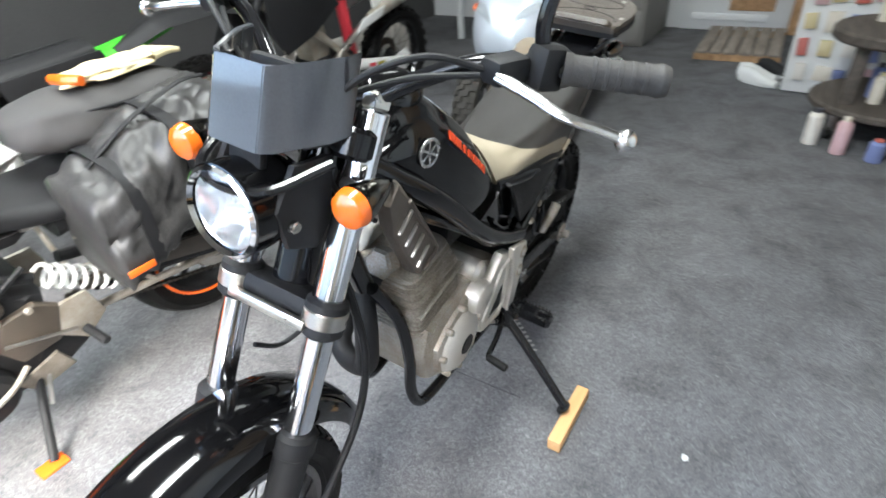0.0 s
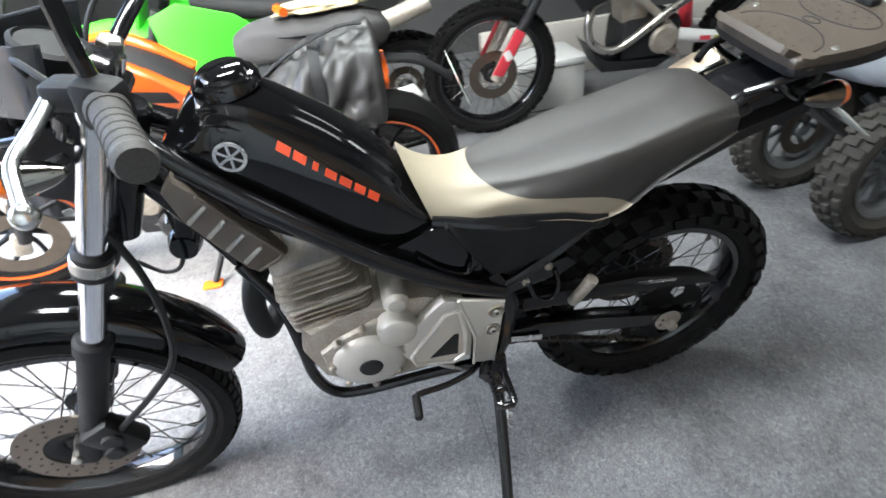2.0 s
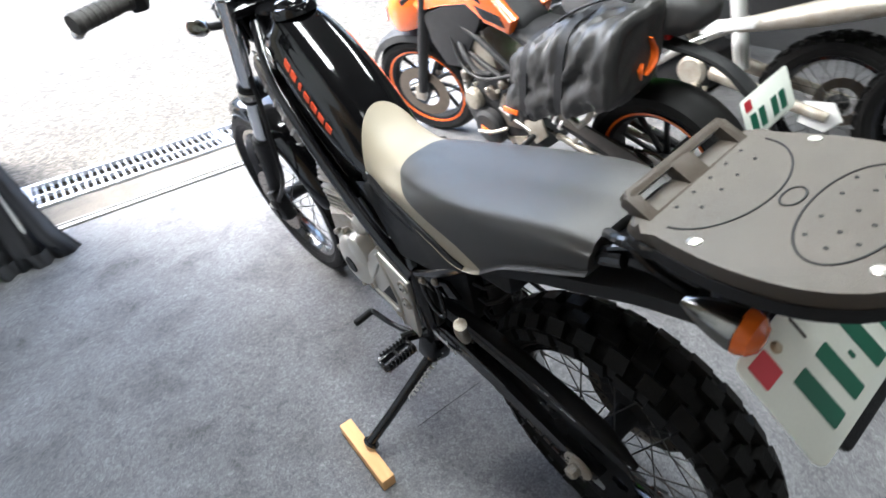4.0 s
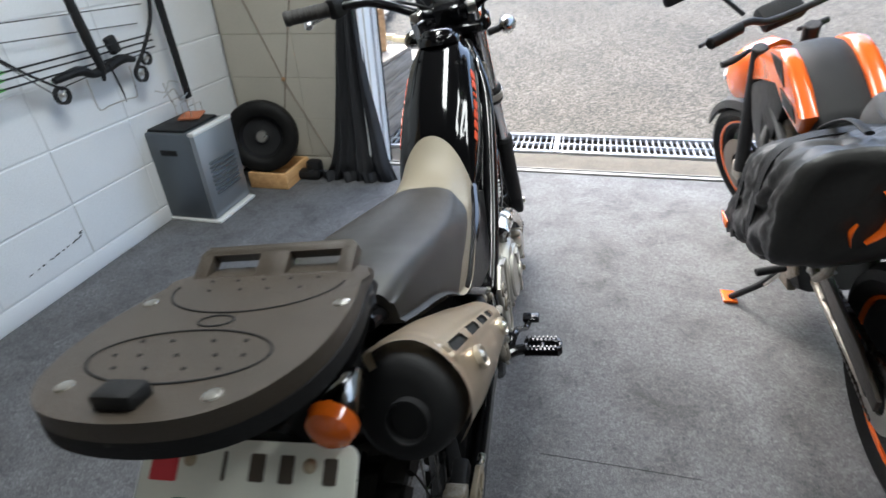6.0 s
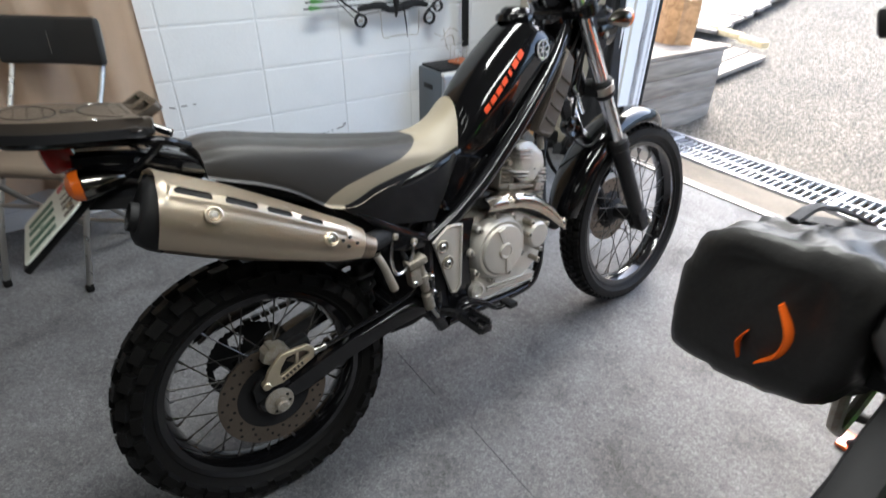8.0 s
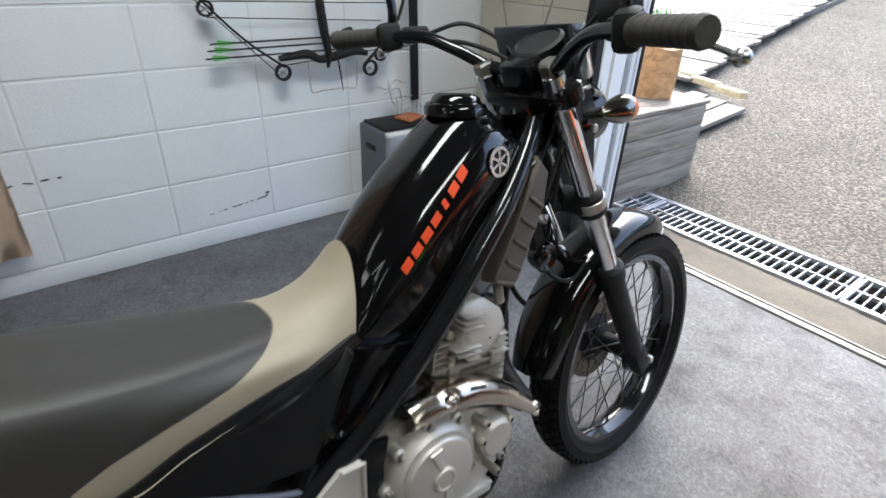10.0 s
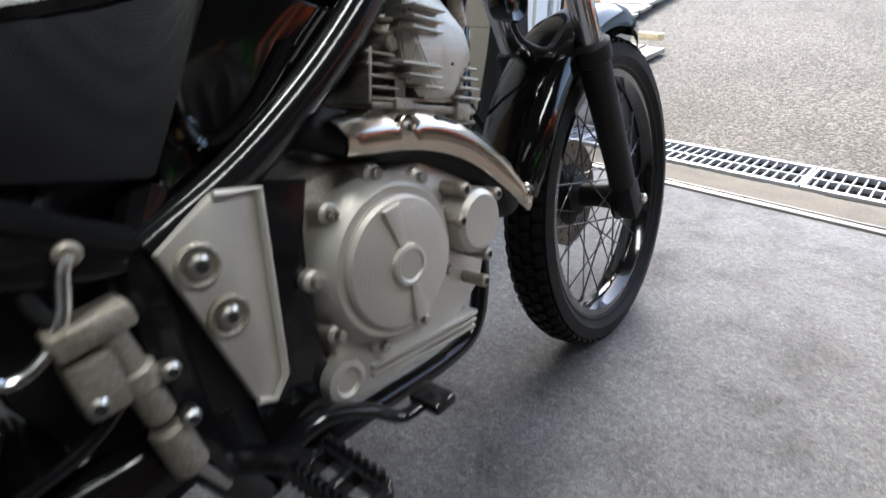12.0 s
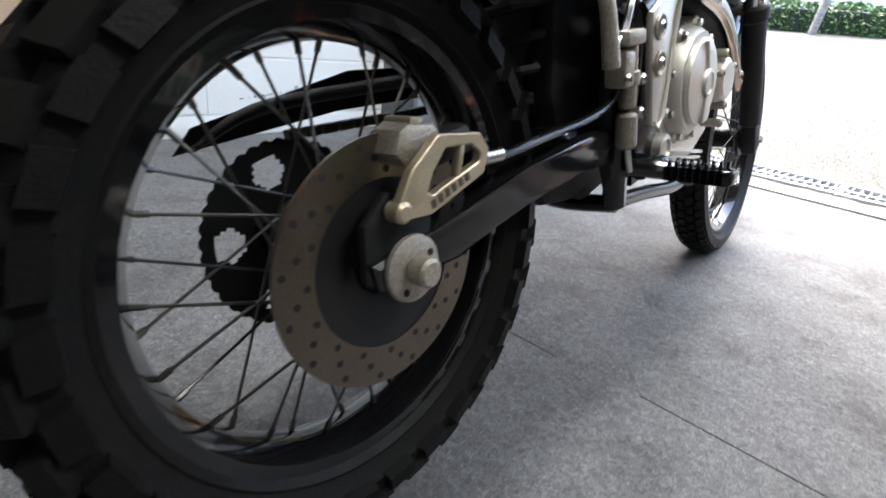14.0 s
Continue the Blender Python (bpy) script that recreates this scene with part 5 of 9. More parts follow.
for y, n in ((0.706, 0.034), (0.762, 0.03), (0.805, 0.022)):
    up, down = cr(y - 0.01, HY, HT), cr(y + 0.01, HY, HT)
    along = Vector((0, 0.02, down - up)).normalized()
    out = (Vector((0.0075, 0, 0)) + Vector((0, 0, 0.009))).normalized()
    out = (out - along * out.dot(along)).normalized()
    m = Matrix((along.cross(out), along, out)).transposed().to_4x4()
    m.translation = Vector((0.1308, y, cr(y, HY, HT) - 0.0073))
    bm = plate(rounded(0.0065, n, 0.003), 0.0022, m)
    part("shield_slot", bm, SHADE_BLACK, shield)

# muffler: dark oval body, front cone, steel shield with slots
MA, MB = Vector((0.122, -0.118, 0.777)), Vector((0.129, 0.185, 0.6255))
MD = (MB - MA).normalized()
MX = Vector((1, 0, 0))
MU = MX.cross(MD).normalized()
if MU.z < 0:
    MU = -MU
MX = MD.cross(MU) * (1 if MD.cross(MU).x > 0 else -1)


def mring(t, r, a0=0, a1=360, n=40, over=0.0):
    c = MA + MD * t
    return [c + (MX * math.cos(radians(a)) * 0.98 + MU * math.sin(radians(a)) * 1.02) * (r + over) for a in np.linspace(a0, a1, n, endpoint=(a1 - a0) < 360)]


ML = (MB - MA).length
prof = [(-0.024, 0.03), (-0.024, 0.045), (-0.017, 0.0545), (0.0, 0.06), (0.02, 0.062), (0.1, 0.061), (0.2, 0.0535), (0.276, 0.0455), (ML, 0.0395), (ML + 0.035, 0.031), (ML + 0.06, 0.025), (ML + 0.075, 0.0235)]
muf = part("muffler", rings(bmesh.new(), [mring(t, r) for t, r in prof if t > 0.015]), STAINED_STEEL, bike, "heat-stained steel muffler under a slotted shield", 40)
part("end_cap", rings(bmesh.new(), [mring(t, r, over=0.0004) for t, r in prof if t < 0.03]), MATT_BLACK, muf, "matt black muffler end cap", 40)
part("muffler_outlet", lathe([(0.0, -0.024), (0.019, -0.024), (0.021, -0.034), (0.023, -0.034), (0.024, -0.018), (0, -0.018)], Matrix.Translation(MA - MD * 0.002 + MU * -0.01 + MX * 0.01) @ MD.to_track_quat("Z", "Y").to_matrix().to_4x4(), 24), MATT_BLACK, muf)
SH0, SH1 = -40, 128
NS, NR = 150, 97


def shield_t(i, j):
    """Distance along the muffler: the rear edge is cut on a slant, a hood above and short below."""
    t0 = lerp(j / (NR - 1), [0.0, 0.5, 1.0], [0.008, -0.012, -0.026])
    return t0 + (ML + 0.04 - t0) * i / (NS - 1)


def shield_faces():
    bm = bmesh.new()
    grid = []
    for i in range(NS):
        row = []
        for j in range(NR):
            t = shield_t(i, j)
            taper = max(0.0, (t - ML * 0.93) / 0.08)
            lo = SH0 + 15 * taper
            a = lo + (SH1 - 30 * taper - lo) * j / (NR - 1)
            flare = 0.011 * max(0.0, 1 - i / 12) ** 2 * lerp(a, [SH0, 40, 100], [0.2, 0.6, 1.0])
            ridge = 0.0035 * math.exp(-((a - 47) / 12) ** 4) * (1 if 0.004 < t < ML - 0.01 else 0)
            r = float(np.interp(t, [p[0] for p in prof], [p[1] for p in prof])) + 0.006 + flare + ridge
            row.append(MA + MD * t + (MX * math.cos(radians(a)) * 0.98 + MU * math.sin(radians(a)) * 1.02) * r)
        grid.append(row)
    vs = [[bm.verts.new(p) for p in row] for row in grid]
    slots = [(0.012, 0.07), (0.09, 0.145), (0.162, 0.21), (0.227, 0.274)]
    for i in range(NS - 1):
        for j in range(NR - 1):
            t = shield_t(i + 0.5, j + 0.5)
            a = SH0 + (SH1 - SH0) * (j + 0.5) / (NR - 1)
            arc = radians(a - 47) * 0.064
            if any(math.hypot(max(s0 + 0.0062 - t, t - s1 + 0.0062, 0), arc) < 0.0062 for s0, s1 in slots):
                continue
            bm.faces.new((vs[i][j], vs[i][j + 1], vs[i + 1][j + 1], vs[i + 1][j]))
    bmesh.ops.solidify(bm, geom=list(bm.faces), thickness=0.0018)
    return bm


msh = part("muffler_shield", shield_faces(), SHIELD, muf, "brushed steel muffler shield with vent slots", 50)
# black backing added under the shield so the slots read as shaded
part("inner_sleeve", rings(bmesh.new(), [mring(t, r, 36, 62, 12, 0.0058) + mring(t, r, 36, 62, 12, 0.002)[::-1] for t, r in prof if 0 <= t <= ML - 0.01]), SHADE_BLACK, muf, "added black backing that gives the slots their shade")
for t, a in ((0.073, 23), (0.294, 17)):
    c = MA + MD * t
    nrm = (MX * math.cos(radians(a)) + MU * math.sin(radians(a))).normalized()
    m = Matrix.Translation(c + nrm * (0.0692 if t < 0.2 else 0.0508)) @ nrm.to_track_quat("Z", "Y").to_matrix().to_4x4()
    part("shield_washer", lathe([(0, 0.001), (0.009, 0.001), (0.012, 0.005), (0.0145, 0.004), (0.015, -0.002), (0, -0.002)], m, 24), SHIELD, msh)
    part("shield_bolt", lathe([(0, 0.007), (0.005, 0.0065), (0.008, 0.003), (0.008, 0), (0, 0)], m, 16), STEEL, msh)
for t, a in ((0.335, 30), (0.335, 8), (0.355, 19), (0.32, 19)):
    c = MA + MD * t
    nrm = (MX * math.cos(radians(a)) + MU * math.sin(radians(a))).normalized()
    rr = float(np.interp(t, [p[0] for p in prof], [p[1] for p in prof])) + 0.0085
    part("vent_hole", cyl(0.0035, c + nrm * (rr - 0.002), c + nrm * (rr + 0.0006), 10), SHADE_BLACK, msh)

# swingarm, chain, rear brake
for s in (-1, 1):
    x = 0.088 * s
    part("swingarm_leg", side_plate([(-0.045, 0.318), (0.03, 0.332), (0.18, 0.374), (0.32, 0.402), (0.44, 0.40), (0.44, 0.352), (0.30, 0.362), (0.18, 0.332), (0.07, 0.296), (-0.035, 0.289)], x, 0.034, 0.008), FRAME_BLACK, bike, "black swingarm leg")
    part("axle_plate", lathe([(0, 0.0), (0.026, 0.0), (0.0305, -0.002), (0.031, -0.006), (0, -0.006)], Matrix.Translation((0.112 * s, 0.0, 0.306)) @ SIDE @ Matrix.Diagonal((1, 1, s, 1)), 28), ALLOY, bike, "round chain adjuster plate")
    for dy, dz in ((0.018, 0.012), (0.021, -0.004), (-0.012, -0.019)):
        part("plate_hole", cyl(0.0035, (0.1105 * s, dy, 0.306 + dz), (0.1126 * s, dy, 0.306 + dz), 12), SHADE_BLACK, bike)
    part("axle_nut", cyl(0.0135, (0.112 * s, 0, 0.306), (0.132 * s, 0, 0.306), 24 if s > 0 else 6, 0.003), ALLOY, bike)
part("swingarm_bridge", cyl(0.024, (-0.085, 0.31, 0.385), (0.085, 0.31, 0.385), 16, 0.004), FRAME_BLACK, bike)
part("chain_guard", tube([(-0.078, 0.38, 0.47), (-0.08, 0.25, 0.47), (-0.08, 0.10, 0.455), (-0.08, -0.03, 0.435), (-0.08, -0.10, 0.40)], [0.012, 0.02, 0.022, 0.018, 0.006], 10, flat=0.35), MATT_BLACK, bike, "black chain guard")
part("chain_guard_side", side_plate([(0.36, 0.49), (0.10, 0.475), (-0.09, 0.42), (-0.11, 0.395), (0.08, 0.43), (0.36, 0.455)], -0.096, 0.004, 0.0015), MATT_BLACK, bike)
part("guard_sticker", side_plate([(0.10, 0.452), (0.01, 0.437), (0.005, 0.444), (0.10, 0.461)], -0.0985, 0.001, 0), EMBLEM, bike)
part("arm_sticker", side_plate([(0.39, 0.395), (0.32, 0.378), (0.32, 0.362), (0.39, 0.378)], -0.1135, 0.0015, 0), EMBLEM, bike, "pale warning sticker")
bm = bmesh.new()
for k in range(24):
    for (y0, z0), (y1, z1) in (((0.0, 0.408), (0.53, 0.455)), ((0.0, 0.204), (0.53, 0.395))):
        f = (k + 0.5) / 24
        box((0.012, 0.018, 0.010), (-0.08, y0 + (y1 - y0) * f, z0 + (z1 - z0) * f), (math.degrees(math.atan2(z1 - z0, y1 - y0)), 0, 0), bm=bm)
tagged(part("drive_chain", bm, CHAIN, bike, "steel drive chain"), "steel drive chain", kind="stuff")
part("shock_spring", tube([(0.042 * math.cos(k * 0.8), 0.26 + 0.0 + 0.035 * math.sin(k * 0.8) + 0.05 * k / 48, 0.40 + 0.24 * k / 48) for k in range(49)], 0.006, 6, per=1, smooth=False), MATT_BLACK, bike, "black shock absorber spring")
part("shock_body", cyl(0.024, (0, 0.26, 0.37), (0, 0.31, 0.66), 16, 0.004), MATT_BLACK, bike)
cal2 = part("rear_caliper", side_plate([(-0.012, 0.405), (-0.006, 0.424), (0.004, 0.430), (0.036, 0.428), (0.048, 0.414), (0.034, 0.398), (0.0, 0.394)], 0.084, 0.036, 0.005), ALLOY, bike, "silver rear brake caliper")
part("caliper_bridge", box((0.034, 0.016, 0.009), (0.084, 0.014, 0.43), (-4, 0, 0), 0.003), ALLOY, cal2)
def on_guard(y, z):
    """The guard's drawing scaled about its lower bolt."""
    return (-0.018 + (y + 0.032) * 0.8, 0.358 + (z - 0.358) * 0.84)


guard = [on_guard(*p) for p in [(-0.042, 0.362), (-0.02, 0.40), (0.02, 0.432), (0.09, 0.43), (0.108, 0.412), (0.10, 0.385), (0.01, 0.352), (-0.03, 0.352)]]
gbm = bmesh.new()
gm = Matrix.Translation((0.112, 0, 0)) @ SIDE
opening = [on_guard(*p) for p in [(0.004, 0.376), (0.012, 0.394), (0.032, 0.418), (0.076, 0.419), (0.092, 0.409), (0.09, 0.399), (0.03, 0.379), (0.012, 0.372)]]
faces = [[gm @ Vector((a, b, h)) for a, b in o] for o, h in ((guard, 0.005), (guard, -0.005), (opening, -0.005), (opening, 0.005), (guard, 0.005))]
rings(gbm, faces, caps=False)
bmesh.ops.remove_doubles(gbm, verts=gbm.verts, dist=1e-5)
bmesh.ops.bevel(gbm, geom=list(gbm.edges), offset=0.0012, segments=1, affect="EDGES")
part("caliper_guard", gbm, GOLD_ALLOY, cal2, "champagne coloured caliper guard")
part("guard_strut", box((0.008, 0.007, 0.03), (0.112, *on_guard(0.058, 0.402)), (-12, 0, 0), 0.002), GOLD_ALLOY, cal2)
part("caliper_body", box((0.03, 0.07, 0.03), (0.082, 0.06, 0.405), (12, 0, 0), 0.008), MATT_BLACK, cal2)
for k in range(6):
    part("guard_mark", box((0.0015, 0.0055, 0.0075), (0.1172, *on_guard(0.012 + 0.011 * k, 0.3635 + 0.0042 * k)), (20, 0, 0)), GREY_PLASTIC, cal2)
part("guard_bolt", cyl(0.0095, (0.1, -0.018, 0.36), (0.12, -0.018, 0.36), 12, 0.003), GOLD_ALLOY, cal2)
part("caliper_hanger", side_plate([(-0.045, 0.30), (-0.02, 0.28), (0.03, 0.30), (0.035, 0.36), (-0.02, 0.375), (-0.045, 0.35)], 0.094, 0.01, 0.003), MATT_BLACK, cal2)
part("rear_brake_hose", tube([(0.108, 0.085, 0.392), (0.11, 0.13, 0.394), (0.11, 0.20, 0.405), (0.11, 0.29, 0.419), (0.112, 0.35, 0.44), (0.115, 0.395, 0.49)], 0.0055, 10), FRAME_BLACK, bike, "black rear brake hose along the swingarm")
part("hose_ferrule", cyl(0.0075, (0.109, 0.092, 0.393), (0.11, 0.122, 0.3945), 12, 0.002), STEEL, bike, "steel hose ferrule")

# right-hand master cylinder, pedals, pegs
mc = part("rear_master_cylinder", cyl(0.0115, (0.12, 0.368, 0.515), (0.12, 0.383, 0.43), 16, 0.003), DIRTY_ALLOY, bike, "alloy rear brake master cylinder")
part("cylinder_body", box((0.03, 0.03, 0.045), (0.118, 0.355, 0.478), (5, 0, 0), 0.006), DIRTY_ALLOY, mc)
part("cylinder_cap", box((0.034, 0.05, 0.018), (0.118, 0.362, 0.515), (8, 0, 0), 0.004), DIRTY_ALLOY, mc)
part("cylinder_collar", cyl(0.0145, (0.12, 0.375, 0.478), (0.12, 0.379, 0.458), 16, 0.003), DIRTY_ALLOY, mc)
part("fluid_hose", tube([(0.112, 0.35, 0.515), (0.106, 0.34, 0.54), (0.10, 0.35, 0.57), (0.095, 0.37, 0.60)], 0.006, 8), MATT_BLACK, mc)
part("push_rod", cyl(0.0045, (0.12, 0.39, 0.385), (0.121, 0.41, 0.345), 10), STEEL, mc)
part("cylinder_foot", cyl(0.014, (0.12, 0.383, 0.425), (0.12, 0.391, 0.378), 14, 0.004), DIRTY_ALLOY, mc)
for y, z in ((0.395, 0.467), (0.398, 0.425), (0.349, 0.466)):
    part("cylinder_bolt", cyl(0.0072, (0.118, y, z), (0.136, y, z), 12, 0.003), STEEL, mc)
    part("bolt_socket", cyl(0.004, (0.1355, y, z), (0.1364, y, z), 6), SHADE_BLACK, mc)
part("passenger_peg_arm", tube([(0.13, 0.262, 0.57), (0.135, 0.275, 0.535), (0.137, 0.291, 0.478)], [0.009, 0.009, 0.0105], 12), ALLOY, bike, "folded silver passenger footrest")
part("passenger_peg_arm", tube([(-0.115, 0.26, 0.47), (-0.128, 0.25, 0.51), (-0.135, 0.235, 0.55)], [0.011, 0.012, 0.013], 12), ALLOY, bike, "folded silver passenger footrest")
for s in (-1, 1):
    part("peg_hanger", tube([(0.118 * s, 0.309, 0.583), (0.122 * s, 0.30, 0.545), (0.122 * s, 0.303, 0.516), (0.122 * s, 0.314, 0.501), (0.122 * s, 0.334, 0.507), (0.122 * s, 0.350, 0.526), (0.122 * s, 0.359, 0.553), (0.118 * s, 0.366, 0.563)], 0.0045, 10), POLISHED if s > 0 else FRAME_BLACK, bike, "thin bent footrest hanger rod")
    part("hanger_plate", side_plate([(0.285, 0.605), (0.40, 0.565), (0.405, 0.535), (0.345, 0.545), (0.29, 0.565), (0.255, 0.58)], 0.108 * s, 0.012, 0.004), FRAME_BLACK, bike)
    part("hanger_bolt", cyl(0.0085, (0.11 * s, 0.366, 0.563), (0.122 * s, 0.366, 0.563), 12, 0.003), DIRTY_ALLOY, bike)
    part("hanger_bolt", cyl(0.0085, (0.11 * s, 0.32, 0.59), (0.12 * s, 0.32, 0.59), 12, 0.003), DIRTY_ALLOY, bike)
    # saw-toothed footpeg
    out = []
    for k in range(9):
        out += [(0.155 + 0.0095 * k, 0.49 if s > 0 else 0.46), (0.16 + 0.0095 * k, 0.484 if s > 0 else 0.454)]
    yb = 0.445 if s > 0 else 0.415
    for k in range(9)[::-1]:
        out += [(0.16 + 0.0095 * k, yb + 0.006), (0.155 + 0.0095 * k, yb)]
    edge = [(a, b) for a, b in out[:18]]
    hub = [(0.24, yb + 0.032), (0.153, yb + 0.032)]
    peg = part("footpeg", plate([(a * s, b) for a, b in edge + hub][::s], 0.02, Matrix.Translation((0, 0, 0.342)), 0.001), FRAME_BLACK, bike, "black saw-toothed footpeg")
    part("peg_bar", plate([(a * s, b) for a, b in [(0.153, yb + 0.013), (0.24, yb + 0.013)] + out[18:]][::s], 0.02, Matrix.Translation((0, 0, 0.342)), 0.001), FRAME_BLACK, peg)
    for a in (0.158, 0.196, 0.236):
        part("peg_bar", box((0.009, 0.03, 0.018), (a * s, yb + 0.0225, 0.3415), bevel=0.002), FRAME_BLACK, peg)
    part("peg_arm", tube([(0.1 * s, 0.42, 0.35), (0.13 * s, 0.45, 0.345), (0.16 * s, 0.465, 0.342)], 0.013, 10), FRAME_BLACK, peg)
    for k in range(8):
        for q in (yb + 0.005, yb + 0.039):
            part("peg_tooth", box((0.004, 0.006, 0.008), ((0.16 + 0.0095 * k) * s, q, 0.356)), FRAME_BLACK, peg)
part("brake_pedal", tube([(0.115, 0.455, 0.335), (0.125, 0.50, 0.352), (0.135, 0.545, 0.335), (0.145, 0.575, 0.312), (0.153, 0.60, 0.314)], [0.014, 0.0125, 0.0105, 0.009, 0.008], 10, flat=0.7), FRAME_BLACK, bike, "black brake pedal")
part("brake_pedal_tip", box((0.042, 0.03, 0.014), (0.158, 0.61, 0.318), (0, 0, 0), 0.004), FRAME_BLACK, bike)
shift = part("shift_lever", tube([(-0.10, 0.46, 0.33), (-0.125, 0.48, 0.325), (-0.14, 0.54, 0.318), (-0.15, 0.60, 0.325), (-0.155, 0.615, 0.325)], 0.007, 10), FRAME_BLACK, bike, "black gear shift lever")
part("shift_peg", cyl(0.0095, (-0.15, 0.614, 0.325), (-0.205, 0.618, 0.318), 12, 0.003), RUBBER, shift)
part("shift_link", tube([(-0.118, 0.50, 0.33), (-0.12, 0.545, 0.365), (-0.115, 0.56, 0.385)], 0.005, 8), STEEL, shift)

# the front wheel and fork stand turned a little to the left
STEER = Matrix.Translation((-0.006, 1.021, 0.775)) @ Matrix.Rotation(radians(2.8), 4, Vector((0, -0.455, 0.89))) @ Matrix.Translation((0, -1.035, -0.775))
for ob in bike.children:
    if ob.name.split(".")[0] in ("front_wheel", "fork_leg", "fork_clamp", "clamp_band", "fork_bridge", "fork_brace_plate", "front_fender", "fender_stay", "front_caliper"):
        ob.matrix_basis = STEER @ ob.matrix_basis

# side stand on its block
stand = part("side_stand", tube([(-0.11, 0.425, 0.285), (-0.16, 0.432, 0.245), (-0.25, 0.448, 0.17), (-0.335, 0.466, 0.10)], 0.0125, 12), FRAME_BLACK, bike, "long black side stand")
part("stand_foot", cyl(0.021, (-0.338, 0.468, 0.0905), (-0.330, 0.468, 0.0965), 18, 0.002), FRAME_BLACK, stand)
part("stand_spring", tube([(-0.11 - 0.10 * k / 60 + 0.006 * math.cos(k), 0.40 + 0.006 * math.sin(k) + 0.02 * k / 60, 0.29 - 0.085 * k / 60) for k in range(61)], 0.0018, 5, per=1, smooth=False), STEEL, stand)
part("stand_bracket", box((0.06, 0.06, 0.07), (-0.10, 0.43, 0.30), (0, 20, 0), 0.01), FRAME_BLACK, bike)
part("shock_linkage", side_plate([(0.42, 0.345), (0.32, 0.338), (0.30, 0.318), (0.315, 0.3), (0.38, 0.297), (0.43, 0.31)], 0.02, 0.06, 0.009), MATT_BLACK, bike, "black shock linkage under the swingarm")
part("skid_tube", tube([(-0.075, 0.46, 0.285), (0, 0.45, 0.28), (0.085, 0.46, 0.285)], 0.014, 10), FRAME_BLACK, bike)

# tail: inner mudguard, rear fender, lamp, plate, rack
loops = []
for k in range(13):
    t = k / 12
    y, z = 0.22 - 0.42 * t, lerp(t, [0, 0.3, 0.7, 1], [0.665, 0.72, 0.785, 0.812])
    w = lerp(t, [0, 0.5, 1], [0.07, 0.066, 0.056])
    loops.append([Vector((x * w, y, z + h)) for x, h in ((-1, -0.026), (-0.95, -0.006), (-0.5, 0.008), (0.5, 0.008), (0.95, -0.006), (1, -0.026), (0.93, -0.026), (0.88, -0.01), (0, 0.0), (-0.88, -0.01), (-0.93, -0.026))])
part("rear_fender", rings(bmesh.new(), loops), MATT_BLACK, bike, "black plastic rear mudguard")
part("tail_fairing", side_plate([(0.02, 0.795), (0.0, 0.815), (-0.03, 0.838), (-0.06, 0.85), (-0.16, 0.868), (-0.20, 0.876), (-0.205, 0.84), (-0.115, 0.818), (-0.03, 0.79)], 0.0, 0.11, 0.016), FRAME_BLACK, bike, "glossy black tail fairing")
for s in (-1, 1):
    part("fairing_edge", tube([(0.058 * s, -0.08, 0.854), (0.064 * s, -0.035, 0.836), (0.07 * s, 0.0, 0.812)], 0.005, 8), FRAME_BLACK, bike)
    part("fairing_bolt", cyl(0.006, (0.052 * s, -0.11, 0.848), (0.058 * s, -0.11, 0.848), 12, 0.002), STEEL, bike)
part("tail_lamp", box((0.085, 0.045, 0.048), (0, -0.213, 0.872), (10, 0, 0), 0.012), RED_LENS, bike, "red tail lamp")
part("plate_holder", box((0.13, 0.012, 0.19), (0, -0.235, 0.772), (-52, 0, 0), 0.004), MATT_BLACK, bike)
PM = Matrix.Translation((-0.003, -0.2545, 0.777)) @ Euler((radians(38), 0, 0)).to_matrix().to_4x4()
lic = part("license_plate", plate(rounded(0.226, 0.122, 0.012), 0.002, PM, 0.0005), PLATE_WHITE, bike, "white plate with green bars")
for x, y, w, h in ((-0.058, -0.02, 0.032, 0.052), (-0.015, -0.02, 0.03, 0.052), (0.038, -0.02, 0.03, 0.052), (0.082, -0.02, 0.026, 0.052), (0.012, -0.02, 0.008, 0.008), (-0.02, 0.038, 0.006, 0.026), (0.015, 0.038, 0.026, 0.024), (0.045, 0.038, 0.024, 0.024), (0.088, 0.038, 0.022, 0.022)):
    part("plate_bar", plate(rounded(w * (0.75 if y < 0 else 0.6), h * (1.1 if y < 0 else 1), 0.002), 0.0008, PM @ Matrix.Translation((x, y, 0.0014))), PLATE_GREEN if y < 0 else GREY_PLASTIC, lic)
part("plate_sticker", plate(rounded(0.03, 0.028, 0.002), 0.0008, PM @ Matrix.Translation((-0.086, 0.036, 0.0014))), STICKER_RED, lic, "small red sticker")
for x in (-0.058, 0.068):
    part("plate_bolt", lathe([(0, 0.005), (0.004, 0.0045), (0.0065, 0.002), (0.0065, 0), (0, 0)], PM @ Matrix.Translation((x, 0.042, 0.001)), 14), GOLD_ALLOY, lic)

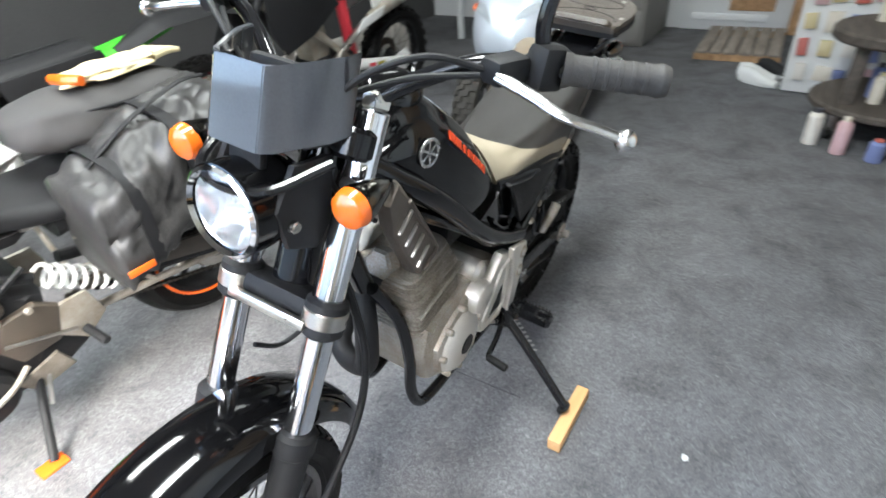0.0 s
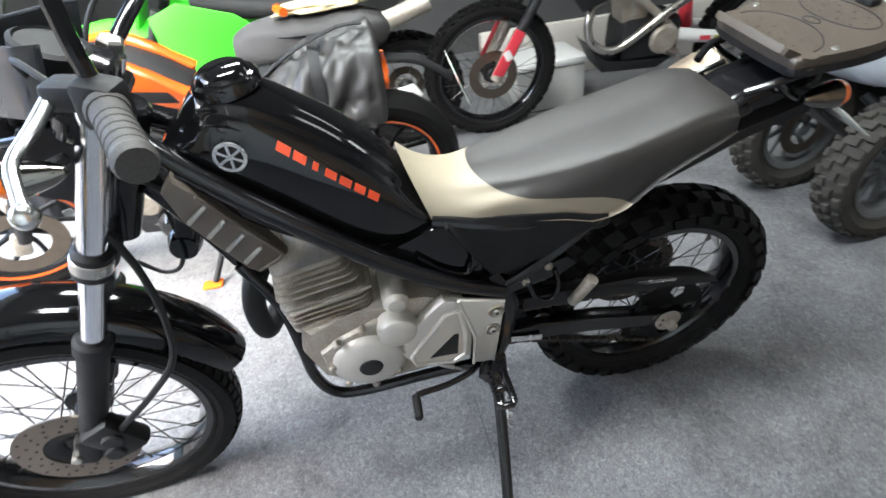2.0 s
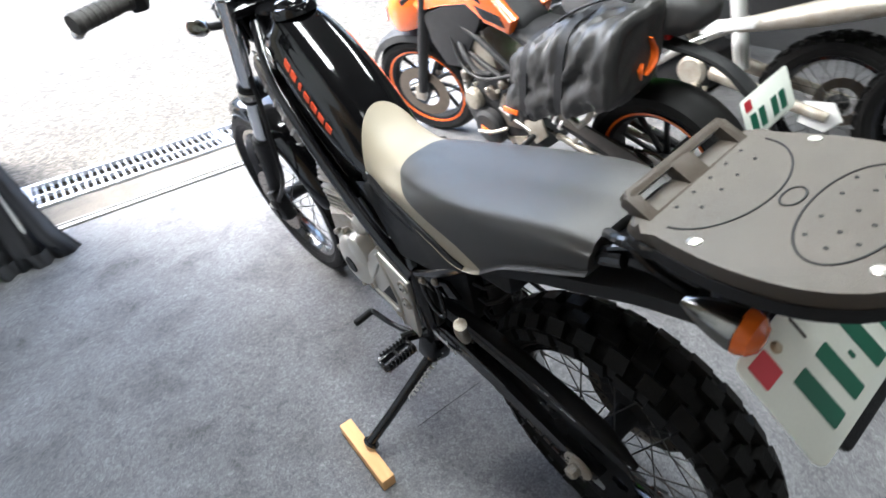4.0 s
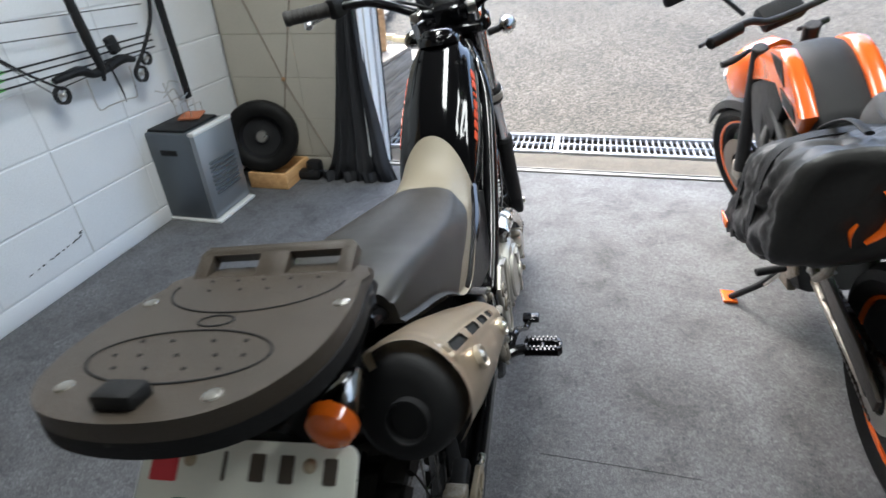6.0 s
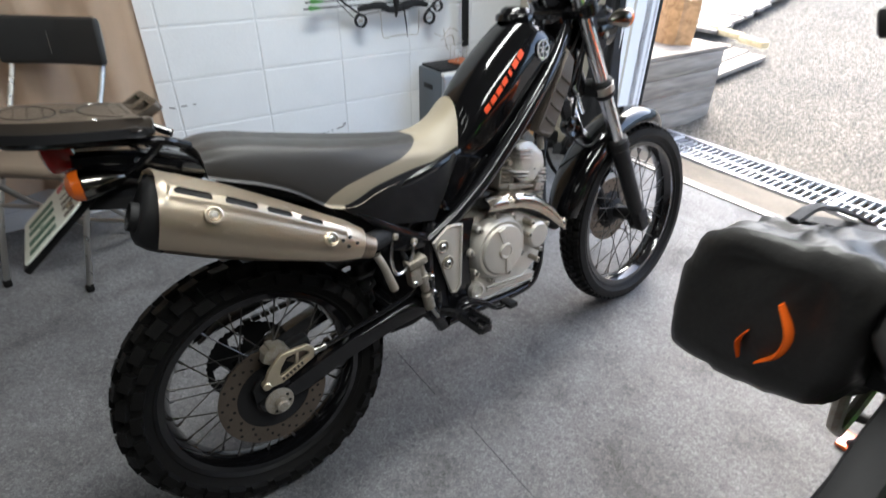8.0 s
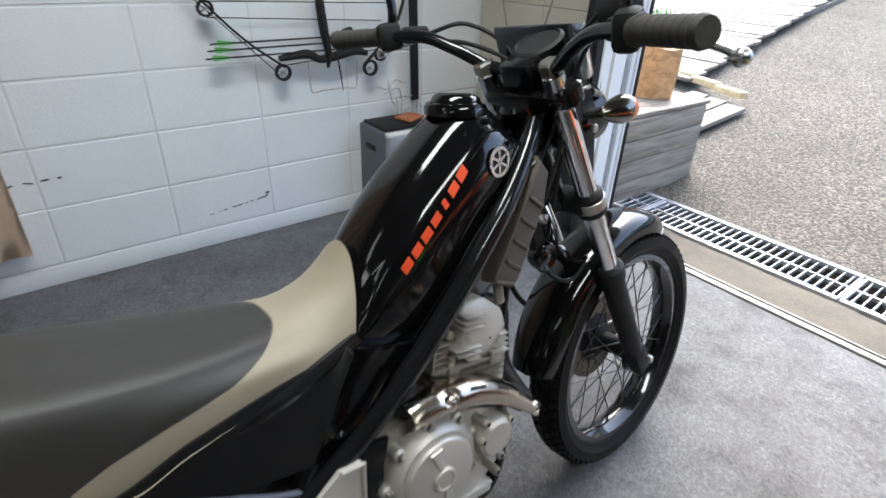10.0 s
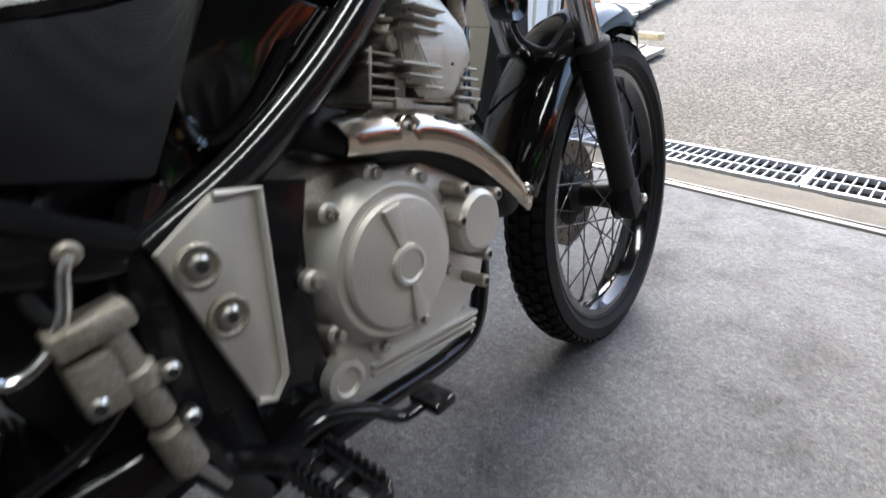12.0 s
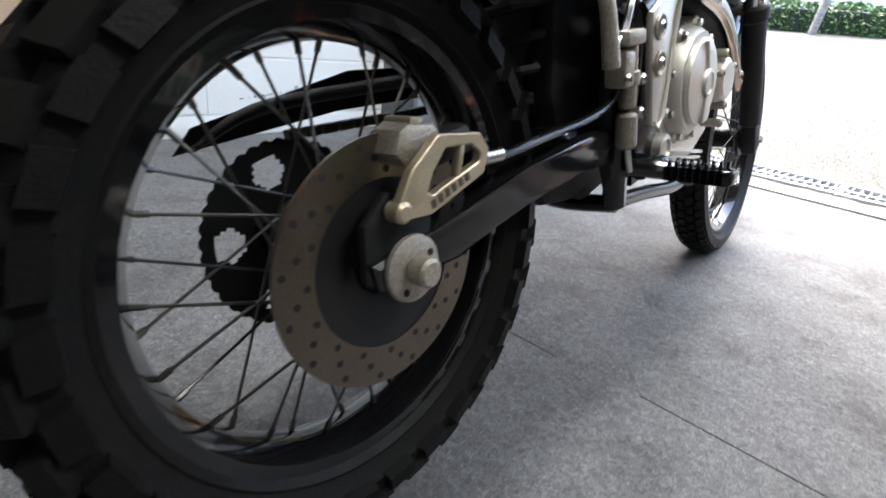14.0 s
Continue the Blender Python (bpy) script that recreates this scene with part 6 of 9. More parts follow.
rack = part("rear_rack", tube([(0.07, -0.03, 0.86), (0.086, -0.06, 0.876), (0.088, -0.09, 0.884), (0.085, -0.2, 0.90), (0.04, -0.27, 0.905), (-0.04, -0.27, 0.905), (-0.085, -0.2, 0.90), (-0.088, -0.09, 0.884), (-0.086, -0.06, 0.876), (-0.07, -0.03, 0.86)], 0.0075, 10), FRAME_BLACK, bike, "black tubular rear rack")
for s in (-1, 1):
    part("rack_strut", tube([(0.088 * s, -0.07, 0.88), (0.084 * s, -0.10, 0.855), (0.07 * s, -0.14, 0.83)], 0.0065, 8), FRAME_BLACK, rack)
top = [(-0.09, -0.075), (-0.105, -0.10), (-0.118, -0.16), (-0.12, -0.21), (-0.112, -0.25), (-0.09, -0.285), (-0.055, -0.305), (0.0, -0.312), (0.055, -0.305), (0.09, -0.285), (0.112, -0.25), (0.12, -0.21), (0.118, -0.16), (0.105, -0.10), (0.09, -0.075)]
TZ = 0.902
TM = Matrix.Translation((0, 0, TZ)) @ Euler((radians(-7.2), 0, 0)).to_matrix().to_4x4()
top = soft_ring(top, 64)
rp = part("rack_plate", plate(top, 0.02, TM, 0.007), GREY_PLASTIC, bike, "dusty grey plastic top-case mounting plate, warm sheen put into its colour")
part("plate_skirt", plate([(x * 1.015, -0.19 + (y + 0.19) * 1.0) for x, y in top], 0.014, TM @ Matrix.Translation((0, 0, -0.013)), 0.005), MATT_BLACK, rp)
LM2 = Matrix.Translation((0, -0.094, 0.917)) @ Euler((radians(27), 0, 0)).to_matrix().to_4x4()
for nm, w, h, x, y in (("lip_bar", 0.176, 0.011, 0, 0.036), ("lip_bar", 0.19, 0.01, 0, 0.0), ("lip_web", 0.034, 0.034, 0, 0.018), ("lip_web", 0.016, 0.04, -0.083, 0.018), ("lip_web", 0.016, 0.04, 0.083, 0.018)):
    part(nm, plate([(px + x, py + y) for px, py in rounded(w, h, 0.004)], 0.013, LM2, 0.003), GREY_PLASTIC, rp, "raised front lip with two slots" if nm == "lip_bar" else "")
for x, y in ((0.107, -0.157), (0.066, -0.281), (-0.068, -0.275), (-0.1, -0.147)):
    part("plate_screw", lathe([(0, 0.0125), (0.004, 0.012), (0.0065, 0.0112), (0.0075, 0.009), (0, 0.009)], TM @ Matrix.Translation((x, y, 0)), 16), STEEL, rp)
part("plate_latch", box((0.036, 0.022, 0.014), (0.0, -0.285, 0.953), (-7, 0, 0), 0.004), MATT_BLACK, rp)


def groove(fn, n):
    return tube([TM @ Vector((*fn(2 * math.pi * k / n), 0.0098)) for k in range(n + 1)], 0.0014, 6, per=1, smooth=False)


part("plate_groove", groove(lambda a: (0.082 * math.cos(a), -0.235 + 0.036 * math.sin(a)), 40), MATT_BLACK, rp)
part("plate_groove", tube([TM @ Vector((0.092 * math.cos(a), -0.115 + 0.055 * math.sin(a), 0.0098)) for a in np.linspace(math.pi, 2 * math.pi, 24)], 0.0014, 6, per=1, smooth=False), MATT_BLACK, rp)
part("plate_groove", groove(lambda a: (0.017 * math.cos(a), -0.184 + 0.009 * math.sin(a)), 24), MATT_BLACK, rp)
for y, xs in ((-0.215, (-0.05, -0.02, 0.02, 0.05)), (-0.235, (-0.06, -0.035, 0.0, 0.035, 0.06)), (-0.252, (-0.045, -0.015, 0.02, 0.05)), (-0.125, (-0.05, -0.015, 0.015, 0.05)), (-0.105, (-0.06, -0.03, 0.0, 0.03, 0.06))):
    for x in xs:
        p = TM @ Vector((x, y, 0.0085))
        part("plate_dimple", cyl(0.0022, p, p + Vector((0, 0, 0.002)), 8), MATT_BLACK, rp)


# ---- setting details ----
def slope_z(v):
    return lerp(v, [3.035, 3.3, 4.5, 6.0, 8.4], [0.0, 0.04, 0.265, 0.52, 0.915])


def rthing(name, label, category, u=0, v=0, z=0, turn=0, group="", lean=0):
    return thing(name, ROOM @ pose(u, v, z, 0, 0, turn) @ pose(0, 0, 0, 0, lean, 0), label, category, group)


# drain grating panels
bar_me = None
for n in range(7):
    g = rthing("drain_grate", "galvanised steel drain grating panel across the threshold", "drain grate", -1.95 + 0.997 * n, 2.70, 0.0, 0, "drain gratings")
    for v in (0.016, 0.316):
        part("edge_bar", box((0.99, 0.03, 0.028), (0.5, v, -0.012), bevel=0.003), GALV, g)
    part("middle_bar", box((0.99, 0.012, 0.022), (0.5, 0.166, -0.014), bevel=0.002), GALV, g)
    for u in (0.01, 0.99):
        part("end_bar", box((0.014, 0.27, 0.026), (u, 0.166, -0.0135), bevel=0.002), GALV, g)
    for k in range(26):
        if bar_me is None:
            o = part("cross_bar", box((0.0065, 0.272, 0.02), (0, 0, 0), bevel=0.0015), GALV, g)
            bar_me = o.data
        else:
            o = new("cross_bar", bar_me)
            o.parent = g
        o.matrix_basis = pose(0.038 + 0.037 * k, 0.166, -0.016)

# white door track and dark curtain at the opening's edge
struct("door_jamb", box((0.03, 0.26, 2.3), (-0.953, 2.31, 1.15), bevel=0.004), WHITE, "white lining of the garage opening", "door frame")
struct("door_track", box((0.02, 0.05, 2.3), (-0.948, 2.36, 1.15), bevel=0.003), ALU_RAIL, "aluminium door track beside the opening", "door frame")
struct("door_track_2", box((0.02, 0.02, 2.3), (-0.948, 2.415, 1.15), bevel=0.003), ALU_RAIL, "slim aluminium door guide beside the opening", "door frame")
struct("door_seal", box((0.03, 0.018, 2.3), (-0.95, 2.452, 1.15), bevel=0.002), MATT_BLACK, "black rubber door seal", "door frame")


def drape(u0, u1, v, z0, z1, waves, depth, spread=0.0, seed=1):
    """A hanging cloth with folds, thick enough to have two sides."""
    rng = random.Random(seed)
    ph = [rng.uniform(0, 6.28) for _ in range(4)]
    bm = bmesh.new()
    nu, nz = 70, 24
    rows = []
    for j in range(nz + 1):
        f = j / nz
        z = z0 + (z1 - z0) * f
        row = []
        for i in range(nu + 1):
            t = i / nu
            u = u0 + (u1 - u0) * t + spread * (1 - f) ** 3 * t
            d = depth * (0.5 + 0.5 * (1 - f)) * math.sin(waves * 6.28 * t + ph[0] + 0.6 * math.sin(2 * f + ph[1])) + 0.3 * depth * math.sin(2.3 * waves * 6.28 * t + ph[2] + f * 2)
            row.append(bm.verts.new((u, v + d - 0.06 * spread * (1 - f) ** 4 * 10 * t, z)))
        rows.append(row)
    for a, b in zip(rows, rows[1:]):
        for i in range(nu):
            bm.faces.new((a[i], a[i + 1], b[i + 1], b[i]))
    bmesh.ops.solidify(bm, geom=list(bm.faces), thickness=0.004)
    return bm


c = rthing("curtain", "dark grey heavy curtain bunched at the garage opening", "curtain")
bm = drape(0, 1, 2.17, 0.003, 2.4, 3, 0.024, 0, 3)
for v in bm.verts:
    a, b = (lerp(v.co.z, [0, 0.12, 0.56, 0.96, 2.4], w) for w in ((-1.24, -1.19, -1.11, -1.045, -1.03), (-0.80, -0.86, -0.93, -0.945, -0.945)))
    v.co.x = a + (b - a) * v.co.x
    v.co.y -= 0.05 * max(0, 1 - v.co.z / 0.3) ** 2
part("cloth", bm, CURTAIN, c, "", 60)
part("curtain_hem", drape(-1.34, -0.86, 2.1, 0.003, 0.06, 4, 0.03, 0.0, 5), CURTAIN, c, "", 60)
c = rthing("curtain", "dark curtain gathered on the far side of the opening", "curtain")
part("cloth", drape(1.5, 1.95, 2.16, 0.003, 2.4, 4, 0.03, 0.0, 8), CURTAIN, c, "", 60)
c = rthing("curtain", "beige curtain hanging in front of the block wall", "curtain")
bm = drape(-1.6, 0.12, 0, 0.18, 2.5, 7, 0.03, 0, 11)
bmesh.ops.transform(bm, matrix=pose(-1.72, 0, 0, 0, 0, 90), verts=bm.verts)
part("cloth", bm, BEIGE_CURTAIN, c, "", 60)
# taut wires across the front wall
w = rthing("wall_wire", "thin taut wires crossing on the front wall", "wire")
for p in ([(-1.75, 2.235, 1.35), (-1.45, 2.235, 0.53), (-1.2, 2.235, 0.02)], [(-1.2, 2.235, 1.4), (-1.43, 2.235, 0.56), (-1.52, 2.235, 0.2)]):
    part("wire", tube(p, 0.004, 6, smooth=False), OLD_WOOD, w)
part("clip", box((0.02, 0.012, 0.02), (-1.445, 2.228, 0.535), (0, 30, 0), 0.003), BARK_WOOD, w)

# grey fan heater
h = rthing("fan_heater", "grey metallic oil fan heater beside the block wall", "heater")
part("body", box((0.25, 0.30, 0.44), (-1.685, 1.665, 0.235), bevel=0.012), HEATER, h)
part("front_panel", box((0.03, 0.302, 0.43), (-1.552, 1.665, 0.235), bevel=0.01), mat("heater_silver", (0.3, 0.32, 0.34), 0.35, 0.6, 0.1, 14), h, "silver front panel")
part("top_panel", box((0.2, 0.26, 0.012), (-1.70, 1.665, 0.46), bevel=0.004), MATT_BLACK, h)
part("trim", box((0.034, 0.306, 0.02), (-1.552, 1.665, 0.452), bevel=0.006), WHITE_PLASTIC, h)
for k in range(8):
    part("louvre", box((0.012, 0.2, 0.006), (-1.533, 1.665, 0.14 + 0.022 * k), (0, 25, 0), 0.002), HEATER, h)
part("handle_recess", box((0.09, 0.006, 0.028), (-1.70, 1.5145, 0.36), bevel=0.003), MATT_BLACK, h)
part("foot", box((0.30, 0.32, 0.015), (-1.665, 1.665, 0.0085), bevel=0.004), WHITE_PLASTIC, h)
# pine crate with a loose tyre
cr8 = rthing("pine_crate", "low pine wood tray on the carpet", "crate")
for a, b in (((0.235, 0.018, 0.09), (-1.49, 1.945, 0.046)), ((0.235, 0.018, 0.09), (-1.49, 2.205, 0.046)), ((0.018, 0.242, 0.09), (-1.382, 2.075, 0.046)), ((0.018, 0.242, 0.09), (-1.598, 2.075, 0.046)), ((0.235, 0.242, 0.012), (-1.49, 2.075, 0.007))):
    part("board", box(a, b, bevel=0.002), PINE, cr8)
ty = rthing("loose_tyre", "used black tyre on a rim leaning in a pine tray", "tyre", -1.545, 2.06, 0.262, 0)
ax = Vector((0.42, -0.88, 0.2)).to_track_quat("Z", "Y").to_matrix().to_4x4()
part("tyre", lathe([(0.115, -0.05), (0.13, -0.062), (0.165, -0.065), (0.19, -0.052), (0.197, -0.02), (0.197, 0.02), (0.19, 0.052), (0.165, 0.065), (0.13, 0.062), (0.115, 0.05)], ax, 56, loop=True), RUBBER, ty)
part("rim", lathe([(0.03, 0.02), (0.06, 0.012), (0.1, 0.02), (0.118, 0.05), (0.118, -0.05), (0.1, -0.02), (0.03, -0.02)], ax, 40, loop=True), MATT_BLACK, ty)
part("hub", cyl(0.034, ax @ Vector((0, 0, -0.03)), ax @ Vector((0, 0, 0.035)), 20, 0.006), STEEL, ty)
lo = rthing("work_boot", "small dark boot on the floor by the curtain", "boot", -1.30, 2.13, 0)
part("upper", box((0.09, 0.075, 0.10), (0, 0.01, 0.055), bevel=0.025), MATT_BLACK, lo)
part("toe", box((0.14, 0.08, 0.05), (-0.02, -0.02, 0.028), bevel=0.02), MATT_BLACK, lo)

# compound bow, arrows and hooks on the block wall
BW = -1.735
bow = rthing("compound_bow", "black compound bow hung on the white block wall", "bow")
part("riser", tube([(BW, 1.12, 0.79), (BW, 1.24, 0.80), (BW, 1.30, 0.775), (BW, 1.38, 0.785), (BW, 1.46, 0.80), (BW, 1.53, 0.785)], [0.012, 0.02, 0.016, 0.02, 0.02, 0.012], 10), MATT_BLACK, bow)
part("limb", tube([(BW, 1.14, 0.755), (BW, 1.0, 0.86), (BW, 0.88, 0.98), (BW, 0.80, 1.08)], 0.008, 8, flat=0.6), MATT_BLACK, bow)
part("limb", tube([(BW, 1.53, 0.75), (BW, 1.62, 0.83), (BW, 1.70, 0.93), (BW, 1.74, 1.05)], 0.01, 8, flat=0.6), MATT_BLACK, bow)
for v, z, r in ((1.13, 0.735, 0.034), (1.545, 0.72, 0.036), (1.60, 0.775, 0.03), (0.86, 0.985, 0.03)):
    m = Matrix.Translation((BW, v, z)) @ Euler((0, radians(90), 0)).to_matrix().to_4x4()
    part("cam_wheel", lathe([(r * 0.7, -0.006), (r, -0.008), (r * 0.94, 0), (r, 0.008), (r * 0.7, 0.006)], m, 24, loop=True), MATT_BLACK, bow)
    part("cam_spokes", box((0.006, r * 1.5, 0.008), (BW, v, z), (35, 0, 0), 0.002), STEEL, bow)
    part("cam_axle", cyl(0.007, (BW - 0.014, v, z), (BW + 0.014, v, z), 12, 0.002), STEEL, bow)
for a, b in (((1.10, 0.74), (0.82, 1.02)), ((1.15, 0.765), (1.58, 0.80)), ((0.86, 0.955), (1.60, 0.92)), ((0.86, 1.01), (1.66, 0.99))):
    part("bow_string", tube([(BW + 0.01, *a), (BW + 0.01, *b)], 0.0022, 6, smooth=False), MATT_BLACK, bow)
part("grip", tube([(BW + 0.01, 1.33, 0.74), (BW + 0.012, 1.335, 0.80), (BW + 0.01, 1.32, 0.90), (BW, 1.31, 1.05)], [0.006, 0.016, 0.02, 0.018], 10), MATT_BLACK, bow)
part("quiver_clip", box((0.03, 0.05, 0.07), (BW, 1.44, 0.86), (15, 0, 0), 0.008), MATT_BLACK, bow)
part("stabiliser", tube([(BW + 0.02, 1.37, 0.80), (BW + 0.03, 1.38, 0.70), (BW + 0.03, 1.385, 0.64)], [0.004, 0.004, 0.0015], 8), MATT_BLACK, bow)
GREEN_VANE = mat("green_vane", (0.12, 0.4, 0.1), 0.5, 0, 0.1, 20)
for k, z in enumerate((0.81, 0.838, 0.862)):
    ar = rthing("arrow", "thin black arrow with green vanes on the wall", "arrow", 0, 0, 0, 0, "arrows on the wall")
    part("shaft", cyl(0.0035, (BW + 0.012, 0.83 + 0.012 * k, z), (BW + 0.012, 1.66, z + 0.004), 8), MATT_BLACK, ar)
    for a in (0, 120, 240):
        part("vane", plate([(0.85, 0.0), (0.93, 0.0), (0.915, 0.006), (0.86, 0.014)], 0.0016, Matrix.Translation((BW + 0.012, 0.012 * k, z)) @ Euler((0, radians(a), 0)).to_matrix().to_4x4() @ SIDE), GREEN_VANE, ar)
hk = rthing("wall_hook", "bent wire hook frames on the block wall", "hook")
for p in ([(1.23, 0.77), (1.235, 0.66), (1.26, 0.645), (1.29, 0.65), (1.40, 0.65), (1.44, 0.645), (1.455, 0.665), (1.46, 0.77)], [(1.56, 0.64), (1.62, 0.62), (1.66, 0.66), (1.72, 0.64)], [(1.60, 0.60), (1.68, 0.62), (1.70, 0.56), (1.76, 0.58)], [(1.62, 0.66), (1.64, 0.57), (1.66, 0.54)]):
    part("wire", tube([(BW + 0.03, *q) for q in p], 0.0028, 6, per=3), STEEL, hk)
st = rthing("hanging_strap", "wide black strap hanging down the wall corner", "strap")
part("strap", box((0.012, 0.045, 0.95), (BW + 0.005, 1.775, 1.02), (2, 0, 0), 0.004), MATT_BLACK, st)
tr = rthing("wire_tray", "small red and wire tray on the heater", "tray")
part("base", box((0.10, 0.12, 0.012), (-1.70, 1.74, 0.474), (0, 0, 20), 0.003), TERRACOTTA, tr)
for k in range(3):
    part("wire", tube([(-1.75 + 0.04 * k, 1.70, 0.48), (-1.75 + 0.04 * k, 1.70, 0.56 - 0.015 * k), (-1.75 + 0.04 * k, 1.79, 0.56 - 0.015 * k), (-1.75 + 0.04 * k, 1.79, 0.48)], 0.002, 5, smooth=False), STEEL, tr)

# ---- yard ----
pb = rthing("planter_box", "weathered grey plank planter box at the yard's edge", "planter", -1.08, 2.57, 0, -1.5)
for k in range(4):
    part("plank", box((0.025, 0.80, 0.112), (0, 0.42, 0.075 + 0.115 * k), (0, 0, 0.3 * k), 0.004), OLD_WOOD, pb)
    part("plank", box((0.45, 0.025, 0.112), (-0.24, 0.83, 0.075 + 0.115 * k), (0, 0, 0), 0.004), OLD_WOOD, pb)
    part("plank", box((0.45, 0.025, 0.112), (-0.24, 0.01, 0.075 + 0.115 * k), (0, 0, 0), 0.004), OLD_WOOD, pb)
for k in range(5):
    part("top_board", box((0.088, 0.85, 0.022), (-0.035 - 0.092 * k, 0.42, 0.492), (0, 0, 0), 0.004), OLD_WOOD, pb)
lg = rthing("split_log", "upright split log standing on the planter box", "log", -1.33, 3.16, 0.505)
bm = bmesh.new()
loops = []
rng = random.Random(4)
for j in range(9):
    z = 0.275 * j / 8
    loops.append([Vector(((0.15 + 0.012 * math.sin(5 * a + 1) + 0.006 * math.sin(13 * a)) * math.cos(a) * (1 + 0.05 * math.sin(z * 9)), (0.09 + 0.01 * math.sin(4 * a)) * math.sin(a), z + (0.01 * math.sin(3 * a) if j == 8 else 0))) for a in np.linspace(0, 6.2832, 36, endpoint=False)])
part("log", rings(bm, loops), BARK_WOOD, lg)
pot = rthing("flower_pot", "terracotta pot with clipped green plant on a log", "flower pot", -1.33, 3.17, 0.792)
part("pot", lathe([(0, 0), (0.05, 0), (0.066, 0.10), (0.073, 0.10), (0.073, 0.118), (0.062, 0.118), (0.058, 0.1), (0, 0.1)], I4, 28), TERRACOTTA, pot)


def leaves(n, spread, size, seed):
    """Many small pointed leaves scattered by a place function."""
    rng = random.Random(seed)
    vs, fs = [], []
    for _ in range(n):
        c = Vector(spread(rng))
        q = Euler((rng.uniform(-1.2, 1.2), rng.uniform(-1.2, 1.2), rng.uniform(0, 6.28))).to_matrix()
        s = size * rng.uniform(0.6, 1.3)
        b = len(vs)
        for p in ((0, -1, 0), (0.45, 0, 0.1), (0, 1, 0), (-0.45, 0, 0.1)):
            vs.append(c + q @ (Vector(p) * s))
        fs.append((b, b + 1, b + 2, b + 3))
    me = bpy.data.meshes.new("leaves")
    me.from_pydata(vs, [], fs)
    return me


def leaf_part(name, me, material, parent):
    me.materials.append(material)
    o = new(name, me)
    o.parent = parent
    return o


leaf_part("plant", leaves(500, lambda r: (r.gauss(0, 0.03), r.gauss(0, 0.03), 0.115 + abs(r.gauss(0, 0.02))), 0.011, 2), GREEN_VANE, pot)
# plank steps and the long deck
for k, (u, v, L, w, rz) in enumerate(((-1.36, 3.98, 0.80, 0.15, -6), (-1.53, 4.0, 0.86, 0.15, -6), (-1.70, 4.02, 0.9, 0.15, -6))):
    p = rthing("step_plank", "weathered grey plank lying on the slope", "plank", u, v, slope_z(v) + 0.04, rz, "plank step")
    part("plank", box((w, L, 0.035), (0, 0, 0), (9.5, 0, 0), 0.005), OLD_WOOD, p)
NEW_TIMBER = wood_mat("new_timber", (0.5, 0.38, 0.2), (0.7, 0.55, 0.32))
for k in range(3):
    p = rthing("timber_batten", "short pale timber batten edging the plank step", "timber", -1.45 - 0.26 * k, 4.50 + 0.10 * k, slope_z(4.5) + 0.085 + 0.012 * k, -20, "timber battens")
    part("batten", box((0.27, 0.07, 0.05), bevel=0.006), NEW_TIMBER, p)
deck = rthing("deck", "weathered grey board deck along the yard", "deck")
dm = None
for k in range(34):
    v = 4.72 + 0.118 * k
    L = 2.6
    if dm is None:
        o = part("board", box((L, 0.108, 0.03), bevel=0.004), OLD_WOOD, deck)
        dm = o.data
    else:
        o = new("board", dm)
        o.parent = deck
    o.matrix_basis = pose(-1.82 - 0.012 * k - L / 2 + 0.02 * math.sin(k * 2.1), v, slope_z(v) + 0.06 + 0.004 * math.sin(k * 1.7), 9.4, 0, -4 + 0.4 * math.sin(k * 3.3))
for u in (-1.95, -3.2):
    part("joist", box((0.06, 4.1, 0.08), (u - 0.2, 6.7, slope_z(6.7) + 0.0), (9.4, 0, 0), 0.004), OLD_WOOD, deck)

# hedge, post and the pale building behind
hb = rthing("hedge", "low clipped green hedge with yellowing leaves", "hedge", 0, 0, 0)
hb["kind"] = "stuff"


def hedge_place(r):
    u = r.uniform(-7, 9)
    top = 0.42 + 0.05 * math.sin(u * 2.3) + 0.04 * math.sin(u * 5.1 + 1)
    z = top * (1 - r.random() ** 1.6)
    return (u, 8.75 + r.uniform(0, 0.75) - 0.0 * z, 0.93 + z)


leaf_part("foliage", leaves(26000, hedge_place, 0.035, 7), LEAF, hb)["kind"] = "stuff"
leaf_part("foliage_dry", leaves(3500, lambda r: (r.uniform(2.2, 6), 8.7 + r.uniform(0, 0.5), 0.93 + r.uniform(0, 0.42)), 0.033, 9), DRYLEAF, hb)["kind"] = "stuff"
# solid dark box added as the shade between the leaves
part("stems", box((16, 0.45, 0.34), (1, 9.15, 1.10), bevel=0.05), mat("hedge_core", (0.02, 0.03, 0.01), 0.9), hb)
po = rthing("fence_post", "slanting grey timber post in the hedge", "post", -1.5, 8.55, slope_z(8.4))
part("post", cyl(0.05, (0, 0, -0.02), (0.12, 0, 1.3), 14, 0.008), OLD_WOOD, po)
hs = rthing("building", "pale rendered building behind the hedge", "building", 0, 17, 1.15)
part("wall", box((34, 0.3, 4.2), (0, 0, 2.1)), mat("render_wall", (0.72, 0.7, 0.66), 0.85, 0, 0.12, 0.7, 0.3, 40), hs)
part("roof", box((35, 3.4, 0.2), (0, 1.0, 4.3), (8, 0, 0), 0.03), OLD_WOOD, hs)
for k in range(5):
    u = -9 + 4.2 * k
    wn_ = part("window", box((1.9, 0.08, 1.0), (u, -0.15, 1.35), bevel=0.01), ALU_RAIL, hs)
    for d in (-0.47, 0.47):
        part("pane", box((0.86, 0.03, 0.88), (u + d, -0.195, 1.35)), mat("pane_%d_%d" % (k, d > 0), (0.32, 0.3, 0.27), 0.25, 0, 0.2, 3), wn_)


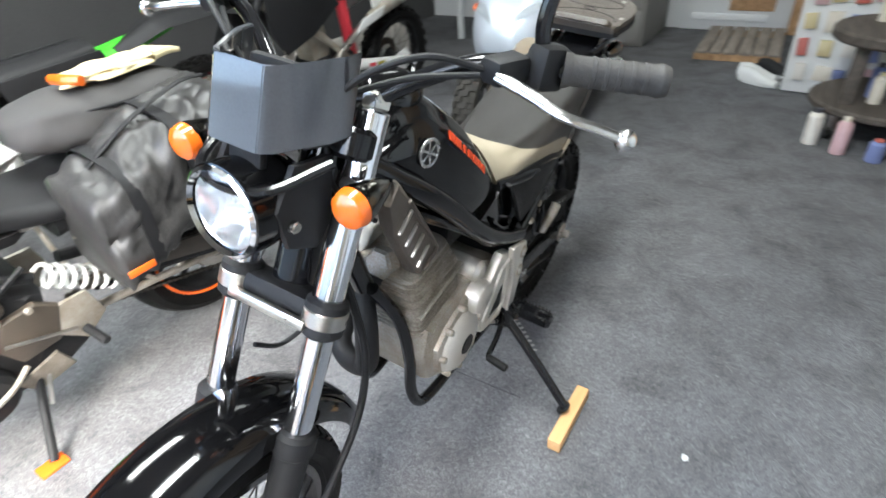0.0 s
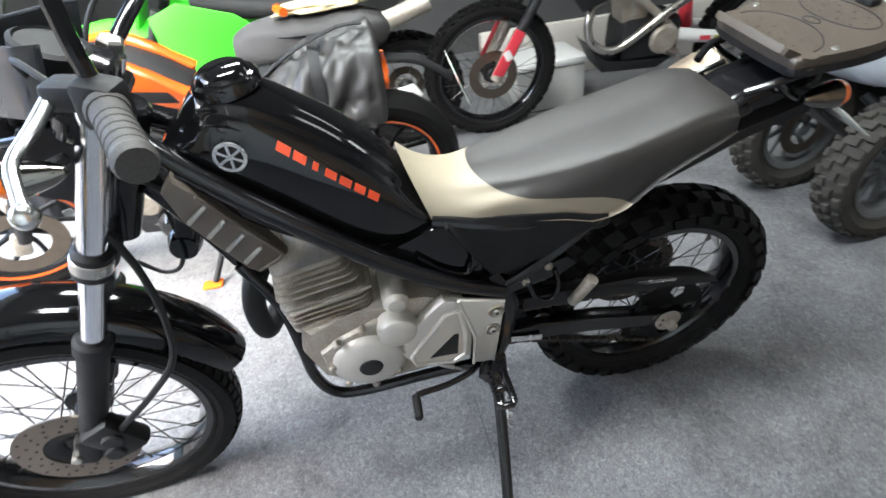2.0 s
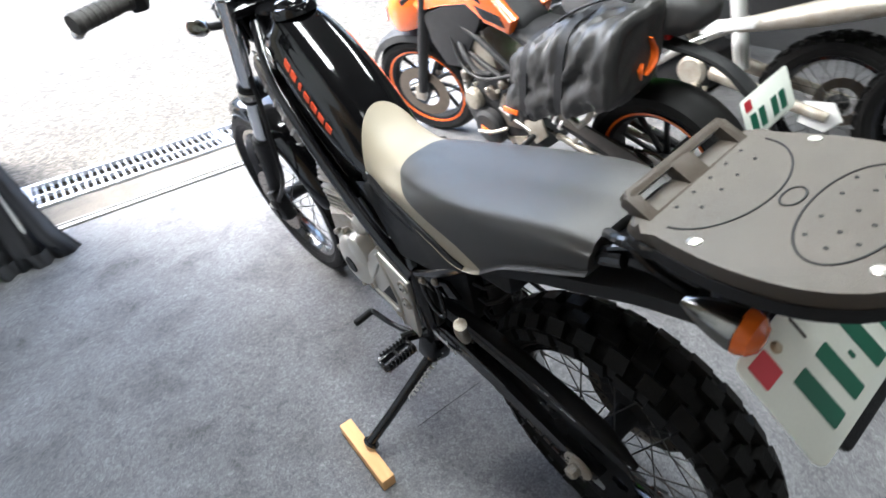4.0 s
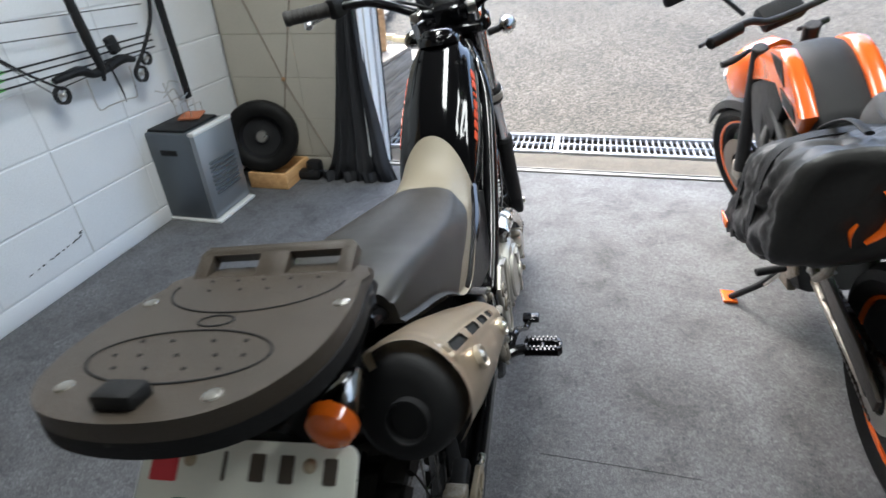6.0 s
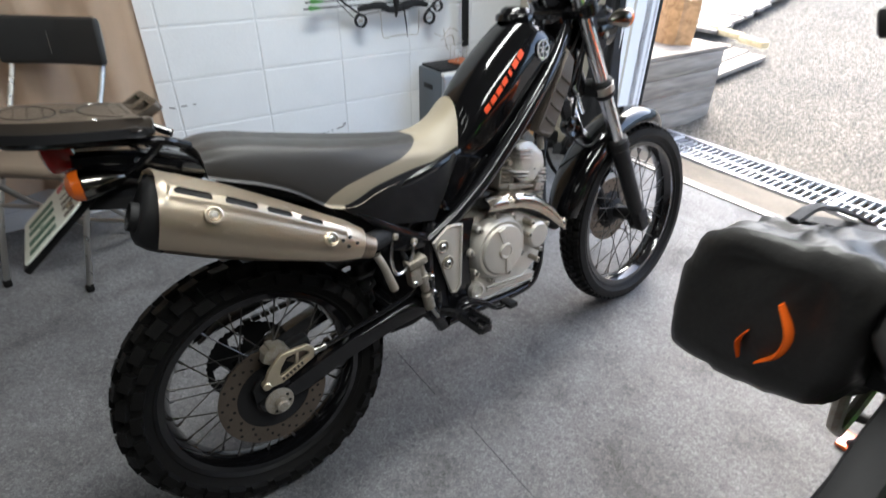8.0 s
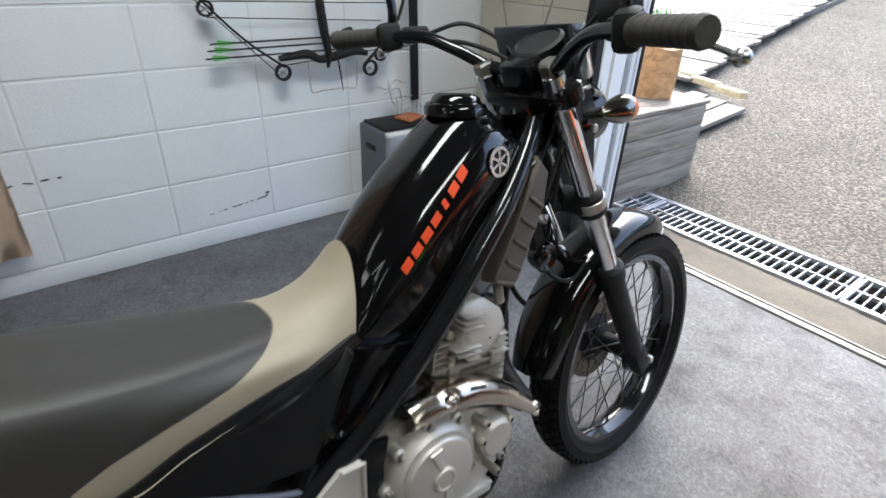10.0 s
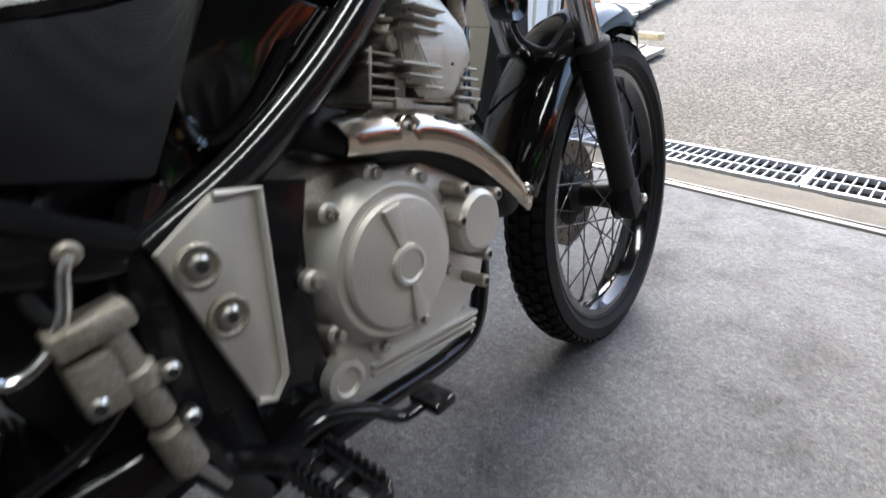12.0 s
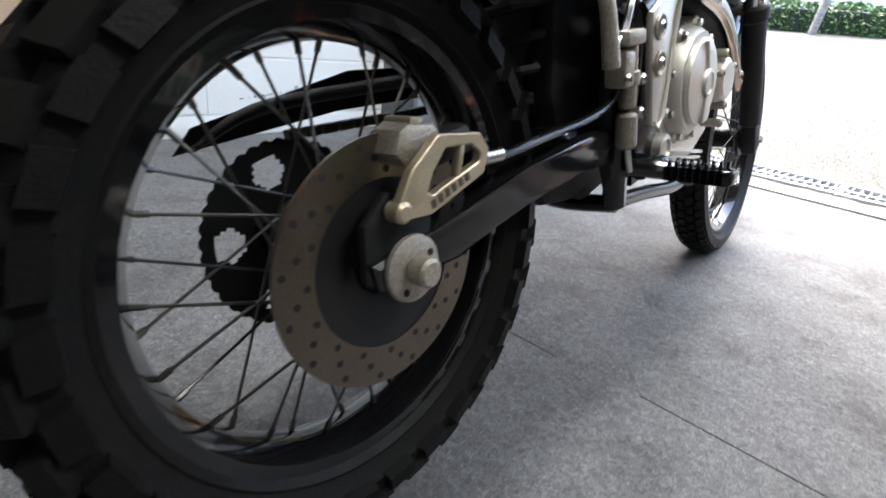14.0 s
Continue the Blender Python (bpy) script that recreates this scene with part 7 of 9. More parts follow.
# ---- other vehicles ----
def mag_wheel(name, parent, centre, R, w, rim, tyre_mat, rim_mat, stripe, knobs, spokes, label):
    hub = part(name, lathe([(0, -0.05), (0.03, -0.05), (0.035, -0.04), (0.035, 0.04), (0.03, 0.05), (0, 0.05)], SIDE, 24), rim_mat, parent, label)
    hub.matrix_basis = Matrix.Translation(centre)
    if knobs:
        part("tyre", wheel_tyre(R, w, rim - 0.004, 0.012), tyre_mat, hub, "knobbly tyre")
        tread(hub, R, [(-w * 0.13, -4, 0.001, 1, 0), (w * 0.13, 4, 0.001, 1, 0.5), (-w * 0.37, -30, 0.01, 1, 0.5), (w * 0.37, 30, 0.01, 1, 0)], knobs, (R * 0.07, w * 0.1), 0.012, tyre_mat)
    else:
        c = w / 2
        part("tyre", lathe([(rim, -c * 0.6), (rim + 0.012, -c * 0.8), (rim + (R - rim) * 0.45, -c), (R - (R - rim) * 0.3, -c * 0.9), (R - 0.008, -c * 0.5), (R, 0), (R - 0.008, c * 0.5), (R - (R - rim) * 0.3, c * 0.9), (rim + (R - rim) * 0.45, c), (rim + 0.012, c * 0.8), (rim, c * 0.6)], SIDE, 56, loop=True), tyre_mat, hub, "smooth black road tyre")
    c = w * 0.36
    part("rim", lathe([(rim + 0.002, -c), (rim - 0.012, -c * 0.9), (rim - 0.022, 0), (rim - 0.012, c * 0.9), (rim + 0.002, c), (rim - 0.02, c * 0.8), (rim - 0.032, 0), (rim - 0.02, -c * 0.8)], SIDE, 56, loop=True), rim_mat, hub)
    if stripe:
        for s in (-1, 1):
            part("rim_stripe", lathe([(rim - 0.006, s * c * 0.9), (rim + 0.004, s * (c + 0.002)), (rim + 0.004, s * (c + 0.005)), (rim - 0.006, s * (c + 0.003))], SIDE, 56, loop=True), stripe, hub, "orange rim stripe")
    sp = tube([(0.012, 0, 0.02), (0.018, 0.008, rim * 0.5), (0.006, 0, rim - 0.02)], [0.013, 0.009, 0.011], 8, per=3)
    me = None
    for k in range(spokes):
        if me is None:
            o = part("spoke", sp, rim_mat, hub)
            me = o.data
        else:
            o = new("spoke", me)
            o.parent = hub
        o.matrix_basis = pose(0, 0, 0, 360 * k / spokes, 0, 0)
    return hub


# orange naked bike with a dry bag
K = thing("street_motorcycle", ROOM @ pose(1.015, 0.56, 0, 0, -12, 0) @ Matrix.Diagonal((0.965, 0.965, 0.965, 1)), "orange and black naked motorcycle parked facing the opening", "motorcycle")
kr = mag_wheel("rear_wheel", K, (0, 0, 0.312), 0.312, 0.15, 0.222, RUBBER, MATT_BLACK, ORANGE, 0, 10, "black rear wheel with orange stripe")
kf = mag_wheel("front_wheel", K, (0, 1.41, 0.30), 0.30, 0.11, 0.222, RUBBER, MATT_BLACK, ORANGE, 0, 10, "black front wheel with orange stripe")
for w, x, r in ((kr, -0.085, 0.1), (kf, -0.07, 0.15)):
    part("brake_disc", lathe([(r * 0.6, x - 0.002), (r, x - 0.002), (r, x + 0.002), (r * 0.6, x + 0.002)], SIDE, 40, loop=True), DISC_STEEL, w)
part("sprocket", lathe([(0.05, -0.098), (0.095, -0.098), (0.095, -0.092), (0.05, -0.092)], SIDE, 40, loop=True), STEEL, kr)
for s in (-1, 1):
    part("fork_leg", cyl(0.027, (0.095 * s, 1.39, 0.33), (0.095 * s, 1.13, 0.90), 18, 0.004), MATT_BLACK, K, "black fork leg")
    part("fork_foot", box((0.035, 0.06, 0.10), (0.095 * s, 1.405, 0.32), (23, 0, 0), 0.012), ALLOY, K)
    # lattice swingarm
    for a, b in (((0.42, 0.42), (0.0, 0.31)), ((0.42, 0.34), (0.02, 0.29))):
        part("swingarm_rail", tube([(0.095 * s, *a), (0.1 * s, *b)], 0.019 if a[1] > 0.4 else 0.013, 10, smooth=False), MATT_BLACK if a[1] > 0.4 else ALLOY, K, "lattice swingarm rail")
    for k in range(4):
        y = 0.08 + 0.085 * k
        part("swingarm_web", tube([(0.098 * s, y, 0.298 + 0.11 * y), (0.098 * s, y + 0.05 * (-1) ** k, 0.32 + 0.235 * y)], 0.008, 8, smooth=False), ALLOY, K)
    part("trellis_tube", tube([(0.08 * s, 1.06, 0.78), (0.105 * s, 0.82, 0.70), (0.11 * s, 0.55, 0.55)], 0.014, 10), MATT_BLACK, K, "black trellis frame tube")
    part("trellis_tube", tube([(0.08 * s, 1.04, 0.70), (0.105 * s, 0.84, 0.60), (0.11 * s, 0.58, 0.50)], 0.014, 10), MATT_BLACK, K)
    # tank shroud
    sh = [(1.22, 0.785), (1.04, 0.865), (0.90, 0.925), (0.80, 0.932), (0.73, 0.91), (0.66, 0.855), (0.57, 0.79), (0.60, 0.735), (0.74, 0.765), (0.82, 0.845), (1.0, 0.80), (1.18, 0.745)]
    part("tank_shroud", side_plate(sh, 0.09 * s, 0.05, 0.014), ORANGE, K, "orange tank side panel")
    part("shroud_vent", side_plate([(0.875, 0.915), (0.765, 0.912), (0.725, 0.84), (0.80, 0.868)], 0.1165 * s, 0.004, 0.001), MATT_BLACK, K)
    part("shroud_vent", side_plate([(0.765, 0.83), (0.63, 0.805), (0.61, 0.765), (0.73, 0.785)], 0.1165 * s, 0.004, 0.001), MATT_BLACK, K)
    part("radiator_cover", side_plate([(1.16, 0.745), (1.0, 0.795), (0.80, 0.84), (0.74, 0.79), (0.84, 0.66), (0.94, 0.53), (1.06, 0.52), (1.14, 0.62)], 0.095 * s, 0.035, 0.012), MATT_BLACK, K, "black radiator cover")
    part("mirror_arm", tube([(0.2 * s, 1.02, 1.06), (0.26 * s, 1.04, 1.15), (0.33 * s, 1.02, 1.2)], 0.007, 8), MATT_BLACK, K)
    part("mirror", box((0.14, 0.03, 0.075), (0.37 * s, 1.02, 1.215), (10, 0, 0), 0.014), MATT_BLACK, K)
    part("grip", cyl(0.018, (0.25 * s, 0.96, 1.04), (0.375 * s, 0.92, 1.045), 16, 0.004), RUBBER, K)
    part("lever", tube([(0.22 * s, 1.0, 1.04), (0.29 * s, 1.03, 1.03), (0.37 * s, 0.99, 1.03)], 0.007, 8), MATT_BLACK, K)
    part("front_signal", tube([(0.09 * s, 1.2, 0.88), (0.15 * s, 1.2, 0.87), (0.20 * s, 1.2, 0.87)], [0.008, 0.014, 0.012], 10), MATT_BLACK, K)


def kring(ys, tops, bots, ws):
    def ring(y):
        t, b, w = cr(y, ys, tops), cr(y, ys, bots), cr(y, ys, ws)
        half = [(0, t), (w * 0.5, t - 0.006), (w * 0.85, t - (t - b) * 0.2), (w, b + (t - b) * 0.45), (w * 0.9, b + (t - b) * 0.1), (w * 0.5, b)]
        return half + [(-x, z) for x, z in half[::-1][:-1]]
    return ring


part("fuel_tank", loft(np.linspace(0.56, 1.14, 22), kring([0.56, 0.66, 0.78, 0.9, 1.14], [0.775, 0.855, 0.92, 0.925, 0.83], [0.72, 0.73, 0.74, 0.76, 0.76], [0.07, 0.10, 0.105, 0.1, 0.07]), 40), MATT_BLACK, K, "black fuel tank between the side panels", 60)
part("seat", loft(np.linspace(0.06, 0.64, 24), kring([0.06, 0.22, 0.42, 0.64], [0.77, 0.76, 0.735, 0.775], [0.71, 0.70, 0.67, 0.70], [0.10, 0.13, 0.13, 0.08]), 40), MATT_BLACK, K, "black saddle", 60)
part("tail_unit", loft(np.linspace(0.0, 0.45, 24), kring([0.0, 0.08, 0.24, 0.45], [0.825, 0.805, 0.75, 0.71], [0.77, 0.72, 0.65, 0.61], [0.04, 0.075, 0.11, 0.11]), 40), MATT_BLACK, K, "black tail unit", 60)
part("tail_lamp", box((0.07, 0.03, 0.04), (0, -0.005, 0.80), bevel=0.01), RED_LENS, K)
part("engine", side_plate([(0.54, 0.50), (0.56, 0.36), (0.62, 0.27), (0.80, 0.24), (0.93, 0.30), (0.95, 0.42), (0.88, 0.50), (0.76, 0.54), (0.62, 0.55)], 0, 0.25, 0.03), MATT_BLACK, K, "dark engine block")
part("sprocket_cover", side_plate([(0.53, 0.46), (0.56, 0.35), (0.66, 0.34), (0.70, 0.42), (0.66, 0.49), (0.58, 0.50)], -0.135, 0.03, 0.01), GREY_PLASTIC, K, "grey sprocket cover")
for y, z, q in ((0.74, 0.47, 0.032), (0.66, 0.53, 0.022), (0.90, 0.52, 0.026)):
    part("engine_boss", lathe([(0, 0.152), (q * 0.6, 0.15), (q, 0.14), (q * 1.1, 0.12), (0, 0.12)], Matrix.Translation((0, y, z)) @ SIDE @ Matrix.Diagonal((1, 1, -1, 1)), 20), GREY_PLASTIC, K)
part("wiring_hose", tube([(-0.10, 1.0, 0.70), (-0.13, 0.92, 0.57), (-0.14, 0.80, 0.53), (-0.135, 0.66, 0.56), (-0.12, 0.56, 0.60)], 0.008, 8), MATT_BLACK, K)
part("linkage_rod", tube([(-0.15, 0.52, 0.36), (-0.16, 0.60, 0.40), (-0.158, 0.68, 0.43)], 0.005, 8), STEEL, K)
part("stand_bracket", side_plate([(0.58, 0.30), (0.55, 0.22), (0.66, 0.20), (0.70, 0.26)], -0.115, 0.03, 0.008), DIRTY_ALLOY, K)
part("engine_cover", lathe([(0, 0.175), (0.07, 0.172), (0.085, 0.16), (0.09, 0.13), (0, 0.13)], Matrix.Translation((0, 0.78, 0.30)) @ SIDE @ Matrix.Diagonal((1, 1, -1, 1)), 32), MATT_BLACK, K)
part("engine_cover_badge", box((0.004, 0.06, 0.02), (-0.178, 0.78, 0.30), (20, 0, 0), 0.001), ORANGE, K)
part("exhaust_header", tube([(0.03, 0.95, 0.60), (-0.02, 1.03, 0.50), (-0.06, 1.01, 0.38), (-0.10, 0.90, 0.30), (-0.11, 0.70, 0.27)], 0.019, 12), STEEL, K, "steel exhaust header")
part("cylinder", box((0.2, 0.2, 0.2), (0, 0.84, 0.60), (-20, 0, 0), 0.03), ALLOY, K, "grey cylinder")
for k in range(4):
    part("engine_bolt", cyl(0.009, (-0.15, 0.60 + 0.07 * k, 0.50 + 0.01 * (k % 2)), (-0.165, 0.60 + 0.07 * k, 0.50 + 0.01 * (k % 2)), 8, 0.002), ALLOY, K)
part("coolant_hose", tube([(-0.09, 0.95, 0.66), (-0.13, 0.88, 0.62), (-0.14, 0.80, 0.56), (-0.12, 0.74, 0.55)], 0.013, 10), MATT_BLACK, K)
part("starter_cover", lathe([(0, 0.168), (0.04, 0.166), (0.05, 0.155), (0.052, 0.13), (0, 0.13)], Matrix.Translation((0, 0.86, 0.42)) @ SIDE @ Matrix.Diagonal((1, 1, -1, 1)), 28), DIRTY_ALLOY, K, "silver engine side cover")
part("belly_pan", side_plate([(1.0, 0.36), (0.95, 0.25), (0.60, 0.20), (0.48, 0.26), (0.55, 0.34)], 0, 0.24, 0.03), MATT_BLACK, K, "black belly pan")
part("headlight_mask", loft(np.linspace(1.20, 1.46, 12), kring([1.20, 1.30, 1.40, 1.46], [0.87, 0.87, 0.82, 0.75], [0.68, 0.66, 0.65, 0.68], [0.08, 0.10, 0.085, 0.03]), 36), ORANGE, K, "orange headlight mask", 50)
part("headlight", box((0.12, 0.03, 0.10), (0, 1.445, 0.745), (25, 0, 0), 0.02), GLASS, K)
part("instrument_panel", box((0.15, 0.05, 0.09), (0, 1.15, 0.98), (-40, 0, 0), 0.015), MATT_BLACK, K)
part("handlebar", tube([(-0.37, 0.925, 1.045), (-0.22, 0.975, 1.045), (-0.1, 1.03, 1.0), (0.1, 1.03, 1.0), (0.22, 0.975, 1.045), (0.37, 0.925, 1.045)], 0.012, 10), MATT_BLACK, K)
loops = []
for k in range(15):
    a = radians(35 + 100 * k / 14)
    r = 0.325
    loops.append([Vector((x, 1.41 + (r + h) * math.cos(a), 0.30 + (r + h) * math.sin(a))) for x, h in ((-0.065, -0.03), (-0.05, 0.0), (0, 0.01), (0.05, 0.0), (0.065, -0.03), (0.06, -0.03), (0, 0.004), (-0.06, -0.03))])
part("front_fender", rings(bmesh.new(), loops), MATT_BLACK, K)
part("chain_guard", side_plate([(0.46, 0.475), (0.30, 0.465), (0.05, 0.405), (-0.06, 0.345), (-0.05, 0.305), (0.06, 0.335), (0.30, 0.415), (0.46, 0.435)], -0.115, 0.012, 0.004), GREY_PLASTIC, K, "grey plastic chain guard")
bm = bmesh.new()
for k in range(26):
    for z0, z1 in ((0.40, 0.43), (0.22, 0.36)):
        f = (k + 0.5) / 26
        box((0.012, 0.015, 0.010), (-0.095, 0.5 * f, z0 + (z1 - z0) * f), bm=bm)
tagged(part("drive_chain", bm, CHAIN, K), kind="stuff")
part("plate_bracket", tube([(0, 0.06, 0.77), (0, -0.16, 0.73), (0, -0.29, 0.64)], [0.03, 0.025, 0.03], 10, flat=0.5), MATT_BLACK, K)
km = Matrix.Translation((0, -0.315, 0.635)) @ Euler((radians(68), 0, 0)).to_matrix().to_4x4()
kp = part("license_plate", plate(rounded(0.23, 0.125, 0.012), 0.002, km, 0.0005), PLATE_WHITE, K, "white plate with dark bars")
for x, w in ((-0.075, 0.028), (-0.035, 0.028), (0.025, 0.028), (0.065, 0.028)):
    part("plate_bar", plate(rounded(w, 0.055, 0.002), 0.0008, km @ Matrix.Translation((x, -0.018, 0.0016))), PLATE_GREEN, kp)
part("plate_sticker", plate(rounded(0.03, 0.03, 0.002), 0.0008, km @ Matrix.Translation((-0.085, 0.038, 0.0016))), STICKER_RED, kp)
ks = part("side_stand", tube([(-0.11, 0.64, 0.26), (-0.16, 0.68, 0.17), (-0.258, 0.74, 0.07)], 0.012, 10), MATT_BLACK, K, "black side stand")
part("stand_foot", box((0.05, 0.075, 0.012), (-0.262, 0.75, 0.0645), (0, 12, 0), 0.004), ORANGE, ks, "orange stand foot")
part("stand_spring", tube([(-0.12, 0.62, 0.25), (-0.165, 0.66, 0.17)], 0.006, 8, smooth=False), STEEL, ks)
part("gear_lever", tube([(-0.15, 0.66, 0.33), (-0.18, 0.72, 0.31), (-0.2, 0.80, 0.30)], 0.008, 8), ALLOY, K)
for s in (-1, 1):
    part("footpeg_plate", side_plate([(0.55, 0.46), (0.46, 0.46), (0.43, 0.36), (0.50, 0.30), (0.56, 0.36)], 0.14 * s, 0.012, 0.004), ALLOY, K)
    part("footpeg", cyl(0.013, (0.15 * s, 0.50, 0.345), (0.235 * s, 0.49, 0.34), 12, 0.003), MATT_BLACK, K)
    part("passenger_peg_frame", tube([(0.12 * s, 0.42, 0.62), (0.15 * s, 0.25, 0.47), (0.12 * s, 0.15, 0.66)], 0.012, 8, per=3), ALLOY, K)

part("shock_spring", tube([(-0.10 + 0.03 * math.cos(k * 0.7), 0.36 + 0.03 * math.sin(k * 0.7) * 0.6 + 0.17 * k / 63, 0.41 - 0.03 * math.sin(k * 0.7) * 0.8 + 0.13 * k / 63) for k in range(64)], 0.0065, 6, per=1, smooth=False), WHITE_PLASTIC, K, "white coil of the rear shock")
# the front end stands turned to the left
KTURN = Matrix.Translation((0, 1.12, 0.86)) @ Matrix.Rotation(radians(22), 4, Vector((0, -0.39, 0.92))) @ Matrix.Translation((0, -1.12, -0.86))
for ob in K.children:
    if ob.name.split(".")[0] in ("front_wheel", "fork_leg", "fork_foot", "mirror_arm", "mirror", "grip", "lever", "front_signal", "headlight_mask", "headlight", "instrument_panel", "handlebar", "front_fender"):
        ob.matrix_basis = KTURN @ ob.matrix_basis

# dry bag strapped to its tail
bag = thing("dry_bag", ROOM @ pose(0, 0, 0), "black tarpaulin dry bag strapped on a motorcycle's tail", "bag")
BA, BB = Vector((0.672, 0.527, 0.732)), Vector((0.706, 0.97, 0.565))
loops = []
NB = 56
for k in range(NB + 1):
    t = k / NB
    c0 = BA.lerp(BB, t) + Vector((0, 0, 0.02 * math.sin(3 * t)))
    end = min(1.0, t / 0.06 + 0.52, (1 - t) / 0.03 + 0.55) ** 0.45
    rx, rz = 0.133 * end, (0.13 + 0.02 * math.sin(math.pi * t)) * end
    lp = []
    for a in np.linspace(0, 2 * math.pi, 56, endpoint=False):
        n1 = noise.noise(Vector((3 * math.cos(a), 3 * math.sin(a), 7 * t))) * 0.008 - abs(noise.noise(Vector((1.6 * math.cos(a) + 4, 1.6 * math.sin(a), 6 * t)))) * 0.03 + 0.008 - abs(noise.noise(Vector((3 * math.cos(a), 3 * math.sin(a) + 3, 9 * t + 2 * math.sin(2 * a))))) * 0.026 + 0.003
        n1 *= min(1.0, 0.3 + t * 5)
        ca, sa = math.cos(a), math.sin(a)
        sq = (abs(ca) ** 4 + abs(sa) ** 4) ** (-1 / 4)
        pinch = 1 - 0.05 * sum(math.exp(-((t - q) / 0.018) ** 2) for q in (0.42, 0.78))
        dx = ca * sq * (rx + n1) * pinch * 0.93
        lp.append(c0 + Vector((dx, 0, sa * sq * (rz + n1) * pinch * 0.93 + dx * 0.2)))
    loops.append(lp)
# the flat end: creases run out from the handle corner, the cloth lies smooth round the printed mark
rim = loops[0]
mid = sum(rim, Vector()) / len(rim)
knot = Vector((0.74, 0.53, 0.9))
tail_end = []
for s in (0.03, 0.2, 0.35, 0.5, 0.63, 0.75, 0.86, 0.95):
    ring = []
    for p in rim:
        q = mid.lerp(p, s)
        ang = math.atan2(q.z - knot.z, q.x - knot.x)
        away = 1 - math.exp(-((q.x - 0.7) ** 2 + (q.z - 0.712) ** 2) / 0.005)
        dip = abs(noise.noise(Vector((ang * 3.2, 0.4, 1.7)))) * 0.034 * (1 - s ** 5) + abs(noise.noise(Vector((q.x * 9, q.z * 9, 5.0)))) * 0.012
        ring.append(q + Vector((0, dip * away - 0.004 * (1 - s ** 3), 0)))
    tail_end.append(ring)
part("bag_body", rings(bmesh.new(), tail_end + loops), BAG, bag, "", 70)
for t in (0.42, 0.78):
    c0 = BA.lerp(BB, t) + Vector((0, 0, 0.02 * math.sin(3 * t)))
    lp = []
    for a in np.linspace(0, 2 * math.pi, 41):
        ca, sa = math.cos(a), math.sin(a)
        sq = (abs(ca) ** 4 + abs(sa) ** 4) ** (-1 / 4)
        lp.append(c0 + Vector((ca * sq * 0.123, 0, sa * sq * (0.127 + 0.013 * math.sin(math.pi * t)) + ca * sq * 0.123 * 0.2)))
    bm = bmesh.new()
    rings(bm, [[p + Vector((0, d, 0)) + (p - c0).normalized() * q for p in lp] for d, q in ((-0.016, 0), (-0.016, 0.004), (0.016, 0.004), (0.016, 0))], closed=False, caps=False)
    part("strap", bm, MATT_BLACK, bag, "black webbing strap")
part("bag_handle", tube([(0.66, 0.56, 0.868), (0.66, 0.64, 0.866), (0.68, 0.78, 0.81), (0.70, 0.90, 0.735)], 0.009, 8, flat=0.5), MATT_BLACK, bag)
part("bag_mark", tube([(0.7, 0.5185, 0.775), (0.722, 0.5185, 0.74), (0.722, 0.5185, 0.705), (0.7, 0.5185, 0.672)], [0.008, 0.014, 0.017, 0.007], 10, flat=0.3), ORANGE, bag, "orange curved mark")
part("bag_mark", tube([(0.675, 0.5165, 0.712), (0.669, 0.5165, 0.69), (0.677, 0.5165, 0.665)], [0.005, 0.01, 0.005], 8, flat=0.3), ORANGE, bag)
part("bag_mark", box((0.006, 0.07, 0.02), (0.572, 0.93, 0.50), (0, 0, 0), 0.003), ORANGE, bag)

# tail bag and a cream glove lying on it
tb = thing("tail_bag", ROOM @ pose(0.91, 0.72, 0.80), "rounded dark grey tail bag behind the saddle", "bag")
bm = bmesh.new()
bmesh.ops.create_icosphere(bm, subdivisions=4, radius=1)
for v in bm.verts:
    p = v.co
    v.co = Vector((math.copysign(abs(p.x) ** 0.7, p.x) * 0.14, math.copysign(abs(p.y) ** 0.7, p.y) * 0.25, math.copysign(abs(p.z) ** 0.75, p.z) * 0.075)) * (1 + 0.05 * noise.noise(p * 2.5))
part("bag_body", bm, mat("grey_nylon", (0.045, 0.043, 0.042), 0.75, 0, 0.2, 20, 0.6, 500), tb, "", 70)
part("zip", tube([(-0.13, -0.1, 0.03), (-0.14, 0.05, 0.035), (-0.10, 0.16, 0.035)], 0.004, 6), MATT_BLACK, tb)
gl = thing("work_glove", ROOM @ pose(0.90, 0.66, 0.893, 0, 0, 15), "crumpled cream cotton glove lying on a tail bag", "glove")
bm = bmesh.new()
bmesh.ops.create_icosphere(bm, subdivisions=4, radius=1)
for v in bm.verts:
    p = v.co.copy()
    v.co = Vector((p.x * 0.07, p.y * 0.15, max(p.z, -0.6) * 0.022)) * (1 + 0.35 * noise.noise(p * 2.2))
part("glove", bm, CLOTH, gl, "", 80)
for k in range(4):
    part("finger", tube([(-0.05 + 0.025 * k, -0.10, 0.005), (-0.055 + 0.028 * k, -0.15, 0.008), (-0.06 + 0.03 * k, -0.19, 0.0)], [0.013, 0.012, 0.007], 8), CLOTH, gl)
part("cuff", tube([(-0.05, 0.14, 0.005), (0, 0.15, 0.008), (0.05, 0.14, 0.005)], 0.014, 8), ORANGE_LENS, gl, "orange knitted cuff")


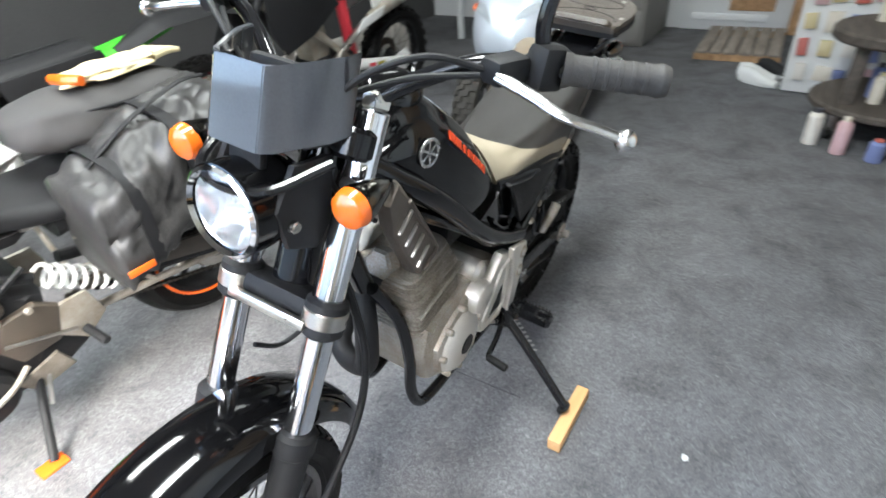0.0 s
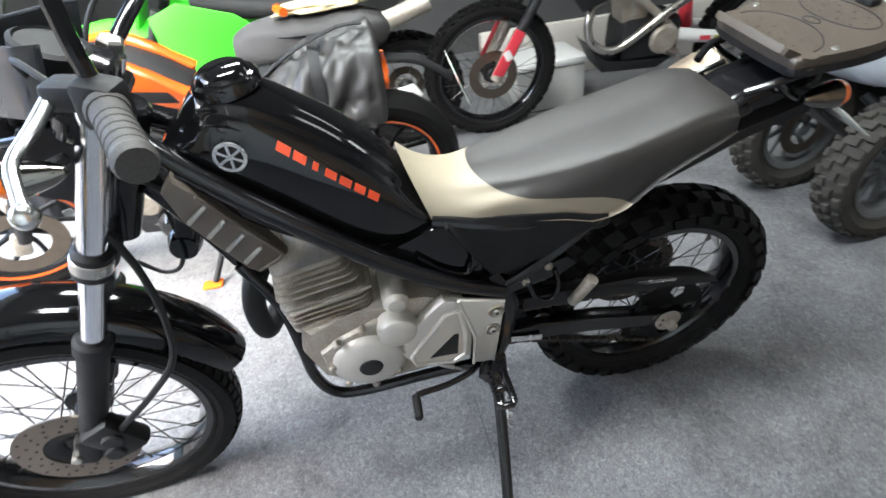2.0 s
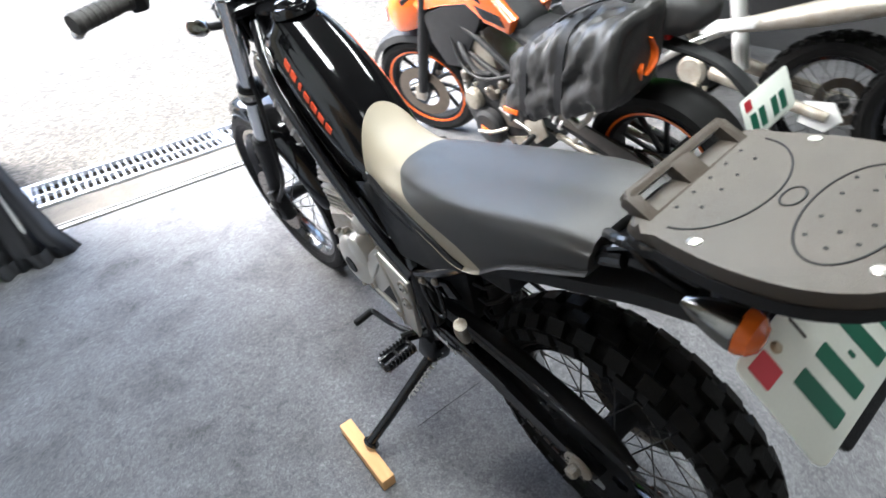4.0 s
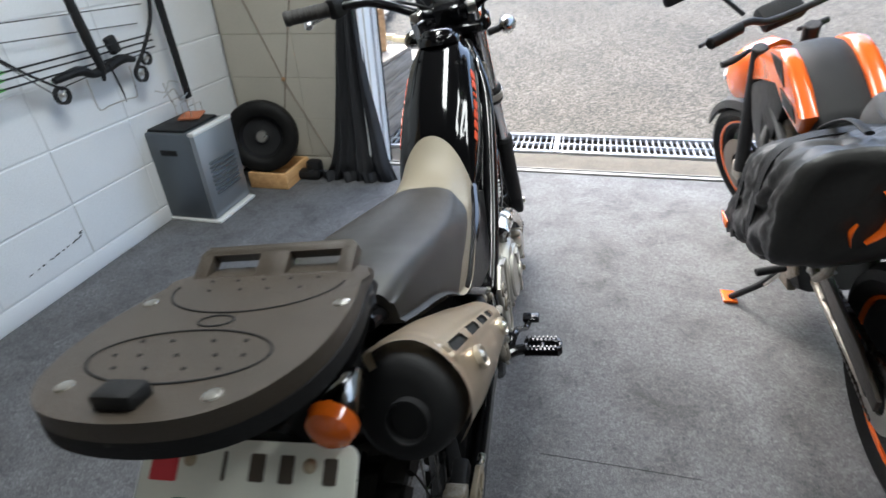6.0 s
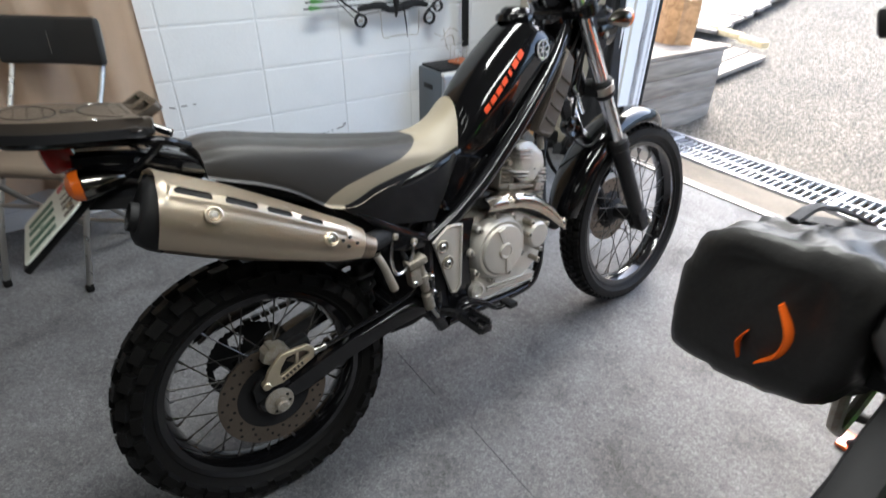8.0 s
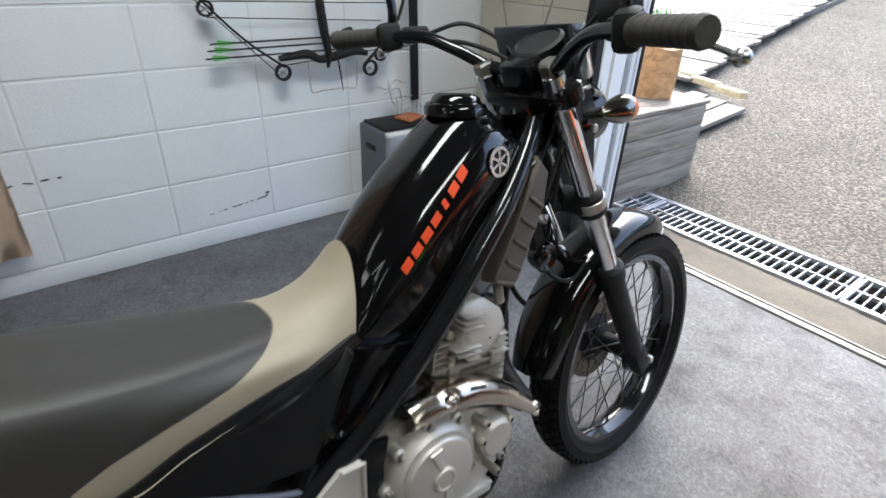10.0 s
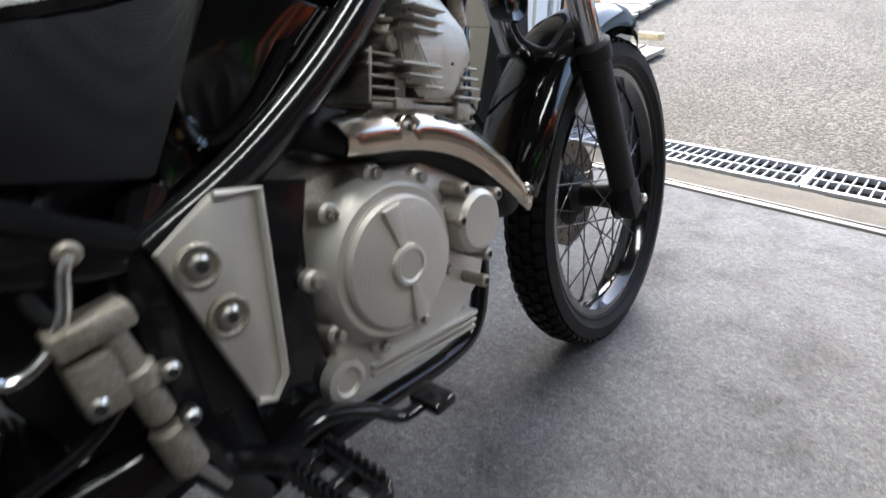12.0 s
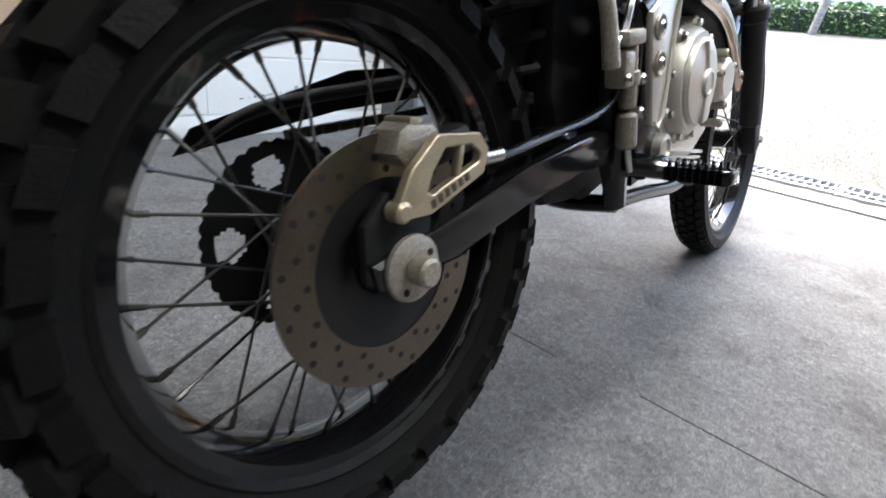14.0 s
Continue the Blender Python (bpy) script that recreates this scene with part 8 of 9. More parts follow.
def dirt_bike(name, label, m, plastic, stickers):
    D = thing(name, m, label, "motorcycle", "dirt bikes")
    dr = spoked_wheel("rear_wheel", D, (0, 0, 0.33), 0.33, 0.11, 0.24, 0.05, [(-0.015, -4, 0.001, 1, 0), (0.015, 4, 0.001, 1, 0.5), (-0.04, -28, 0.01, 1, 0.5), (0.04, 28, 0.01, 1, 0)], 28, (0.018, 0.011), 0.014, "spoked rear wheel")
    df = spoked_wheel("front_wheel", D, (0, 1.47, 0.345), 0.345, 0.085, 0.275, 0.045, [(-0.01, -4, 0.001, 1, 0), (0.01, 4, 0.001, 1, 0.5), (-0.03, -28, 0.007, 1, 0.5), (0.03, 28, 0.007, 1, 0)], 36, (0.015, 0.008), 0.012, "spoked front wheel")
    for w, x, r in ((dr, 0.07, 0.11), (df, -0.06, 0.125)):
        part("brake_disc", lathe([(r * 0.6, x - 0.002), (r, x - 0.002), (r, x + 0.002), (r * 0.6, x + 0.002)], SIDE, 36, loop=True), DISC_STEEL, w)
    part("sprocket_guard", side_plate([(0.09, 0.28), (0.09, 0.38), (-0.03, 0.40), (-0.08, 0.33), (-0.02, 0.26)], -0.085, 0.006, 0.002), WHITE_PLASTIC, D)
    for s in (-1, 1):
        fx = 0.095 * s
        part("fork_tube", cyl(0.024, (fx, 1.45, 0.37), (fx, 1.12, 0.95), 16, 0.004), MATT_BLACK if stickers else MATT_BLACK, D)
        part("fork_slider", cyl(0.03, (fx, 1.47, 0.33), (fx, 1.345, 0.555), 16, 0.006), ALLOY if stickers else MATT_BLACK, D)
        part("fork_guard", side_plate([(1.49, 0.38), (1.44, 0.36), (1.33, 0.56), (1.375, 0.585)], 0.128 * s, 0.012, 0.004), STICKER_RED if stickers else MATT_BLACK, D, "red fork guard" if stickers else "")
        if stickers:
            part("guard_band", box((0.004, 0.035, 0.05), (0.1355 * s, 1.415, 0.465), (-29, 0, 0), 0.001), WHITE_PLASTIC, D)
        part("swingarm", tube([(0.085 * s, 0.52, 0.42), (0.09 * s, 0.3, 0.38), (0.09 * s, -0.02, 0.33)], [0.03, 0.026, 0.02], 10, flat=1.2), WHITE_PLASTIC if stickers else ALLOY, D, "pale swingarm")
        part("shroud", side_plate([(1.16, 0.93), (1.02, 0.98), (0.78, 0.90), (0.66, 0.80), (0.86, 0.68), (1.06, 0.62), (1.15, 0.74)], 0.14 * s, 0.02, 0.008), plastic, D, "angular radiator shroud")
        part("number_panel", side_plate([(0.42, 0.90), (0.0, 0.93), (-0.02, 0.87), (0.12, 0.70), (0.34, 0.66)], 0.125 * s, 0.014, 0.005), MATT_BLACK if not stickers else WHITE_PLASTIC, D)
        part("frame_spar", tube([(0.05 * s, 1.08, 0.88), (0.105 * s, 0.85, 0.70), (0.1 * s, 0.55, 0.45), (0.09 * s, 0.56, 0.33)], 0.02, 10), ALLOY if stickers else MATT_BLACK, D)
        part("footpeg", box((0.07, 0.045, 0.02), (0.16 * s, 0.56, 0.36), bevel=0.004), STEEL, D)
        part("grip", cyl(0.017, (0.28 * s, 1.0, 1.12), (0.4 * s, 0.97, 1.125), 14, 0.003), RUBBER, D)
        part("radiator", box((0.025, 0.05, 0.22), (0.1 * s, 1.05, 0.72), (-20, 0, 0), 0.006), ALLOY, D)
        part("lever", tube([(0.24 * s, 1.03, 1.12), (0.3 * s, 1.06, 1.11), (0.385 * s, 1.03, 1.105)], 0.006, 8), ALLOY, D, "silver lever")
    part("handlebar", tube([(-0.4, 0.97, 1.125), (-0.25, 1.01, 1.12), (-0.1, 1.05, 1.06), (0.1, 1.05, 1.06), (0.25, 1.01, 1.12), (0.4, 0.97, 1.125)], 0.012, 10), MATT_BLACK, D)
    part("bar_pad", cyl(0.025, (-0.1, 1.04, 1.11), (0.1, 1.04, 1.11), 14, 0.006), plastic, D)
    part("number_board", box((0.2, 0.02, 0.22), (0, 1.2, 0.98), (20, 0, 0), 0.008), plastic, D)
    part("seat", loft(np.linspace(0.0, 0.98, 24), kring([0, 0.3, 0.6, 0.98], [0.95, 0.925, 0.92, 0.985], [0.88, 0.84, 0.83, 0.88], [0.09, 0.1, 0.09, 0.06]), 36), MATT_BLACK, D, "black bench seat", 60)
    loops = []
    for k in range(13):
        t = k / 12
        y, z = 1.20 + 0.62 * t, lerp(t, [0, 0.3, 0.7, 1], [0.86, 0.90, 0.88, 0.80])
        w = lerp(t, [0, 0.3, 0.8, 1], [0.09, 0.1, 0.07, 0.02])
        loops.append([Vector((x * w, y, z + h)) for x, h in ((-1, -0.025), (-0.6, 0.006), (0, 0.012), (0.6, 0.006), (1, -0.025), (0.9, -0.027), (0, 0.006), (-0.9, -0.027))])
    part("front_fender", rings(bmesh.new(), loops), plastic, D, "long high front mudguard", 50)
    loops = []
    for k in range(11):
        t = k / 10
        y, z = 0.15 - 0.55 * t, lerp(t, [0, 0.5, 1], [0.86, 0.90, 0.95])
        w = lerp(t, [0, 0.6, 1], [0.1, 0.09, 0.04])
        loops.append([Vector((x * w, y, z + h)) for x, h in ((-1, -0.03), (-0.6, 0.0), (0, 0.008), (0.6, 0.0), (1, -0.03), (0.9, -0.032), (0, 0.002), (-0.9, -0.032))])
    part("rear_fender", rings(bmesh.new(), loops), plastic if not stickers else WHITE_PLASTIC, D, "", 50)
    part("engine_case", box((0.22, 0.32, 0.2), (0, 0.66, 0.42), bevel=0.04), MATT_BLACK if stickers else MATT_BLACK, D, "dirty engine case")
    part("cylinder", box((0.14, 0.14, 0.2), (0, 0.76, 0.60), (-12, 0, 0), 0.02), ALLOY, D)
    part("clutch_cover", lathe([(0, 0.135), (0.06, 0.132), (0.075, 0.12), (0.075, 0.1), (0, 0.1)], Matrix.Translation((0, 0.6, 0.42)) @ SIDE @ Matrix.Diagonal((1, 1, -1, 1)), 28), ALLOY, D)
    part("exhaust_pipe", tube([(-0.03, 0.86, 0.64), (-0.06, 0.98, 0.58), (-0.09, 0.98, 0.45), (-0.11, 0.85, 0.40), (-0.125, 0.62, 0.55), (-0.12, 0.42, 0.66)], 0.021, 12), STEEL, D, "curved steel exhaust pipe")
    part("muffler", tube([(-0.13, 0.40, 0.67), (-0.135, 0.1, 0.76), (-0.13, -0.15, 0.83)], [0.03, 0.05, 0.042], 14), ALLOY, D, "silver alloy muffler")
    part("pipe_guard", side_plate([(0.56, 0.62), (0.32, 0.68), (0.30, 0.73), (0.50, 0.69)], -0.165, 0.006, 0.002), WHITE_PLASTIC, D, "pale perforated pipe guard")
    part("skid_plate", side_plate([(0.98, 0.42), (0.90, 0.28), (0.60, 0.26), (0.50, 0.32), (0.62, 0.31), (0.88, 0.33)], 0, 0.2, 0.01), MATT_BLACK, D)
    part("kick_stand", tube([(-0.12, 0.52, 0.36), (-0.17, 0.50, 0.18), (-0.22, 0.48, 0.02)], 0.011, 8), ALLOY, D)
    part("shock", cyl(0.035, (0, 0.42, 0.42), (0, 0.50, 0.78), 14, 0.004), STICKER_RED if stickers else WHITE_PLASTIC, D)
    part("reservoir_cap", cyl(0.024, (-0.09, 0.87, 0.74), (-0.09, 0.87, 0.79), 12, 0.004), STICKER_RED, D)
    if stickers:
        part("arm_sticker", side_plate([(0.40, 0.385), (0.34, 0.378), (0.34, 0.40), (0.40, 0.407)], -0.1185, 0.0015, 0), STICKER_RED, D, "red sticker on the swingarm")
        part("arm_sticker", side_plate([(0.32, 0.376), (0.25, 0.367), (0.25, 0.389), (0.32, 0.398)], -0.119, 0.0015, 0), mat("yellow_black_sticker", (0.35, 0.3, 0.03), 0.5), D)
    return D


dirt_bike("dirt_bike", "lime green and black dirt bike parked beside the orange motorcycle", ROOM @ pose(1.78, 0.36, 0, 0, -6, 0) @ Matrix.Diagonal((0.92, 0.9, 0.9, 1)), GREEN, 0)
dirt_bike("dirt_bike", "muddy white and black dirt bike with red fork guards", ROOM @ pose(1.74, -1.54, 0, 0, -7, 0), MATT_BLACK, 1)

# three-wheeled tilting scooter with knobbly front tyres
T = thing("three_wheel_scooter", ROOM @ pose(0.53, -1.05, 0, 0, 0, 4), "silver three-wheeled scooter with knobbly front tyres", "scooter")
for s in (-1, 1):
    tw = mag_wheel("front_wheel", T, (0.2 * s, 0, 0.255), 0.255, 0.125, 0.165, DUSTY_RUBBER, RIM_GREY, None, 26, 10, "ten-spoke front wheel")
    part("brake_disc", lathe([(0.06, -0.05 * s), (0.1, -0.05 * s), (0.1, -0.046 * s), (0.06, -0.046 * s)], SIDE, 32, loop=True), DISC_STEEL, tw)
    loops = []
    for k in range(13):
        a = radians(118 + 34 * k / 12)
        loops.append([Vector((0.2 * s + x, 0.285 * math.cos(a) * 1.0, 0.255 + (0.285 + h) * math.sin(a))) for x, h in ((-0.07, -0.02), (-0.05, 0.004), (0, 0.01), (0.05, 0.004), (0.07, -0.02), (0.06, -0.024), (0, 0.004), (-0.06, -0.024))])
    part("front_fender", rings(bmesh.new(), loops), SILVER, T, "pale mudguard", 50)
    part("suspension_arm", tube([(0.05 * s, 0.02, 0.46), (0.12 * s, 0.0, 0.40), (0.17 * s, 0, 0.27)], 0.02, 10), MATT_BLACK, T)
    part("headlight", tube([(0.04 * s, 0.19, 0.72), (0.11 * s, 0.13, 0.77), (0.17 * s, 0.02, 0.80)], [0.012, 0.035, 0.01], 12, flat=0.6), GLASS, T, "slim clear headlight")
    part("front_signal", box((0.03, 0.10, 0.03), (0.2 * s, 0.02, 0.76), (0, 0, 20 * s), 0.01), ORANGE_LENS, T)
    part("footboard", box((0.14, 0.62, 0.05), (0.17 * s, -0.62, 0.26), (0, 0, 0), 0.02), MATT_BLACK, T, "black footboard")
    part("grip", cyl(0.018, (0.24 * s, -0.32, 1.05), (0.36 * s, -0.36, 1.05), 14, 0.004), RUBBER, T)
    part("leg_shield", side_plate([(-0.18, 0.30), (-0.10, 0.66), (-0.22, 0.95), (-0.30, 0.95), (-0.34, 0.45), (-0.42, 0.30)], 0.2 * s, 0.05, 0.02), MATT_BLACK, T)
    part("side_panel", side_plate([(-0.78, 0.30), (-0.80, 0.66), (-1.35, 0.80), (-1.55, 0.72), (-1.30, 0.50), (-1.05, 0.32)], 0.19 * s, 0.04, 0.018), SILVER, T, "silver side panel")
part("front_fairing", loft(np.linspace(-0.30, 0.22, 18), kring([-0.3, -0.1, 0.1, 0.22], [1.02, 0.96, 0.84, 0.70], [0.52, 0.50, 0.52, 0.60], [0.19, 0.21, 0.19, 0.08]), 44), SILVER, T, "silver front fairing", 60)
part("inner_shield", box((0.36, 0.12, 0.6), (0, -0.33, 0.62), (-12, 0, 0), 0.04), MATT_BLACK, T)
part("floor_tunnel", box((0.2, 0.6, 0.2), (0, -0.65, 0.36), bevel=0.05), MATT_BLACK, T)
part("seat", loft(np.linspace(-1.55, -0.72, 22), kring([-1.55, -1.2, -0.95, -0.72], [0.92, 0.88, 0.80, 0.80], [0.82, 0.75, 0.70, 0.72], [0.1, 0.17, 0.17, 0.12]), 40), MATT_BLACK, T, "black scooter seat", 60)
part("rear_body", loft(np.linspace(-1.6, -0.75, 16), kring([-1.6, -1.2, -0.75], [0.80, 0.78, 0.72], [0.6, 0.4, 0.32], [0.09, 0.18, 0.17]), 36), SILVER, T, "", 60)
mag_wheel("rear_wheel", T, (0, -1.42, 0.25), 0.25, 0.14, 0.17, RUBBER, MATT_BLACK, None, 0, 5, "rear wheel")
part("handlebar", tube([(-0.34, -0.355, 1.05), (-0.15, -0.30, 1.06), (0.15, -0.30, 1.06), (0.34, -0.355, 1.05)], 0.014, 10), MATT_BLACK, T)
part("screen", box((0.3, 0.008, 0.25), (0, -0.17, 1.06), (-28, 0, 0), 0.003), VISOR, T)

# pale plastic container on the floor
cb = rthing("storage_box", "pale grey lidded plastic storage box", "box", 2.05, -0.46, 0, 2)
part("tub", box((0.34, 0.42, 0.24), (0, 0, 0.121), bevel=0.02), mat("pale_plastic", (0.5, 0.5, 0.48), 0.5, 0, 0.1, 10), cb)
part("lid", box((0.36, 0.44, 0.04), (0, 0, 0.262), bevel=0.012), WHITE_PLASTIC, cb)
part("label", box((0.003, 0.07, 0.022), (-0.172, 0.03, 0.20)), STICKER_RED, cb, "small red label")
sb = rthing("low_partition", "pale low partition board behind the dirt bikes", "board", 2.45, -1.5, 0)
part("board", box((0.05, 2.6, 0.34), (0, 0, 0.171), bevel=0.008), mat("pale_board", (0.5, 0.47, 0.43), 0.7, 0, 0.15, 5), sb)

# folding chair by the curtain
ch = rthing("folding_chair", "folding steel chair with padded dark backrest before a beige curtain", "chair", -1.388, -0.341, 0, -128)
BACK = mat("dark_seat_vinyl", (0.02, 0.021, 0.022), 0.45, 0, 0.2, 20, 0.5, 400)
bm = box((0.40, 0.035, 0.165), (0, 0, 0), bevel=0.016, seg=3)
bmesh.ops.subdivide_edges(bm, edges=list(bm.edges), cuts=2, use_grid_fill=True)
for v in bm.verts:
    v.co.y += 0.9 * v.co.x ** 2 - 0.03
bmesh.ops.transform(bm, matrix=pose(0, -0.235, 0.795, 8, 0, 0), verts=bm.verts)
rest = part("backrest", bm, BACK, ch, "dark vinyl backrest")
part("seam", tube([(0.01, -0.237, 0.725), (0.012, -0.245, 0.795), (0.01, -0.258, 0.865)], 0.002, 6), STEEL, rest)
part("seat", box((0.36, 0.34, 0.045), (0, -0.03, 0.43), (3, 0, 0), 0.02, seg=3), mat("brown_vinyl", (0.2, 0.155, 0.115), 0.6, 0, 0.2, 15, 0.4, 300), ch, "tan vinyl seat")
for s in (-1, 1):
    part("leg", tube([(0.175 * s, -0.268, 0.86), (0.175 * s, -0.245, 0.74), (0.17 * s, -0.1, 0.52), (0.163 * s, 0.08, 0.28), (0.16 * s, 0.2, 0.015)], 0.0105, 10), STEEL, ch, "tubular steel leg")
    part("leg", tube([(0.15 * s, 0.12, 0.42), (0.15 * s, -0.05, 0.22), (0.15 * s, -0.25, 0.015)], 0.0105, 10), STEEL, ch)
    part("rubber_foot", cyl(0.014, (0.16 * s, 0.2, 0.002), (0.16 * s, 0.198, 0.03), 10, 0.003), RUBBER, ch)
    part("rubber_foot", cyl(0.014, (0.15 * s, -0.252, 0.002), (0.15 * s, -0.248, 0.03), 10, 0.003), RUBBER, ch)
part("stretcher", cyl(0.008, (-0.163, 0.08, 0.28), (0.163, 0.08, 0.28), 10), STEEL, ch)
part("stretcher", cyl(0.008, (-0.15, -0.20, 0.07), (0.15, -0.20, 0.07), 10), STEEL, ch)

# wood block under the side stand, and a crumb of paper
wb = thing("wood_block", pose(-0.362, 0.47, 0, 0, 0, -2), "short pine wood block under the side stand", "wood block")
part("block", box((0.034, 0.21, 0.036), (0, 0, 0.0185), bevel=0.002), PINE, wb)
cm = thing("paper_scrap", pose(-0.655, 0.442, 0.001), "tiny crumpled white scrap on the carpet", "scrap")
bm = bmesh.new()
bmesh.ops.create_icosphere(bm, subdivisions=2, radius=0.009)
for v in bm.verts:
    v.co *= 1 + 0.5 * noise.noise(v.co * 200)
    v.co.z = abs(v.co.z) * 0.8
part("scrap", bm, WHITE_PLASTIC, cm, "", 0)

# ---- back of the garage ----
dr = tagged(obj("door_1", box((0.9, 0.05, 2.05), (0.0, -4.36, 1.03), bevel=0.006), WHITE), "white panelled door in the back wall", "door", kind="structure")
dr.matrix_basis = ROOM
part("door_panel_lower", box((0.62, 0.02, 0.06), (0.03, -4.33, 0.12), bevel=0.005), WHITE, dr)
part("door_grille", box((0.36, 0.02, 0.24), (-0.14, -4.33, 0.30), bevel=0.01), BARK_WOOD, dr, "brown grille panel")
struct("door_frame", box((0.07, 0.09, 2.1), (-0.49, -4.35, 1.05), bevel=0.004), BARK_WOOD, "brown wooden door frame", "door frame")
pm = rthing("duckboard", "grey slatted wooden duckboard before the back door", "duckboard", -0.18, -3.76, 0, 3)
for k in range(6):
    part("slat", box((0.088, 0.92, 0.02), (-0.25 + 0.1 * k, 0, 0.062), bevel=0.004), OLD_WOOD, pm)
for y in (-0.4, 0.43):
    part("runner", box((0.6, 0.04, 0.05), (0, y, 0.026), bevel=0.003), BARK_WOOD, pm)


def shoe(u, v, turn, material, label):
    S = rthing("shoe", label, "shoe", u, v, 0, turn, "shoes by the door")
    loops = []
    for k in range(14):
        t = k / 13
        y = -0.13 + 0.27 * t
        w = 0.034 + 0.012 * math.sin(3.1 * t)
        h = lerp(t, [0, 0.25, 0.45, 0.7, 1], [0.075, 0.085, 0.07, 0.045, 0.025])
        loops.append([Vector((w * math.cos(a), y, 0.018 + max(0, math.sin(a)) * h)) for a in np.linspace(0, 2 * math.pi, 18, endpoint=False)])
    part("upper", rings(bmesh.new(), loops), material, S)
    part("sole", plate([(0.042 * math.cos(a), 0.142 * math.sin(a) + 0.002) for a in np.linspace(0, 2 * math.pi, 24, endpoint=False)], 0.022, Matrix.Translation((0, 0, 0.012)), 0.004), WHITE_PLASTIC, S)


shoe(-0.42, -2.80, 62, WHITE_PLASTIC, "white trainer on the carpet near the shelf")
shoe(-0.40, -2.92, 66, WHITE_PLASTIC, "white trainer on the carpet near the shelf")
shoe(-0.50, -3.05, 60, MATT_BLACK, "dark trainer on the carpet near the shelf")
cab = rthing("cabinet", "grey steel cabinet by the back wall", "cabinet", 0.78, -3.95, 0)
part("body", box((0.42, 0.8, 0.9), (0, 0, 0.452), bevel=0.01), mat("grey_cabinet", (0.25, 0.24, 0.23), 0.6, 0, 0.1, 8), cab)
for k in range(3):
    part("drawer", box((0.36, 0.02, 0.26), (0, 0.408, 0.16 + 0.29 * k), bevel=0.006), mat("grey_drawer_%d" % k, (0.28, 0.27, 0.26), 0.6, 0, 0.1, 8), cab)
dk = rthing("work_table", "white work table at the back of the garage", "table", 1.75, -3.7, 0)
part("tabletop", box((1.2, 0.7, 0.04), (0, 0, 0.72), bevel=0.005), WHITE, dk)
for a in (-1, 1):
    for b in (-1, 1):
        part("leg", box((0.05, 0.05, 0.70), (0.56 * a, 0.3 * b, 0.351), bevel=0.004), WHITE, dk)
part("panel", box((0.02, 0.55, 0.62), (-0.52, 0, 0.38), bevel=0.004), WHITE_PLASTIC, dk)
# bench with bottles beside a pinned board
sh = rthing("tool_bench", "dark round-topped wooden tool bench crowded with cans", "bench", -1.09, -2.13, 0)
part("top", lathe([(0, 0.0), (0.34, 0.0), (0.35, 0.012), (0.35, 0.045), (0.34, 0.055), (0, 0.055)], Matrix.Translation((0, 0, 0.48)), 36), DARK_WOOD, sh)
part("shelf", lathe([(0, 0.0), (0.36, 0.0), (0.37, 0.01), (0.37, 0.03), (0.36, 0.04), (0, 0.04)], Matrix.Translation((0, 0, 0.15)), 36), DARK_WOOD, sh)
for a in (40, 130, 220, 310):
    part("leg", box((0.06, 0.06, 0.42), (0.26 * math.cos(radians(a)), 0.26 * math.sin(radians(a)), 0.276), bevel=0.006), DARK_WOOD, sh)
    part("caster", cyl(0.03, (0.3 * math.cos(radians(a)) - 0.014, 0.3 * math.sin(radians(a)), 0.031), (0.3 * math.cos(radians(a)) + 0.014, 0.3 * math.sin(radians(a)), 0.031), 16, 0.005), RUBBER, sh)
    part("caster_fork", box((0.045, 0.03, 0.1), (0.3 * math.cos(radians(a)), 0.3 * math.sin(radians(a)), 0.098), bevel=0.006), STEEL, sh)
wall_b = rthing("pinned_board", "white board with coloured packets pinned on it", "board", -0.94, -2.66, 0, 84)
part("board", box((0.03, 0.75, 1.3), (0, 0, 0.66), bevel=0.004), WHITE_PLASTIC, wall_b)
rng = random.Random(21)
PCOL = [mat("packet_%d" % i, c, 0.5, 0, 0.15, 30) for i, c in enumerate(((0.5, 0.14, 0.11), (0.2, 0.24, 0.45), (0.6, 0.5, 0.28), (0.7, 0.66, 0.6), (0.6, 0.4, 0.42), (0.66, 0.6, 0.5), (0.05, 0.05, 0.06)))]
